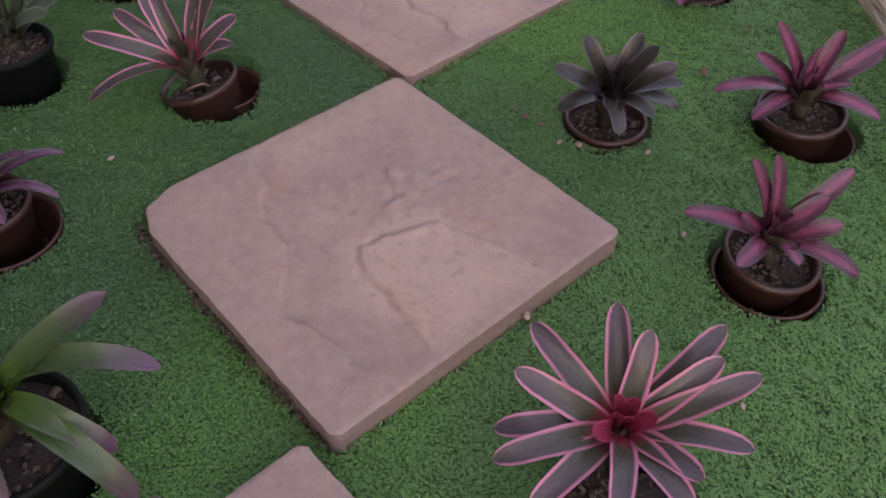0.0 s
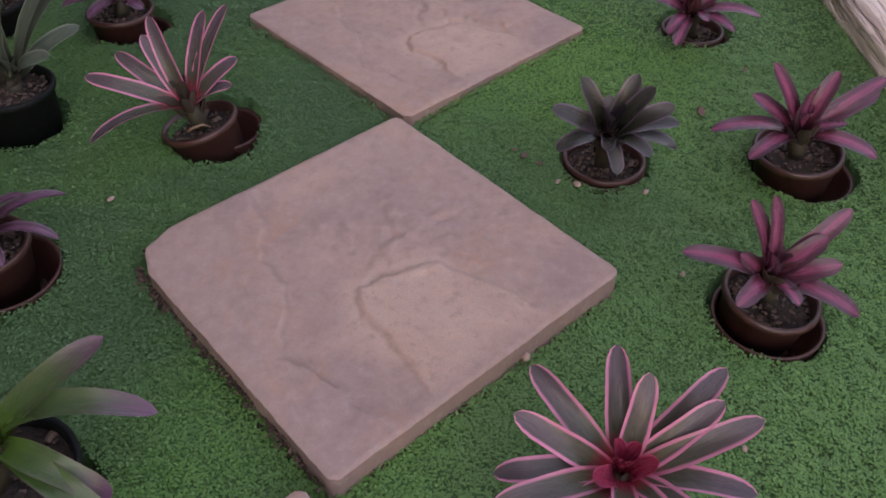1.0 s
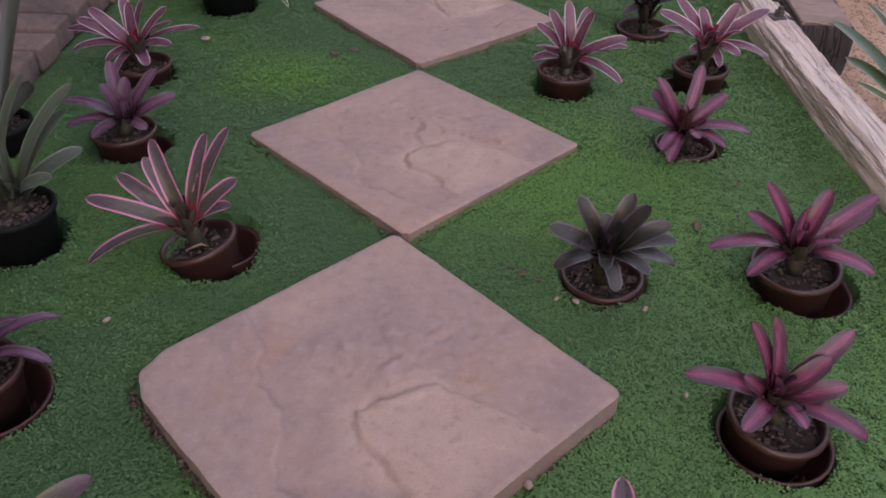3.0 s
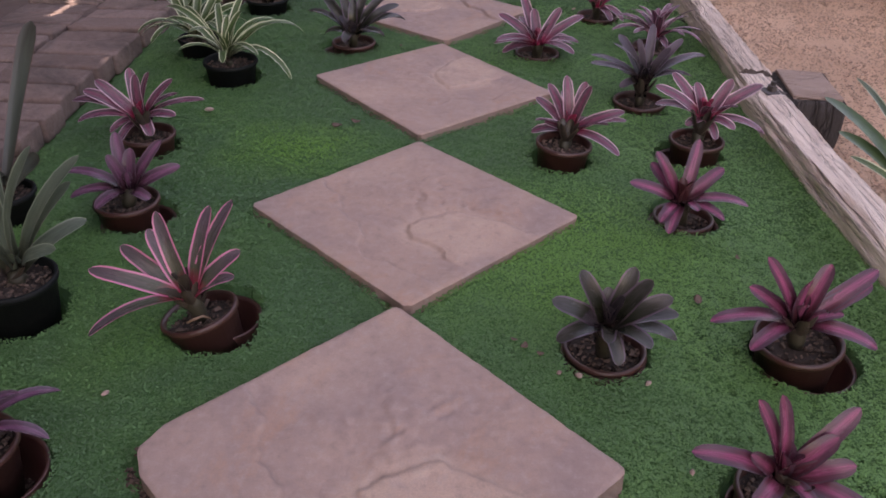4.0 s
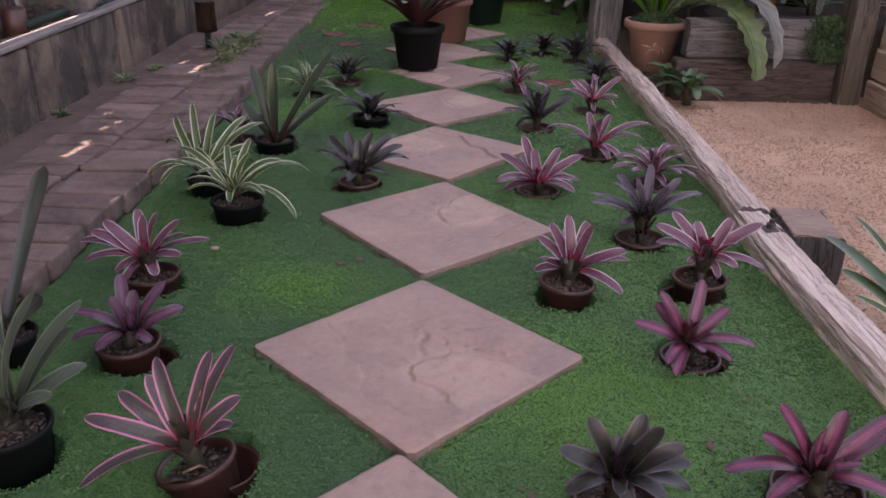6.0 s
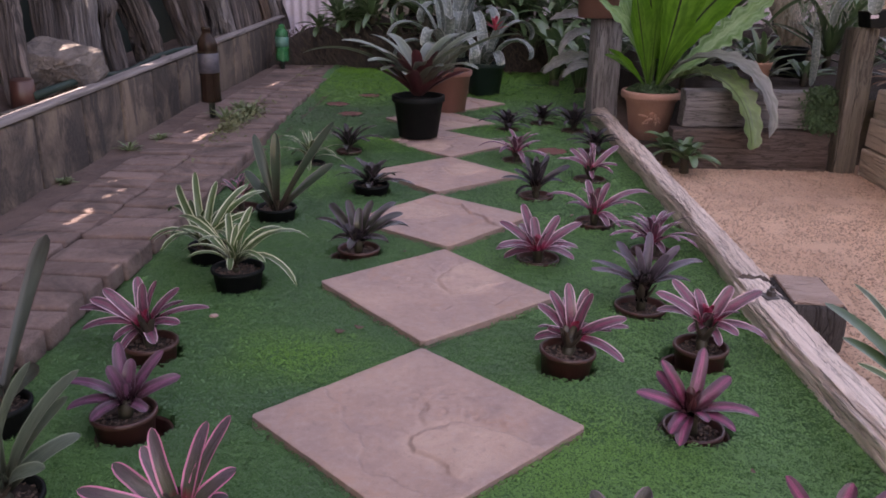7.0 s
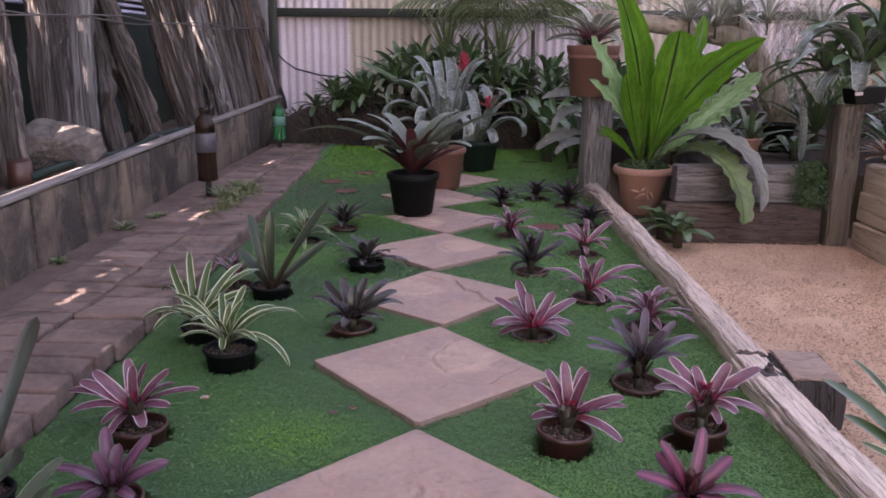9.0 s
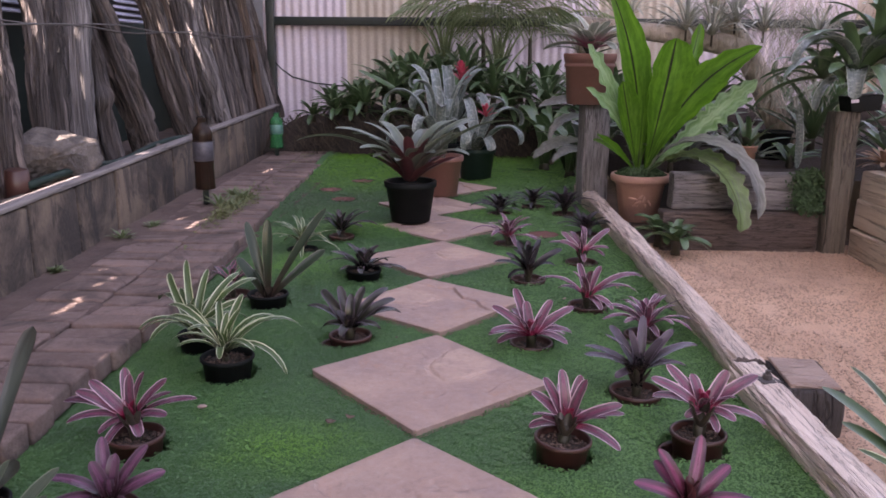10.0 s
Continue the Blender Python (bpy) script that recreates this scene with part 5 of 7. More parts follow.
for i, z0 in enumerate((-0.06, 0.075, 0.205)):
    ob = new("sleeper", mesh_of(box(0.09, 2.9, 0.128, 0.01, 0.006, 8, i * 3.3), M["paleboard"]))
    ob.matrix_basis = pose(1.877 + 0.012 * i, 1.52, z0)
    tagged(ob, "pale sawn timber sleeper stacked as a low wall", "sleeper", "pale sleepers")

# ---- low block wall, coping and soil behind ----
def wall_x(y):
    """The face of the low wall, which draws away from the path towards the back."""
    return -1.46 - 0.03 * (y - 2.5)


ob = new("coping_board", mesh_of(box(0.060, 8.2, 0.018, 0.004, 0.002, 12, 4.0), M["coping"]))
ob.matrix_basis = pose(wall_x(2.55) - 0.022, 2.55, 0.300, 0.75, 0, 1.72)
tagged(ob, "worn grey board capping the low block wall", "coping")
rockbm = bmesh.new()
bmesh.ops.create_icosphere(rockbm, subdivisions=5, radius=1)
FACETS = ((0.25, -0.15, 1, 0.100), (0.1, 0.5, 0.9, 0.115), (1, -0.35, 0.15, 0.120), (0.9, 0.55, 0.1, 0.145), (0.35, 1, 0.1, 0.225), (0.3, -1, 0.35, 0.235), (0.6, -0.9, -0.6, 0.170), (0.8, 0.2, -0.9, 0.125), (0.75, -0.1, 0.8, 0.125), (0.5, 0.8, -0.6, 0.18))
for v in rockbm.verts:
    d = v.co.copy()
    v.co = Vector((d.x * 0.20, d.y * 0.34, d.z * 0.19))
    for nx3, ny3, nz3, lim in FACETS:
        nv = Vector((nx3, ny3, nz3)).normalized()
        over = v.co.dot(nv) - lim
        if over > 0:
            v.co -= nv * over * 0.93
    v.co += noise.noise_vector(d * 2.2) * 0.014 + noise.noise_vector(d * 6) * 0.008 + noise.noise_vector(d * 17) * 0.003
ob = new("rock", mesh_of(rockbm, M["rock"]))
ob.matrix_basis = pose(-1.615, 2.77, 0.377, 0, 0, 4) @ Matrix.Scale(0.91, 4)
tagged(ob, "large rough grey-brown rock lying on the soil bed", "rock")
ob = new("clay_pot", mesh_of(lathe([(0.045, 0), (0.05, 0.003), (0.042, 0.11), (0.037, 0.112), (0.0001, 0.11)], 28), M["brownpot"]))
ob.matrix_basis = pose(-1.62, 2.36, 0.27, 4, 3, 0)
tagged(ob, "small upturned red clay pot on the soil", "flower pot")
stone = new("stone", mesh_of(box(0.10, 0.13, 0.07, 0.02, 0.02, 2, 2.0), M["rock"]))
stone.matrix_basis = pose(-1.62, 3.75, 0.265, 5, 0, 30)
tagged(stone, "small grey stone on the soil bed", "rock")
# dark hose lying along the coping
pts = [(-1.575 + 0.03 * math.sin(i * 0.55), 2.35 + 0.14 * i, 0.318 + 0.018 * math.sin(i * 0.7)) for i in range(16)]
ob = new("garden_hose", mesh_of(tube(pts, [0.016] * 16, 10), M["greenpot"]))
tagged(ob, "dark green garden hose lying on the soil", "hose")

# ---- split-post fence ----


def stake(y, x0, lean_x, lean_y, w, d, height, seed, mat, flute=1.0, taper=0.24, knot=0.0, label="rough split timber fence post leaning on a dark screen"):
    """A split post: an uneven, deeply fluted section that twists and tapers upwards."""
    n, seg = 56, 60
    bm = bmesh.new()
    rings, rest = [], []
    for i in range(n + 1):
        t = i / n
        z = height * t
        cx = lean_x * z + 0.02 * noise.noise((t * 3, seed, 1))
        cy = lean_y * z + 0.035 * noise.noise((t * 3, seed, 7))
        tw = seed + 0.6 * noise.noise((t * 2, seed, 3))
        ring = []
        for k in range(seg):
            a = 2 * math.pi * k / seg
            c, s = math.cos(a + tw), math.sin(a + tw)
            r = 1 + (0.12 + 0.22 * flute) * noise.noise((c * 1.5 + seed * 3, s * 1.5, t * 2.6)) + 0.30 * flute * noise.noise((c * 4 + seed, s * 4, t * 3)) + 0.12 * noise.noise((c * 9, s * 9 + seed, t * 5)) + 0.10 * noise.noise((c * 5, s * 5 + seed, t * 16))
            r += knot * math.exp(-((t - 0.34) / 0.05) ** 2) * max(0.0, math.cos(a + 0.9)) ** 2
            r -= flute * 0.48 * max(0.0, 1 - abs(noise.noise((c * 2.6, s * 2.6 + seed, t * 1.3))) * 8) + flute * 0.26 * max(0.0, 1 - abs(noise.noise((c * 6 + seed, s * 6, t * 2.2))) * 6)
            r *= 1.06 + 0.02 * flute - taper * t
            ring.append(bm.verts.new((cx + d / 2 * r * math.cos(a), cy + w / 2 * r * math.sin(a), z)))
            rest.append((d / 2 * math.cos(a + tw * 0.3) * 1.5, w / 2 * math.sin(a + tw * 0.3) * 1.5, z + seed))
        rings.append(ring)
    for a, b in zip(rings, rings[1:]):
        for i in range(seg):
            j = (i + 1) % seg
            bm.faces.new((a[i], a[j], b[j], b[i]))
    bm.faces.new(list(reversed(rings[0])))
    bm.faces.new(rings[-1])
    me = mesh_of(bm, mat)
    me.attributes.new("rest", 'FLOAT_VECTOR', 'POINT').data.foreach_set("vector", [q for p in rest for q in p])
    ob = new("fence_post", me)
    ob.matrix_basis = pose(x0, y, 0.24)
    return tagged(ob, label, "fence post", "split-post fence")


# (y at the wire, lean along the fence, breadth, how much thinner at the top, kind, how fluted, knot)
STAKES = [(2.70, 0.41, 0.075, 0.15, "stake", 1.0, 0), (2.99, 0.46, 0.072, 0.1, "stake", 0.9, 0), (3.12, 0.51, 0.108, -0.2, "stake", 1.0, 0), (3.35, 0.54, 0.140, 0.05, "palestake", 0.25, 0), (3.54, 0.38, 0.120, 0.55, "stake", 1.0, 0.9),
          (3.75, -0.13, 0.142, 0.1, "stake", 1.25, 0), (4.55, 0.03, 0.140, 0.1, "stake", 0.9, 0), (4.71, 0.11, 0.085, 0.2, "redstake", 0.6, 0), (4.94, 0.26, 0.068, -0.2, "stake", 1.0, 0), (5.28, 0.23, 0.145, 0.35, "palestake", 1.2, 0),
          (5.63, 0.36, 0.115, -0.1, "stake", 1.0, 0), (5.95, 0.40, 0.105, 0.1, "stake", 1.0, 0), (6.27, 0.40, 0.105, 0.0, "stake", 0.9, 0), (6.60, 0.40, 0.100, 0.0, "redstake", 0.8, 0), (6.82, 0.28, 0.085, 0.2, "palestake", 1.0, 0), (6.93, 0.12, 0.110, 0.2, "stake", 1.0, 0),
          (5.46, 0.20, 0.10, 0.2, "stake", 1.0, 0), (5.80, 0.22, 0.10, 0.2, "stake", 1.0, 0), (6.10, 0.25, 0.10, 0.2, "stake", 1.0, 0), (6.43, 0.25, 0.10, 0.2, "stake", 1.0, 0), (6.70, 0.22, 0.10, 0.2, "stake", 1.0, 0)]
for i in range(13):
    STAKES.append((-0.8 + 0.25 * i, 0.10 * math.sin(i * 1.7), 0.11, 0.2, "stake", 1.0, 0))
for i, (y, ly, w, tp, mt, fl, kn) in enumerate(STAKES):
    back = 0.075 if 16 <= i < 21 else 0.05 if i in (1, 2, 4) else 0.0
    y += 0.10 if i in (1, 2, 4) else 0.0
    low = i > 20
    stake(y - ly * 0.66, -1.658 - back, -0.27, ly, w * 1.28, w * 1.16, (0.18 if low else 1.25 if y < 5.5 else 1.5) + 0.2 * math.sin(i * 2.7), i * 1.37 + 0.4, M[mt], fl, tp, kn)
for j, (zz, xx) in enumerate(((0.945, -1.762), (0.93, -1.768))):
    pts = [(xx + 0.012 * math.sin(i * 0.9 + j), -1.2 + 0.31 * i, zz + 0.012 * math.sin(i * 1.3 + j * 2)) for i in range(27)]
    ob = new("fence_wire", mesh_of(tube(pts, [0.0042] * 27, 6), M["iron"]))
    tagged(ob, "twisted rusty wire tying the fence posts", "wire")

# ---- bottles on stakes ----


def bottle(x, y, z, body_mat, band_mat, h, r, label, lean=0):
    """A cut-off plastic bottle pushed neck-up over a dark stake."""
    thing = empty("bottle_on_stake", pose(x, y, z, lean, 0, 0), label, "bottle", "bottles on stakes")
    part("stake", mesh_of(tube([(0, 0, -0.05), (0, 0, h * 0.3), (0, 0, h * 0.86)], [0.017, 0.017, 0.012], 8), M["steel"]), thing)
    prof = [(r * 1.02, h * 0.28), (r, h * 0.32), (r * 0.95, h * 0.52), (r, h * 0.56), (r, h * 0.76), (r * 0.94, h * 0.785), (r * 0.99, h * 0.80), (r * 0.95, h * 0.85), (r * 0.78, h * 0.89), (r * 0.50, h * 0.925), (r * 0.40, h * 0.94), (r * 0.40, h * 0.955), (r * 0.46, h * 0.957), (r * 0.46, h * 0.995), (r * 0.42, h), (0.0001, h)]
    part("bottle", mesh_of(lathe(prof, 28), body_mat), thing)
    part("label_band", mesh_of(lathe([(r * 1.005, h * 0.565), (r * 1.03, h * 0.567), (r * 1.03, h * 0.752), (r * 1.005, h * 0.755)], 28), band_mat), thing, None, "pale worn paper label")
    return thing


def glassy(name, col):
    n = Nodes(name)
    n.set(col, 0.18)
    n.b.inputs["Transmission Weight"].default_value = 0.55
    n.b.inputs["IOR"].default_value = 1.3
    return n.m


M["amber"] = glassy("amber_plastic", (0.05, 0.028, 0.02))
M["emerald"] = glassy("green_plastic", (0.02, 0.30, 0.12))
M["band"] = grainy("faded_label", (0.062, 0.058, 0.070), (0.125, 0.115, 0.135), (0.05, 0.045, 0.048), 50, 120, 0.4, 0.3, 0.003)
M["tealband"] = grainy("faded_teal_label", (0.05, 0.20, 0.15), (0.09, 0.26, 0.21), (0.16, 0.30, 0.27), 40, 120, 0.4, 0.3, 0.003)
bottle(-1.283, 3.565, -0.03, M["amber"], M["band"], 0.525, 0.052, "brown plastic bottle with a worn label over a dark stake", 1)
bottle(-1.40, 5.72, -0.02, M["emerald"], M["tealband"], 0.38, 0.05, "green plastic bottle with a teal label over a stake", -3)

# ---- bank of plants before the sheet wall ----
bm = bmesh.new()
n = 50
grid = [[bm.verts.new((-1.62 + 5.5 * i / n, 5.92 + 1.0 * j / 12 + 0.07 * noise.noise((i * 0.5, j * 0.4, 6)), -0.08 + 0.42 * min(1, j / 4) ** 0.6 * min(1.0, 0.45 + i * 0.09) + 0.13 * noise.noise((i * 0.45, j * 0.6, 3)) * min(1, j / 2))) for j in range(13)] for i in range(n + 1)]
for i in range(n):
    for j in range(12):
        bm.faces.new((grid[i][j], grid[i + 1][j], grid[i + 1][j + 1], grid[i][j + 1]))
ob = new("earth_bank", mesh_of(bm, M["thatch"]))
tagged(ob, "dark earth bank covered in roots and leaf litter", "bank", "", "structure")


r = random.Random(31)
verts, faces = [], []
for k in range(2600):
    x, y, z = r.uniform(-1.5, 1.6), r.uniform(5.84, 6.02), r.uniform(0.02, 0.36)
    a = r.uniform(-0.6, 0.6)
    for q in range(5):
        x += 0.03 * math.sin(a)
        y -= 0.004
        z -= r.uniform(0.0, 0.03)
        a += r.uniform(-0.5, 0.5)
        verts += [(x - 0.003, y, z), (x + 0.003, y, z + 0.003)]
        if q:
            k2 = len(verts)
            faces.append((k2 - 4, k2 - 3, k2 - 1, k2 - 2))
ob = new("dry_roots", raw(verts, faces, M["roots"]))
tagged(ob, "dry brown roots and straw hanging over the bank", "roots", "", "stuff")


def clump(x, y, z, n, length, width, material, seed, label, name="strap_plant", low=20, high=80, bend=22, **kw):
    thing = empty(name, pose(x, y, z), label, "plant", "background plants")
    rosette(thing, (0, 0, 0), n, length, width, material, low, high, bend, seed, base=0.6, **kw)
    part("crown", mesh_of(lathe([(width * 0.5, -0.06), (width * 0.45, 0.0), (width * 0.25, 0.03), (0.0001, 0.04)], 12, 0.2, seed), L_STEM), thing)
    return thing


S_LAB = "clump of dark green strap-leaved plants on the bank"
for i, (x, y, z, n, ln, w) in enumerate(((-1.02, 6.12, 0.38, 16, 0.26, 0.05), (-0.80, 6.05, 0.42, 18, 0.28, 0.05), (-0.60, 6.25, 0.46, 18, 0.34, 0.055), (-0.42, 6.10, 0.48, 20, 0.48, 0.06), (-0.15, 6.3, 0.45, 20, 0.55, 0.06),
                                         (0.15, 6.35, 0.45, 18, 0.5, 0.05), (0.45, 6.2, 0.40, 18, 0.42, 0.05), (0.75, 6.3, 0.42, 18, 0.46, 0.055), (1.05, 6.1, 0.40, 18, 0.46, 0.055), (0.55, 5.90, 0.20, 14, 0.30, 0.07),
                                         (0.86, 5.75, 0.10, 14, 0.34, 0.08), (1.35, 6.2, 0.40, 18, 0.5, 0.05), (1.7, 6.0, 0.4, 18, 0.5, 0.05), (2.1, 6.2, 0.4, 18, 0.55, 0.055), (2.5, 6.0, 0.4, 18, 0.55, 0.055), (3.0, 6.0, 0.4, 18, 0.6, 0.055))):
    clump(x, y, z, n, ln, w, L_STRAP, 100 + i, S_LAB)
for i in range(16):
    clump(-1.15 + 0.2 * i + 0.07 * math.sin(i * 2.3), 5.98 + 0.05 * math.sin(i * 1.7), 0.33 + 0.06 * math.sin(i), 12, 0.24 + 0.05 * math.sin(i * 1.1), 0.045, L_STRAP, 160 + i, S_LAB, low=-25, high=55, bend=26)
for i, (x, y, z, ln) in enumerate(((-0.50, 5.95, 0.50, 0.36), (-0.30, 6.05, 0.58, 0.48), (-0.10, 5.9, 0.55, 0.44), (0.08, 6.0, 0.62, 0.50), (0.30, 5.9, 0.50, 0.42), (0.52, 6.0, 0.5, 0.42), (0.72, 5.85, 0.42, 0.42), (0.95, 5.9, 0.45, 0.40), (-0.72, 5.92, 0.42, 0.30), (-0.95, 5.9, 0.38, 0.26))):
    clump(x, y, z, 22, ln, 0.045, L_STRAP, 180 + i, S_LAB, low=-25, high=75, bend=34)
tall = empty("strap_plant", pose(-0.30, 5.95, 0.40), "tall plant with broad dark green straps on the bank", "plant", "background plants")
for k in range(13):
    add_leaf(tall, (0.03 * math.cos(k), 0.03 * math.sin(k), 0), 95 + 8 * k + 20 * math.sin(k * 2.3), 0.44 + 0.12 * math.sin(k * 1.9), 66 - 3.2 * k, 0.058, L_STRAP, bend=10, base=0.6, tipness=0.82, roll=40 * math.sin(k))
part("crown", mesh_of(lathe([(0.05, -0.12), (0.045, 0.0), (0.02, 0.03), (0.0001, 0.04)], 12, 0.2, 8), L_STEM), tall)
clump(-0.1, 6.55, 0.55, 26, 0.75, 0.026, L_PALM, 130, "clump of narrow grassy leaves before the sheet wall", low=45, high=85)
clump(0.35, 6.6, 0.5, 26, 0.7, 0.026, L_PALM, 131, "clump of narrow grassy leaves before the sheet wall", low=45, high=85)


def frond_mesh(length, seed, material):
    """A feather palm frond: an arching rib with two ranks of narrow leaflets."""
    r = random.Random(seed)
    verts, faces, uvs = [], [], []
    x = z = 0.0
    n = 30
    for i in range(n):
        t = i / n
        a = radians(62 - 110 * t)
        x += math.cos(a) * length / n
        z += math.sin(a) * length / n
        for w in (-0.006, 0.006):
            verts.append((x, w * (1 - t), z))
            uvs.append((0.5, 0.2))
        if i:
            k = len(verts)
            faces.append((k - 4, k - 3, k - 1, k - 2))
    rib = list(verts)
    for i in range(4, n):
        t = i / n
        cx, _, cz = rib[2 * i]
        ln = length * 0.36 * math.sin(math.pi * min(1, 0.18 + t * 0.8)) * r.uniform(0.85, 1.1)
        for s in (-1, 1):
            drop = r.uniform(0.35, 0.75)
            ahead = 0.55 + 0.5 * t
            k = len(verts)
            for q in range(5):
                f = q / 4
                w = 0.007 * (1 - f) ** 0.7 + 0.001
                px, py, pz = cx + ln * f * ahead * 0.6, s * ln * f * 0.75, cz - drop * ln * f * f
                verts.append((px - w, py, pz))
                verts.append((px + w, py, pz + 0.004))
                uvs += [(0.2, f), (0.8, f)]
                if q:
                    b = k + 2 * q
                    faces.append((b - 2, b - 1, b + 1, b))
    me = raw(verts, faces, material, True)
    lay = me.uv_layers.new(name="UVMap")
    flat = []
    for f in faces:
        for v in f:
            flat.extend(uvs[v])
    lay.data.foreach_set("uv", flat)
    return me


for px, py, turn, most in ((0.22, 6.45, 0, 10), (0.62, 6.52, 25, 5)):
    palm = empty("palm", pose(px, py, 0.35, 0, 0, turn), "slender feather palm with arching fronds before the sheet wall", "palm", "palms")
    part("trunk", mesh_of(tube([(0, 0, 0), (0.01, 0, 0.3), (0, 0, 0.6)], [0.028, 0.022, 0.016], 10, 0.15), L_STEM), palm)
    for i, (az, ln, el, z) in enumerate(((-100, 0.85, 5, 0.55), (-60, 0.95, 10, 0.6), (-10, 1.0, 0, 0.55), (-140, 0.9, 15, 0.6), (190, 0.95, 5, 0.55), (-80, 1.0, 20, 0.65), (-30, 1.0, 15, 0.6), (-120, 1.0, 25, 0.65), (160, 0.9, 10, 0.6), (-90, 0.7, -14, 0.5))[:most]):
        part("frond", frond_mesh(ln, i + turn, L_PALM), palm, pose(0, 0, z, 0, -el, az))

# ---- plants of the raised bed ----
for i, (x, y, z, n, ln, w, mt) in enumerate(((1.30, 3.75, 0.27, 14, 0.30, 0.05, L_SILVER), (1.55, 3.6, 0.34, 10, 0.26, 0.03, L_STRAP), (2.04, 4.0, 0.36, 20, 0.52, 0.045, L_STRAP), (2.25, 4.2, 0.3, 18, 0.55, 0.05, L_STRAP),
                                            (1.15, 4.5, 0.27, 16, 0.5, 0.055, L_STRAP), (1.5, 4.7, 0.27, 16, 0.45, 0.05, L_STRAP), (2.6, 3.6, 0.3, 18, 0.5, 0.05, L_STRAP), (1.1, 5.3, 0.2, 16, 0.5, 0.06, L_STRAP), (2.2, 5.0, 0.3, 18, 0.6, 0.06, L_STRAP), (2.9, 4.6, 0.3, 18, 0.6, 0.06, L_STRAP),
                                            (1.60, 5.2, 0.3, 16, 0.45, 0.05, L_GREY), (2.2, 3.3, 0.25, 16, 0.4, 0.045, L_STRAP))):
    clump(x, y, z, n, ln, w, mt, 200 + i, "strap-leaved plant growing in the raised bed" if z > 0.1 else "dark green leafy plant at the foot of the terracotta pot")
for i in range(16):
    x, y = 1.15 + 0.36 * (i % 6) + 0.1 * math.sin(i * 2.1), 3.55 + 0.55 * (i // 6) + 0.12 * math.sin(i * 1.3)
    clump(x, y, 0.28, 14, (0.30 + 0.12 * abs(math.sin(i * 1.7))) * (0.5 if 1.4 < x < 1.95 else 1.0), 0.036 + 0.012 * math.sin(i), (L_STRAP, L_GREY, L_STRAP, L_SILVER)[i % 4], 240 + i, "strap-leaved plant growing in the raised bed", low=5, high=80)
for i, (x, y, n, ln) in enumerate(((0.99, 3.02, 16, 0.15), (1.03, 2.86, 16, 0.15))):
    clump(x, y, 0.02, n, ln, 0.042, L_STRAP, 270 + i, "dark green leafy plant at the foot of the terracotta pot", low=-20, high=65, bend=40)
clump(1.94, 2.95, 0.36, 26, 0.13, 0.026, L_DEAD, 290, "dry tan husk of dead leaves on the pale sleepers", "dead_leaves", -10, 60, 20)
# plants on top of the corner post
tray = empty("plant_on_post", pose(1.83, 3.06, 0.56), "large green strap-leaved plant in a black tray on a post", "potted plant")
tray_bm = box(0.155, 0.10, 0.068, 0.006)
for v in tray_bm.verts:
    v.co.x *= 0.86 + 0.14 * min(1.0, v.co.z / 0.068)
box_part = part("tray", mesh_of(tray_bm, M["blackpot"]), tray, pose(0.000, -0.055, 0.030, 0, -4, 6))
part("tag", mesh_of(box(0.034, 0.002, 0.014, 0.0005), M["sheet_white"]), box_part, pose(-0.055, -0.051, 0.040), "small blank pale tag")
for az, daz, e0, e1, ln, w, z in ((-120, 10, 30, -95, 0.36, 0.085, 0.16), (-70, 0, 50, -110, 0.40, 0.085, 0.22), (-160, 8, 45, -80, 0.46, 0.075, 0.22), (-40, -10, 30, -50, 0.36, 0.085, 0.24), (-150, 0, 20, -100, 0.34, 0.06, 0.14)):
    ribbon(tray, (0, 0, z), az, daz, e0, e1, ln, w, L_SILVER, "leaf", None, 0.5, 0.5, 0.5, 2, 0.03, 0.03, 0.2, 26, 1.6, az * 0.1)
rosette(tray, (0.0, 0.0, 0.14), 30, 0.42, 0.058, L_STRAP, -18, 80, 44, 301, base=0.6, segs=12)
rosette(tray, (0.10, 0.04, 0.26), 18, 0.40, 0.055, L_STRAP, -10, 80, 48, 303, base=0.6, segs=12)
rosette(tray, (-0.12, 0.08, 0.16), 12, 0.26, 0.045, L_STRAP, -15, 75, 46, 304, base=0.6, segs=12)
rosette(tray, (0.0, -0.02, 0.16), 8, 0.36, 0.055, L_SILVER, 0, 60, 52, 302, base=0.6, segs=12)
for x, y, z, r0, h, mt in ((1.55, 3.6, 0.27, 0.055, 0.10, "terracotta"), (1.80, 3.9, 0.27, 0.09, 0.15, "blackpot"), (0.95, 5.4, 0.0, 0.09, 0.13, "terracotta")):
    ob = new("flower_pot", pot_mesh(r0, h, M[mt]))
    ob.matrix_basis = pose(x, y, z)
    tagged(ob, "small terracotta flower pot in the plant bed" if mt == "terracotta" else "black plastic flower pot in the raised bed", "flower pot")
# mossy trunk and branch
ob = new("tree_trunk", mesh_of(tube([(2.04, 4.32, 0.2), (1.98, 4.3, 0.38), (1.88, 4.3, 0.60), (1.76, 4.3, 0.80), (1.66, 4.33, 0.95), (1.55, 4.4, 1.15)], [0.085, 0.075, 0.07, 0.066, 0.06, 0.04], 16, 0.25, 9, 4), M["trunk"]))
tagged(ob, "leaning mossy tree trunk in the raised bed", "trunk")
ob = new("branch", mesh_of(tube([(1.70, 4.3, 0.86), (1.4, 4.28, 0.92), (1.1, 4.3, 0.96), (0.75, 4.3, 1.0)], [0.06, 0.055, 0.05, 0.04], 14, 0.25, 7, 5), M["trunk"]))
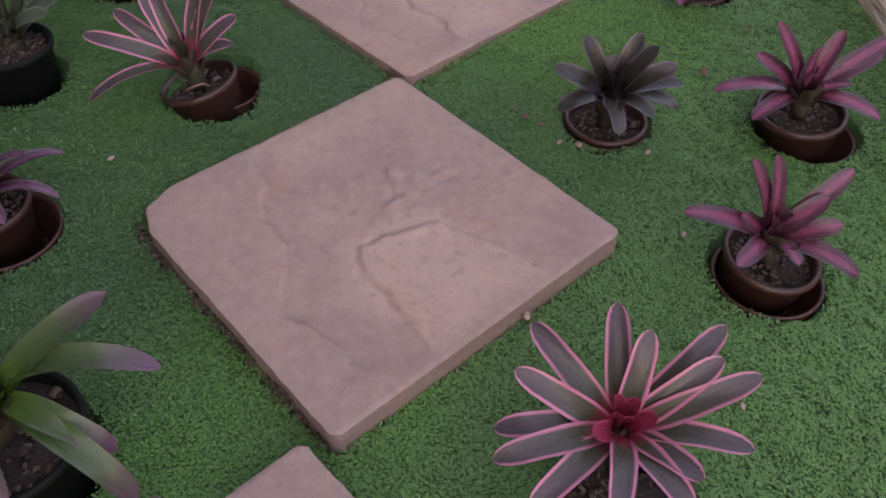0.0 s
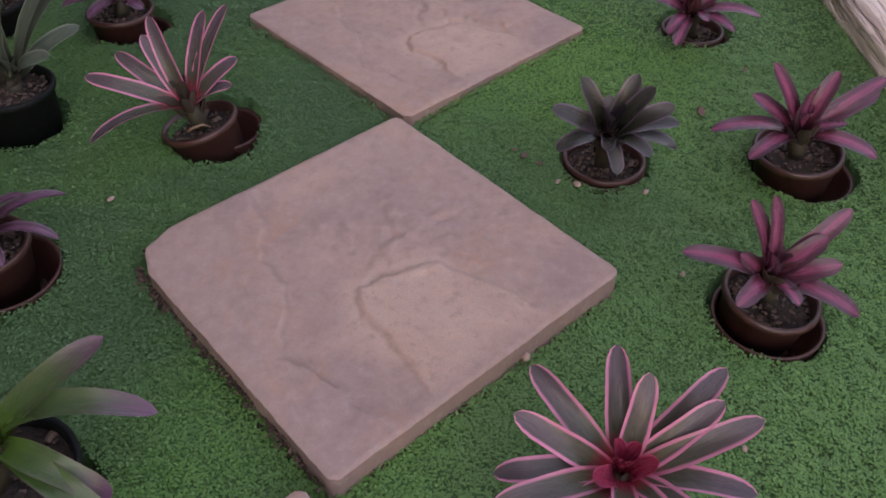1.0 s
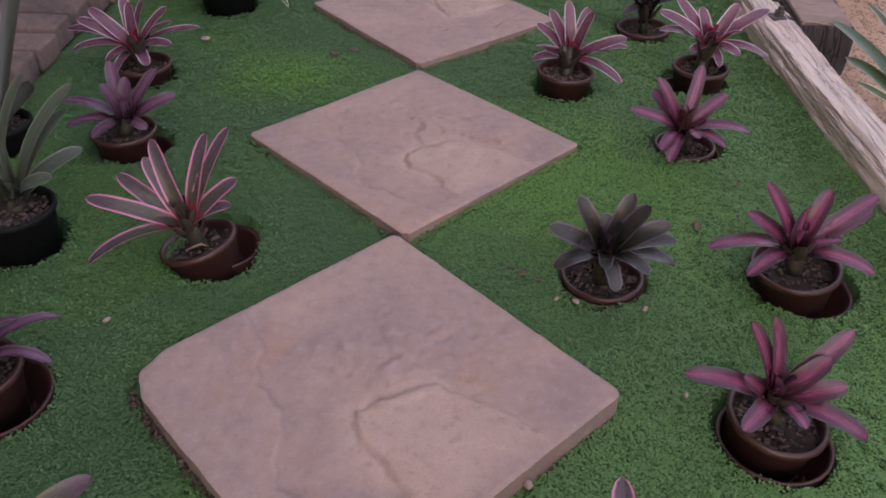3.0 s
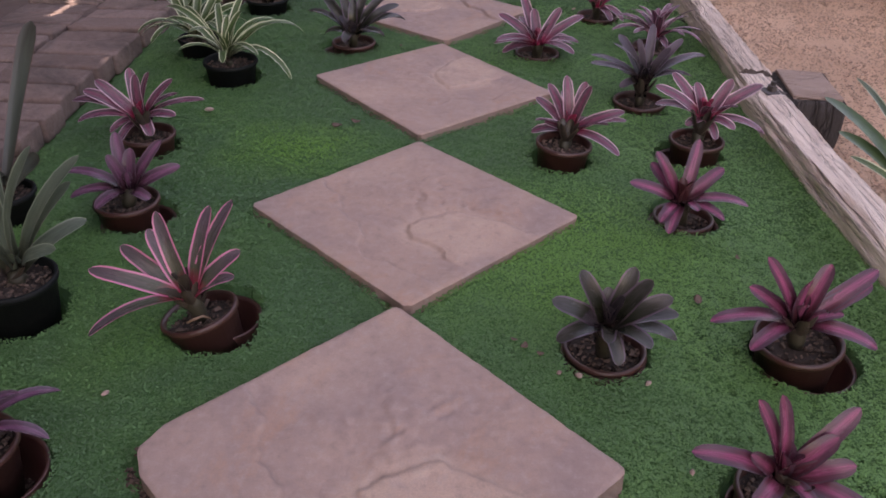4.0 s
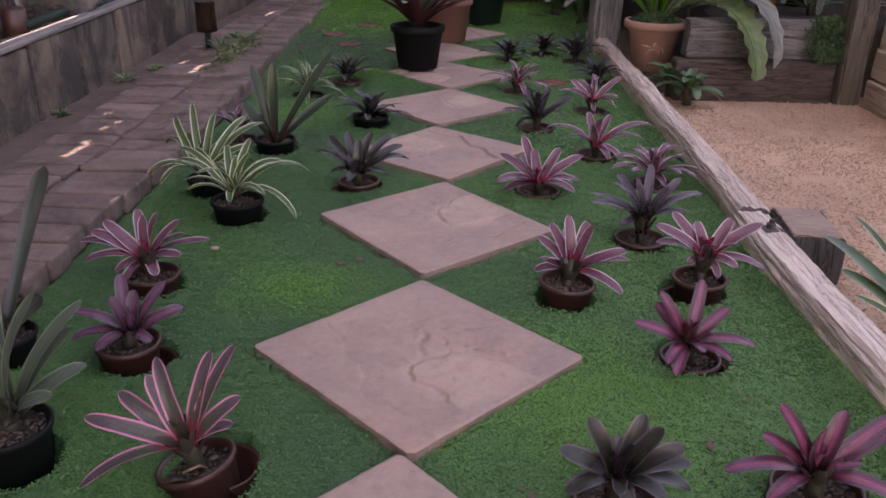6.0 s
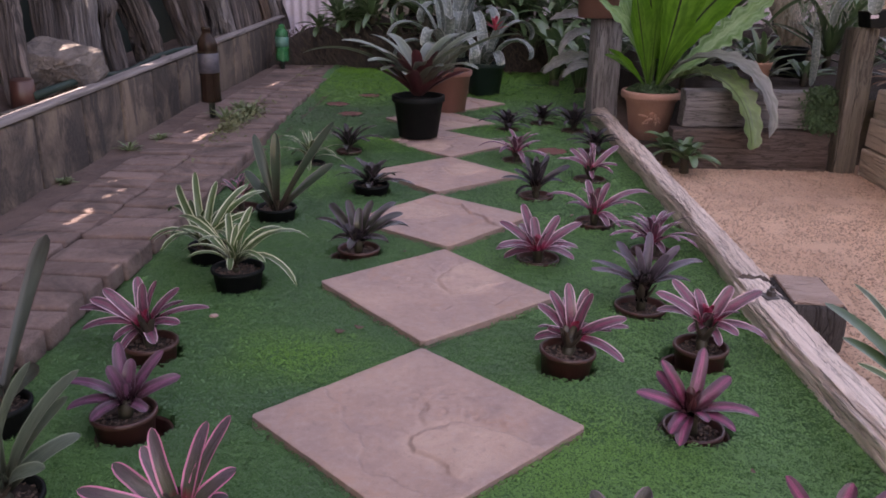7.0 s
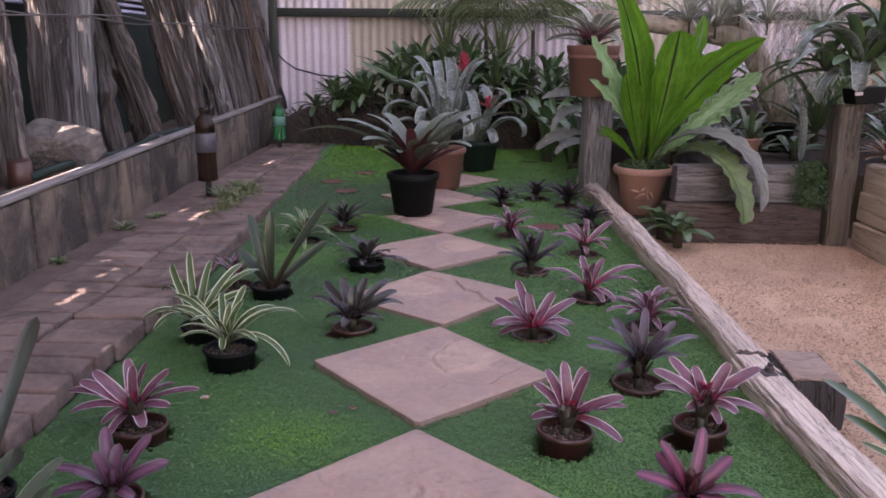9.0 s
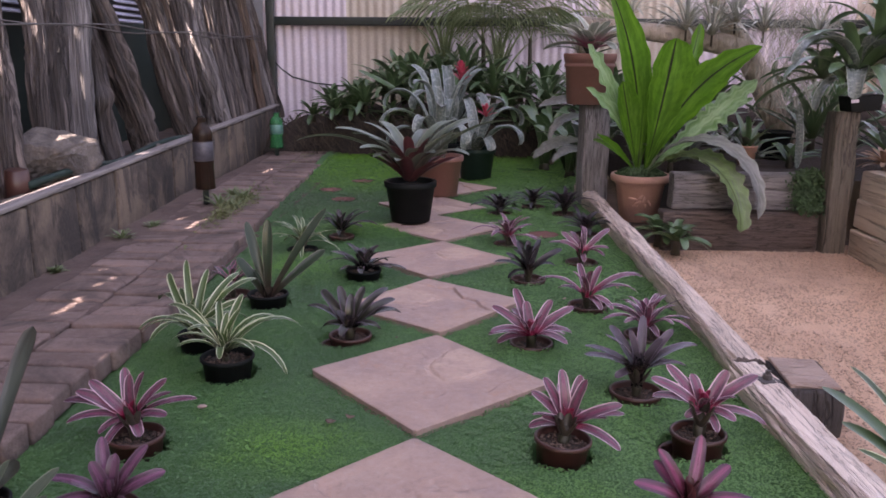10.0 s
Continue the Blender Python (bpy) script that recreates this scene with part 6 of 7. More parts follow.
tagged(ob, "thick bare branch lying across behind the fern", "branch")
for i, (x, y, z, n, ln) in enumerate(((1.35, 4.22, 0.96, 44, 0.34), (1.48, 4.15, 0.93, 44, 0.34), (1.62, 4.2, 1.0, 44, 0.38), (1.75, 4.1, 0.95, 34, 0.30), (1.98, 3.9, 0.9, 26, 0.3), (1.05, 4.3, 1.05, 24, 0.26))):
    clump(x, y, z, n, ln, 0.013, L_AIR, 330 + i, "silvery air plant with thin curling leaves on the branch", "air_plant", -10, 75, 30)
# hanging grey moss: thin curling threads
r = random.Random(5)
verts, faces = [], []
for s in range(520):
    x, y, z = r.gauss(1.93, 0.13), r.gauss(3.95, 0.08), r.uniform(0.60, 1.15)
    a = r.uniform(0, 6.28)
    for q in range(7):
        x += 0.014 * math.cos(a)
        y += 0.014 * math.sin(a)
        z -= r.uniform(0.005, 0.03)
        a += r.uniform(-1.2, 1.2)
        verts += [(x - 0.0015, y, z), (x + 0.0015, y, z)]
        if q:
            k = len(verts)
            faces.append((k - 4, k - 3, k - 1, k - 2))
ob = new("hanging_moss", raw(verts, faces, L_AIR))
tagged(ob, "grey hanging moss in curling threads on the trunk", "moss", "", "stuff")
# green creeping tuft over the sleeper
verts, faces = [], []
for s in range(2600):
    t = r.random()
    x, y, z = r.gauss(1.655, 0.034), 3.055 - 0.02 * r.random() - 0.05 * t, 0.31 - 0.17 * t + r.gauss(0, 0.012)
    e = Euler((r.uniform(-1.5, 1.5), r.uniform(-1.5, 1.5), r.uniform(0, 6.28))).to_matrix()
    k = len(verts)
    for u, v in ((-1, -1), (1, -1), (1, 1), (-1, 1)):
        verts.append(tuple(Vector((x, y, z)) + e @ Vector((u * 0.005, v * 0.005, 0))))
    faces.append((k, k + 1, k + 2, k + 3))
ob = new("creeping_moss", raw(verts, faces, M["mossdark"]))
tagged(ob, "green creeping tuft hanging over the sleeper", "moss", "", "stuff")
# leaves reaching in over the gravel
g_plant = empty("strap_plant", pose(1.03, 0.66, -0.05), "green strap-leaved plant with cream stripes growing beside the gravel", "plant")
for az, ln, el, w, mt in ((110, 0.40, 17, 0.030, L_STRAP), (116, 0.30, 16, 0.032, L_STRAP), (140, 0.22, 24, 0.024, L_CREAM), (91, 0.50, 13, 0.018, L_CREAM), (100, 0.30, 40, 0.034, L_STRAP), (235, 0.20, 30, 0.036, L_STRAP), (60, 0.28, 40, 0.034, L_STRAP),
                          (20, 0.24, 40, 0.04, L_STRAP), (-60, 0.22, 35, 0.04, L_STRAP), (125, 0.17, 50, 0.03, L_CREAM)):
    add_leaf(g_plant, (0, 0, 0.03), az, ln, el, w, mt, bend=20, base=0.5, roll=-14)
part("crown", mesh_of(lathe([(0.03, -0.01), (0.03, 0.02), (0.012, 0.06), (0.0001, 0.065)], 12, 0.2, 3), L_STEM), g_plant)
hang = clump(1.74, 3.5, 0.30, 3, 0.14, 0.03, L_STRAP, 344, "small plant with one long pale hanging leaf on the bed")
add_leaf(hang, (-0.025, -0.10, 0.28), -80, 0.30, -84, 0.045, L_SILVER, bend=10)
# long pale leaf hanging beside the timber post
clump(0.80, 4.35, 0.25, 8, 0.36, 0.055, L_SILVER, 345, "pale grey-leaved plant behind the timber post", low=-15, high=50, bend=30)
grey = empty("strap_plant", pose(0.86, 4.32, 0.10), "plant with ragged pale grey fronds beside the timber post", "plant", "background plants")
for k, (z, az, daz, e0, e1, ln, w) in enumerate(((0.20, -172, 6, 12, -50, 0.40, 0.075), (0.42, 176, -4, 18, -28, 0.34, 0.060), (0.34, -165, 10, 20, -80, 0.36, 0.055), (0.12, -150, 10, 30, -50, 0.34, 0.06))):
    ribbon(grey, (0, 0, z), az, daz, e0, e1, ln, w, L_FERN_GREY, "frond", (0.1, -0.8, 0.6), 0.6, 0.25, 0.15, 7, 0.16, 0.05, 0.2, 34, 1.3, k * 2.1)
part("stem", mesh_of(tube([(0, 0, -0.12), (0.01, 0, 0.15), (0, 0, 0.44)], [0.02, 0.016, 0.008], 8, 0.2), L_STEM), grey)
for k, (x, y, z) in enumerate(((0.66, 5.25, 0.03), (0.80, 4.85, 0.03), (0.72, 5.5, 0.03))):
    clump(x, y, z, 11, 0.46, 0.085, L_STRAP, 348 + k, "broad-leaved dark green plant behind the timber post", low=38, high=80, bend=44)
# trodden dirt lying in drifts over the paving
nx3, ny3 = 46, 240
verts = []
for j in range(ny3 + 1):
    for i in range(nx3 + 1):
        x, y = -1.52 + 0.46 * i / nx3, 1.6 + 4.6 * j / ny3
        lie = noise.noise((x * 3, y * 1.5, 4)) + 0.6 * noise.noise((x * 9, y * 7, 1)) + 0.4 * noise.noise((x * 30, y * 30, 2)) - 0.55 * (x + 1.52) / 0.46 + 0.5 * math.exp(-((y - 3.3) / 0.8) ** 2)
        verts.append((x, y, 0.026 + 0.012 * max(-1.2, min(1.0, lie))))
faces = [(j * (nx3 + 1) + i, j * (nx3 + 1) + i + 1, (j + 1) * (nx3 + 1) + i + 1, (j + 1) * (nx3 + 1) + i) for j in range(ny3) for i in range(nx3)]
ob = new("path_dirt", raw(verts, faces, M["dirt"], True))
tagged(ob, "brown trodden dirt lying over the paving bricks", "dirt", "", "stuff")
weed_rng = random.Random(44)
verts, faces = [], []
for k in range(1500):
    y = weed_rng.gauss(3.50, 0.24) if k % 4 else weed_rng.uniform(2.5, 6.2)
    x = (-1.115 if k % 4 else -1.08) - 0.04 * (y - 3.5) + weed_rng.gauss(0, 0.035)
    if not k % 4 and noise.noise((x * 6, y * 6, 9)) < 0.15:
        continue
    c = Vector((x, y, 0.032 + 0.03 * weed_rng.random() ** 2 * (1 if k % 4 else 0.4)))
    e = Euler((weed_rng.uniform(-1, 1), weed_rng.uniform(-1, 1), weed_rng.uniform(0, 6.283))).to_matrix()
    m = len(verts)
    verts += [tuple(c + e @ Vector((u * 0.0045, v * 0.010, 0))) for u, v in ((0, -1), (1, 0), (0, 1), (-1, 0))]
    faces.append((m, m + 1, m + 2, m + 3))
ob = new("path_weeds", raw(verts, faces, L_PALM))
tagged(ob, "small green weeds creeping between the paving bricks", "weeds", "", "stuff")
# weeds on the paving
for i, (x, y, s) in enumerate(((-1.20, 3.52, 0.13), (-1.12, 3.72, 0.12), (-1.22, 3.85, 0.10), (-1.10, 3.45, 0.09), (-1.40, 2.75, 0.08), (-1.35, 2.98, 0.07), (-1.42, 2.2, 0.05))):
    clump(x, y, 0.015, 22, s, 0.013, L_PALM, 350 + i, "small green weed sprouting between paving bricks", "weed", 10, 70)

# dry leaves and pebbles on the turf


def bit(x, y, size, kind, seed):
    """A small pebble or a curled dry leaf."""
    bm = bmesh.new()
    bmesh.ops.create_icosphere(bm, subdivisions=2, radius=1)
    flat = 0.45 if kind == "pebble" else 0.14
    for v in bm.verts:
        d = v.co.copy()
        f = 1 + 0.35 * noise.noise(d * 1.5 + Vector((seed, seed, 0)))
        v.co = Vector((d.x * size, d.y * size * 0.65, d.z * size * flat)) * f
        if kind != "pebble":
            v.co.z += 0.35 * v.co.x * v.co.x / size
    ob = new(kind, mesh_of(bm, M["slab"] if kind == "pebble" else M["bark"]))
    ob.matrix_basis = pose(x, y, turf_z(x, y) + size * 0.25, rng.uniform(-15, 15), rng.uniform(-15, 15), rng.uniform(0, 360))
    tagged(ob, "small pale pebble lying on the turf" if kind == "pebble" else "curled brown dry leaf lying on the turf", kind.replace("_", " "), "bits on the turf")


def turf_z(x, y):
    return -0.026 + 0.018 * max(0.0, min(1.0, (y - 0.08) / 0.35))


for i, (x, y, sz, kd) in enumerate(((0.284, 0.195, 0.007, "pebble"), (-0.524, 1.102, 0.011, "pebble"), (0.255, 0.20, 0.005, "pebble"), (0.385, 0.185, 0.006, "pebble"), (0.415, 0.02, 0.005, "pebble"),
                                    (0.20, -0.135, 0.008, "pebble"), (0.205, 0.255, 0.008, "dry_leaf"), (0.50, 0.385, 0.010, "dry_leaf"), (0.50, -0.40, 0.009, "dry_leaf"), (0.19, 0.27, 0.006, "dry_leaf"), (0.23, 0.24, 0.006, "dry_leaf"),
                                    (-0.20, 1.03, 0.015, "dry_leaf"), (-0.16, 1.06, 0.012, "dry_leaf"), (0.70, 1.9, 0.008, "pebble"), (0.66, 2.2, 0.007, "pebble"), (0.45, 2.05, 0.007, "pebble"), (-0.1, 1.62, 0.006, "dry_leaf"),
                                    (0.42, 0.42, 0.006, "pebble"), (0.60, 0.52, 0.006, "dry_leaf"), (-0.40, 0.12, 0.006, "pebble"), (-0.18, -0.40, 0.006, "dry_leaf"), (0.44, -0.25, 0.005, "pebble"), (0.68, 2.35, 0.009, "pebble"))):
    bit(x, y, sz, kd, i * 1.7)
stem = new("twig", mesh_of(tube([(0, 0, 0), (0.004, -0.014, 0.012), (0.016, -0.016, 0.020), (0.026, -0.004, 0.018), (0.034, 0.004, 0.008)], [0.0018, 0.0022, 0.0022, 0.002, 0.0014], 6), L_DEAD))
stem.matrix_basis = pose(-0.315, 0.252, 0.006)
tagged(stem, "dry curled tan twig lying in a flower pot", "twig")
twig = new("twig", mesh_of(tube([(0, 0, 0), (0.03, -0.004, 0.004), (0.06, -0.003, 0.002)], [0.0022, 0.002, 0.0012], 6), M["bark"]))
twig.matrix_basis = pose(0.355, -0.415, -0.005)
tagged(twig, "dry brown twig at the rim of a pot", "twig")
# crumbs of soil in the gap along the first slab
r = random.Random(4)
verts, faces = [], []
for k in range(900):
    t = r.random()
    off = abs(r.gauss(0, 0.006))
    x, y = -0.318 + 0.31 * t - off * 0.7, -0.012 - 0.31 * t - off * 0.7
    if k % 4 == 0:
        x, y = -0.318 + 0.31 * t - off * 0.5, 0.012 + 0.31 * t + off * 0.5
    s, b = r.uniform(0.002, 0.006), len(verts)
    z = -0.030 + r.uniform(0, 0.005)
    e = Euler((r.uniform(-1, 1), r.uniform(-1, 1), r.uniform(0, 6))).to_matrix()
    for u in ((-1, -1, -1), (1, -1, -1), (0, 1, -1), (0, 0, 1)):
        verts.append(tuple(Vector((x, y, z)) + e @ Vector(u) * s * 0.6))
    faces += [(b, b + 2, b + 1), (b, b + 1, b + 3), (b + 1, b + 2, b + 3), (b + 2, b, b + 3)]
ob = new("soil_crumb_line", raw(verts, faces, M["bark"]))
tagged(ob, "crumbs of brown soil in the gap beside a slab", "soil", "", "stuff")

# thin cable hanging on the sheet wall
ob = new("cable", mesh_of(tube([(-1.73, 6.93, 0.80), (-1.61, 6.93, 0.67), (-1.51, 6.93, 0.60), (-1.30, 6.93, 0.545), (-1.09, 6.93, 0.525), (-0.8, 6.93, 0.53)], [0.008] * 6, 6), M["steel"]))
tagged(ob, "thin dark cable hanging along the sheet wall", "cable")
# dead leaves and dirt along the foot of the block wall
ob = new("leaf_litter", chips(2600, 0, 0.013, M["bark"], 17, (0.11, 2.9)))
ob.matrix_basis = pose(-1.36, 3.2, 0.006)
tagged(ob, "brown leaf litter along the foot of the wall", "litter", "", "stuff")

# ---- enclosing structure ----


def sheet_wall(name, x0, x1, y, z0, z1, along_x=True):
    """Corrugated sheets standing side by side; every sheet is a piece of its own."""
    wall = empty(name, pose(0, 0, 0), "corrugated metal sheet wall in pale and cream sheets", "wall", "", "structure")
    w, pitch = 0.762, 0.076
    cnt = int((x1 - x0) / w) + 1
    verts, faces = [], []
    steps = 100
    for i in range(steps + 1):
        q = w * i / steps
        d = 0.009 * math.sin(2 * math.pi * q / pitch)
        verts += [(q, d, 0), (q, d, z1 - z0)]
        if i:
            k = len(verts)
            faces.append((k - 4, k - 2, k - 1, k - 3))
    for s in range(cnt):
        key = "sheet_cream" if s % 3 == 1 else "sheet_white"
        me = raw(verts, faces, M[key], True)
        m = pose(x0 + s * w, y + 0.002 * (s % 2), z0) if along_x else pose(y + 0.002 * (s % 2), x0 + s * w, z0, 0, 0, 90)
        part("sheet", me, wall, m)
    return wall


sheet_wall("wall_back", -1.78, 4.2, 7.02, 0.0, 2.4)
sheet_wall("wall_side", -3.0, 7.0, 3.75, 0.0, 1.35, False)
rail = new("wall_rail", mesh_of(box(6.0, 0.05, 0.075, 0.006), M["steel"]))
rail.matrix_basis = pose(1.3, 6.97, 1.06)
tagged(rail, "dark green steel rail across the sheet wall", "rail", "", "structure")
rail = new("wall_post", mesh_of(box(0.07, 0.07, 2.4, 0.006), M["steel"]))
rail.matrix_basis = pose(-1.70, 6.95, 0.0)
tagged(rail, "dark steel corner post of the sheet wall", "post", "", "structure")
# dark screen behind the split posts; beyond it an added wall that blocks the sun
screen = new("screen", mesh_of(box(0.02, 9.2, 0.80, 0.003), M["screen"]))
screen.matrix_basis = pose(-2.12, 2.5, 0.2)
tagged(screen, "dark green shade screen behind the split posts", "screen", "", "structure")
sun_block = empty("sun_block_wall", pose(0, 0, 0), "added tall wall that blocks the sun, slotted to shape sun flecks", "wall", "", "structure")
# its slots are cut to throw thin strips of sun on coping, posts and bricks
SLOTS = [(-0.2, 1.82, 1.66, 1.735), (1.95, 2.25, 1.66, 1.735), (2.5, 2.8, 1.66, 1.735), (3.0, 3.6, 1.66, 1.735), (4.4, 5.9, 1.66, 1.735), (0.54, 0.72, 1.980, 2.026), (0.83, 0.92, 1.984, 2.022), (0.945, 0.99, 1.980, 2.014), (1.12, 1.16, 1.850, 1.898), (1.98, 2.05, 1.775, 1.825), (2.10, 2.28, 1.775, 1.825), (3.34, 3.42, 1.775, 1.825),
         (3.97, 4.14, 1.815, 1.855), (2.72, 2.99, 1.737, 1.865), (4.83, 5.02, 1.88, 1.985), (5.10, 5.26, 1.76, 1.90), (5.50, 5.58, 1.86, 2.0), (5.68, 5.74, 1.86, 2.0), (4.56, 4.68, 1.79, 1.855), (6.26, 6.35, 1.737, 1.98), (6.45, 6.50, 1.76, 2.0), (1.80, 1.96, 1.970, 2.018), (1.96, 2.04, 1.976, 2.022), (3.66, 4.10, 1.808, 1.850), (3.90, 4.04, 1.79, 1.835), (-0.17, -0.12, 2.55, 2.59)]
levels = sorted({0.0, 15.0} | {q for sl in SLOTS for q in sl[2:]})
for z0, z1 in zip(levels, levels[1:]):
    holes = sorted((a, b) for a, b, lo, hi in SLOTS if lo < (z0 + z1) / 2 < hi)
    y0 = -8.0
    for a, b in holes + [(10.0, 10.0)]:
        if a > y0:
            part("panel", mesh_of(box(0.012, a - y0, z1 - z0, 0.0), M["sun_block"], False), sun_block, pose(-2.306, (a + y0) / 2, z0))
        y0 = max(y0, b)

# louvred window behind the fence, seen between the tops of the posts
louvre = empty("window_1", pose(0, 0, 0), "louvred window with pale slats behind the fence", "window", "", "structure")
slat_me = mesh_of(box(0.03, 0.62, 0.012, 0.003), M["louvre"])
for yc in (3.55, 5.25):
    for k in range(9):
        part("slat", slat_me, louvre, pose(-2.275, yc, 0.98 + 0.042 * k, 0, 35, 0))

# ---- ground sheets ----
ground = new("ground", raw([(-300, -300, -0.13), (300, -300, -0.13), (300, 300, -0.13), (-300, 300, -0.13)], [(0, 1, 2, 3)], M["dirt"]))
tagged(ground, "bare brown earth", "ground", "", "structure")


def edge_x(y):
    """The brick edge swings away from the turf towards the back."""
    return -0.842 - 0.036 * max(0, y - 1.5) - 0.01 * math.sin(y * 2)


def turf_height(x, y):
    rise = max(0.0, min(1.0, (y - 0.08) / 0.35))
    lumps = 0.0025 + 0.0045 * max(0.0, noise.noise((x * 2.3, y * 2.3, 9)) + 0.25)
    pits = max(0.0, noise.noise((x * 62, y * 62, 2)) - 0.12)
    swell = sum(q[4] * math.exp(-((x - q[0]) / q[2]) ** 2 - ((y - q[1]) / q[3]) ** 2) for q in CUSHIONS)
    bank = 0.030 * max(0.0, min(1.0, (x - 0.715 + 0.015 * noise.noise((y * 4, 3, 1))) / 0.075)) ** 1.5
    kerb = (0.012 - 0.034 * max(0.0, min(1.0, (y - 2.4) / 1.6))) * max(0.0, 1 - (x - edge_x(y)) / (0.05 + 0.05 * max(0.0, min(1.0, y - 2.4))))
    return -0.031 + 0.018 * rise - kerb + swell + 0.006 * noise.noise((x * 5, y * 5, 1)) + lumps * noise.noise((x * 30, y * 30, 4)) - lumps * 1.7 * pits + max(0, y - 4.8) * 0.02 + bank


X0, X1, Y0, Y1, STEP = -0.90, 0.86, -1.3, 6.3, 0.0125
nx, ny = int((X1 - X0) / STEP), int((Y1 - Y0) / STEP)


def inside(x, y, extra=0.0):
    """How the spot lies: 2 in a pot's hole, 1 under a slab, 0 on open turf."""
    for px, py, pr in PITS:
        if abs(x - px) < pr + extra and abs(y - py) < pr + extra and (x - px) ** 2 + (y - py) ** 2 < (pr + extra) ** 2:
            return 2
    for sx, sy, sh, (p, q, r, s) in SLABS:
        dx, dy = x - sx, y - sy
        if abs(dx) < 0.37 and abs(dy) < 0.37 and abs(dx * p + dy * q) + abs(dx * r + dy * s) < sh + extra:
            return 1
    return 0


verts, faces = [], []
for j in range(ny + 1):
    y = Y0 + STEP * j
    lo = edge_x(y) - 0.03
    for i in range(nx + 1):
        x = lo + (X1 - lo) * i / nx
        where = inside(x, y)
        z = turf_height(x, y) - 0.004
        if where == 2:
            z = -0.118
        elif where == 1:
            z = -0.048
        verts.append((x, y, z))
for j in range(ny):
    for i in range(nx):
        a = j * (nx + 1) + i
        faces.append((a, a + 1, a + nx + 2, a + nx + 1))
turf = new("turf", raw(verts, faces, M["mossbed"], True))
tagged(turf, "low bed of dark green baby's-tears turf", "turf", "", "structure")

g = np.random.default_rng(11)


def leaflets(y0, y1, per_m2, size):
    """Tiny turf leaves, scattered over the open turf of one stretch."""
    n = int((y1 - y0) * 1.8 * per_m2)
    x, y = g.uniform(-0.955, 0.845, n), g.uniform(y0, y1, n)
    keep = x > -0.842 - 0.036 * np.maximum(0, y - 1.5) - 0.01 * np.sin(y * 2) + 0.008 * np.sin(y * 41) + 0.004
    ragged = g.uniform(0.0, 0.009, n) + 0.003 * np.sin(x * 60) * np.sin(y * 47)
    for px, py, pr in PITS:
        keep &= (x - px) ** 2 + (y - py) ** 2 > (pr + ragged) ** 2
    for sx, sy, sh, (p, q, r, s) in SLABS:
        keep &= np.abs((x - sx) * p + (y - sy) * q) + np.abs((x - sx) * r + (y - sy) * s) > sh + ragged - 0.006
    x, y = x[keep], y[keep]
    n = len(x)
    z = np.array([turf_height(p, q) for p, q in zip(x.tolist(), y.tolist())])
    s = size * g.uniform(0.6, 1.4, n)
    z += s * g.uniform(-0.42, 0.42, n)
    a, az, tilt = g.uniform(0, 6.283, n), g.uniform(0, 6.283, n), np.tan(g.uniform(0, 0.55, n))
    ca, sa, tx, ty = np.cos(a), np.sin(a), np.cos(az) * tilt, np.sin(az) * tilt
    out = np.empty((n, 4, 3))
    for k, (u, v) in enumerate(((-1.0, 0.0), (0.0, -0.8), (1.0, 0.0), (0.0, 0.8))):
        dx, dy = (u * ca - v * sa) * s * 0.5, (u * sa + v * ca) * s * 0.5
        out[:, k] = np.stack((x + dx, y + dy, z + dx * tx + dy * ty), 1)
    return out.reshape(-1, 3).tolist(), np.arange(4 * n).reshape(-1, 4).tolist()


for y0, y1, per, size in ((-1.0, 0.6, 245000, 0.0034), (0.6, 1.9, 90000, 0.0046), (1.9, 3.6, 32000, 0.0074), (3.6, 6.3, 16000, 0.0105)):
    v, f = leaflets(y0, y1, per, size)
    ob = new("turf_leaves", raw(v, f, M["moss"]))
    tagged(ob, "tiny round green leaves of baby's-tears turf", "turf", "", "stuff")

# gravel beyond the log, with loose grit
gx, gy = 60, 260
verts = [(0.87 + 2.9 * i / gx, -3.0 + 6.15 * j / gy, -0.055 + 0.007 * noise.noise((i * 0.4, j * 0.2, 3))) for j in range(gy + 1) for i in range(gx + 1)]
faces = [(j * (gx + 1) + i, j * (gx + 1) + i + 1, (j + 1) * (gx + 1) + i + 1, (j + 1) * (gx + 1) + i) for j in range(gy) for i in range(gx)]
ob = new("gravel_path", raw(verts, faces, M["gravel"], True))
tagged(ob, "sandy pinkish gravel path", "path", "", "structure")
ob = new("loose_grit", chips(34000, 0, 0.0062, M["grit"], 77, (0.48, 1.55)))
ob.matrix_basis = pose(1.40, 1.5, -0.054)
tagged(ob, "loose grit and small stones on the gravel", "gravel", "", "stuff")
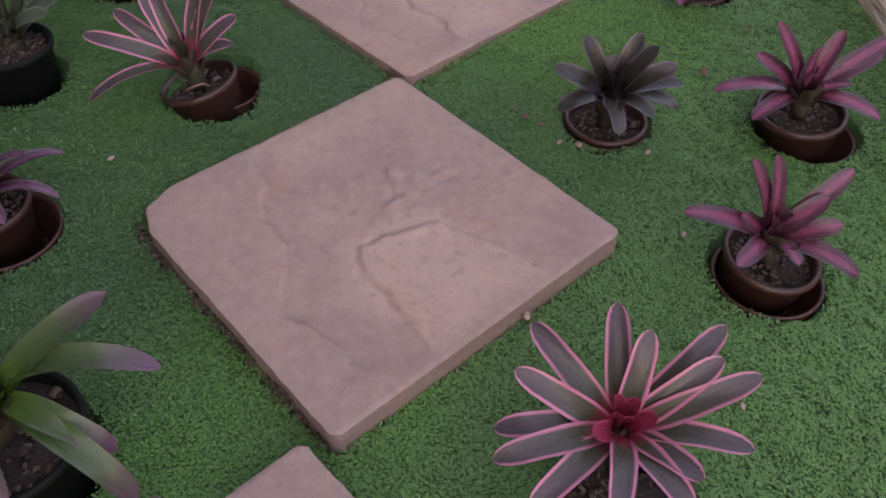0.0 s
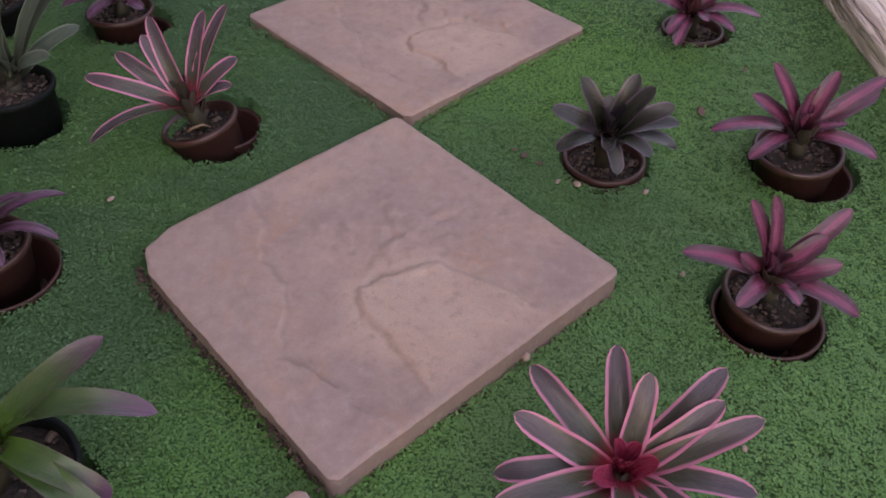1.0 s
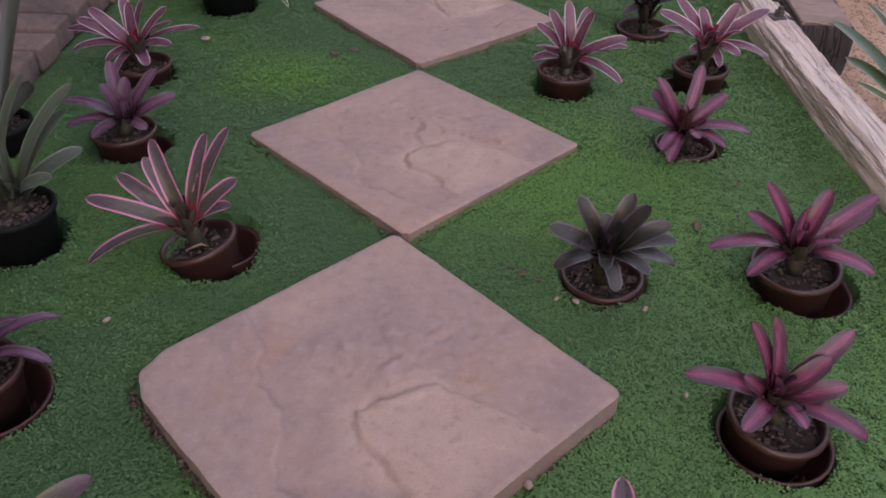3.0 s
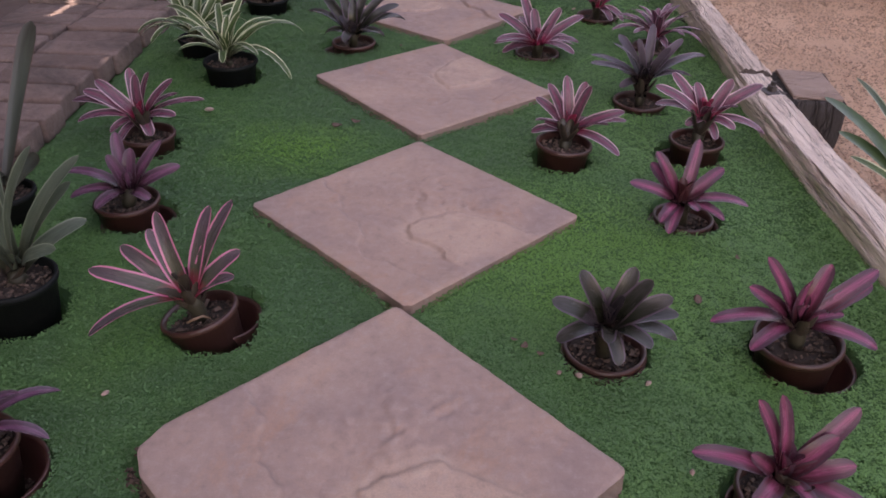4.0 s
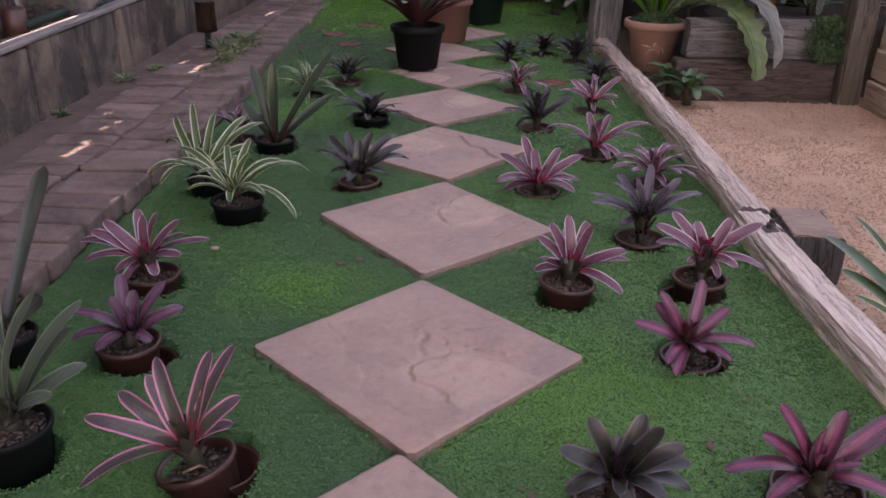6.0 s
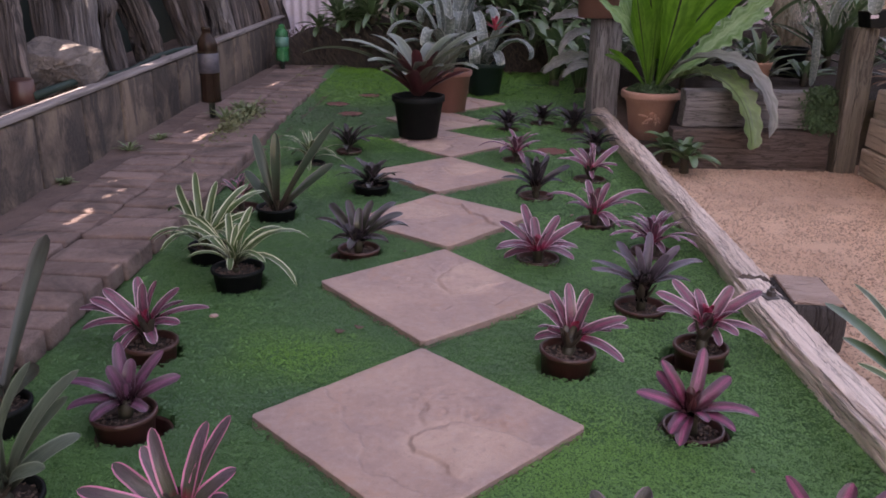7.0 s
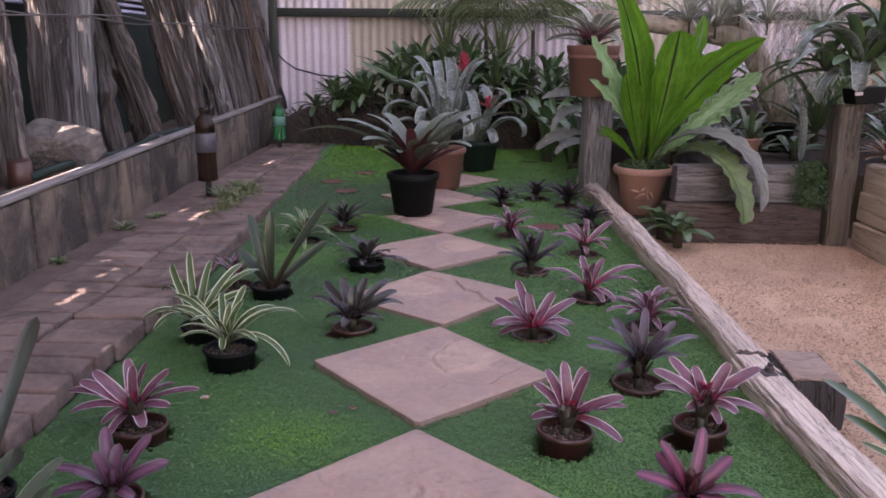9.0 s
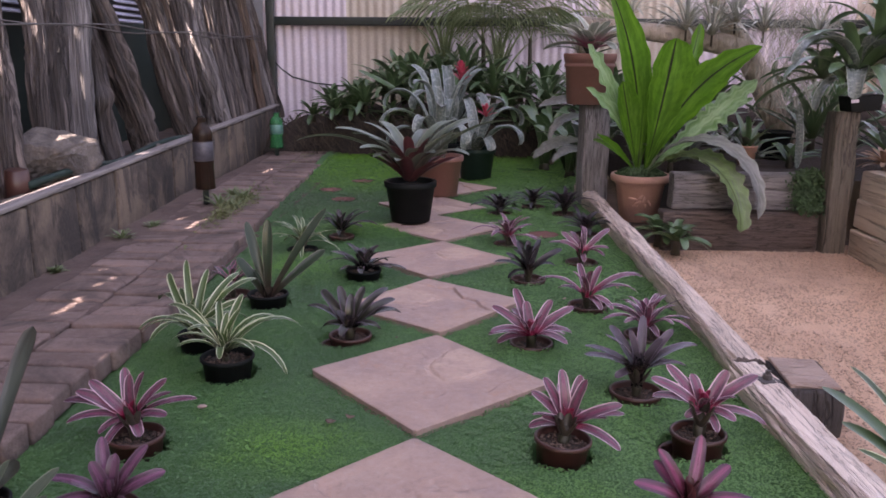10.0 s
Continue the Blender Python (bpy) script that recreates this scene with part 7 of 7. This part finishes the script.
# soil of the beds
for name, x0, x1, y0, y1, z in (("soil_bed", -2.10, -1.50, -2.0, 7.0, 0.262), ("raised_soil", 1.15, 3.74, 3.12, 7.0, 0.265), ("path_bed", -1.72, -0.86, -2.0, 7.0, -0.012)):
    nx2, ny2 = 30, 90
    verts = [(x0 + ((wall_x(y0 + (y1 - y0) * j / ny2) - 0.05 if name == "soil_bed" else x1) - x0) * i / nx2, y0 + (y1 - y0) * j / ny2, (-0.06 if name == "raised_soil" and i == 0 else z) + (0.016 if z > 0 else 0.006) * noise.noise((i * 0.5, j * 0.5, z))) for j in range(ny2 + 1) for i in range(nx2 + 1)]
    faces = [(j * (nx2 + 1) + i, j * (nx2 + 1) + i + 1, (j + 1) * (nx2 + 1) + i + 1, (j + 1) * (nx2 + 1) + i) for j in range(ny2) for i in range(nx2)]
    ob = new(name, raw(verts, faces, M["soil"] if name == "raised_soil" else M["dirt"], True))
    tagged(ob, "red-brown garden soil with litter", "soil", "", "structure")

# ---- pieces: wall blocks and paving bricks ----
wall = empty("block_wall", pose(0, 0, 0), "low retaining wall of stained concrete blocks", "wall", "", "structure")
base_me = [mesh_of(box(0.15, 0.386, 0.335, 0.012, 0.003, 2, s * 5.1), M["block"]) for s in range(4)]
for i in range(21):
    part("block", base_me[i % 4], wall, pose(wall_x(-1.7 + 0.40 * i) - 0.075 + 0.004 * math.sin(i * 2.2), -1.7 + 0.40 * i, -0.04 + 0.0052 * (i - 10.6), 0, 0, 1.72))
paving = empty("brick_path", pose(0, 0, 0), "path of worn pinkish paving bricks", "path", "", "structure")
brick_me = [mesh_of(box(0.221, 0.0975, 0.06, 0.008, 0.0035, 2, s * 3.7), M["brick"]) for s in range(6)]
pr = random.Random(21)
for i in range(72):
    y = -1.6 + 0.1075 * i
    for col in range(3):
        x = edge_x(y) - 0.113 - 0.236 * col + pr.uniform(-0.010, 0.010) * (col == 0)
        if x - 0.1 < wall_x(y):
            continue
        if col == 2 and y < 2.2:
            continue
        part("brick", brick_me[pr.randrange(6)], paving, pose(x + pr.uniform(-0.004, 0.004), y + pr.uniform(-0.002, 0.002) + (0.04 if col == 1 else 0), -0.029 + pr.uniform(-0.005, 0.005), pr.uniform(-1.4, 1.4), pr.uniform(-1, 1), pr.uniform(-1.2, 1.2)))
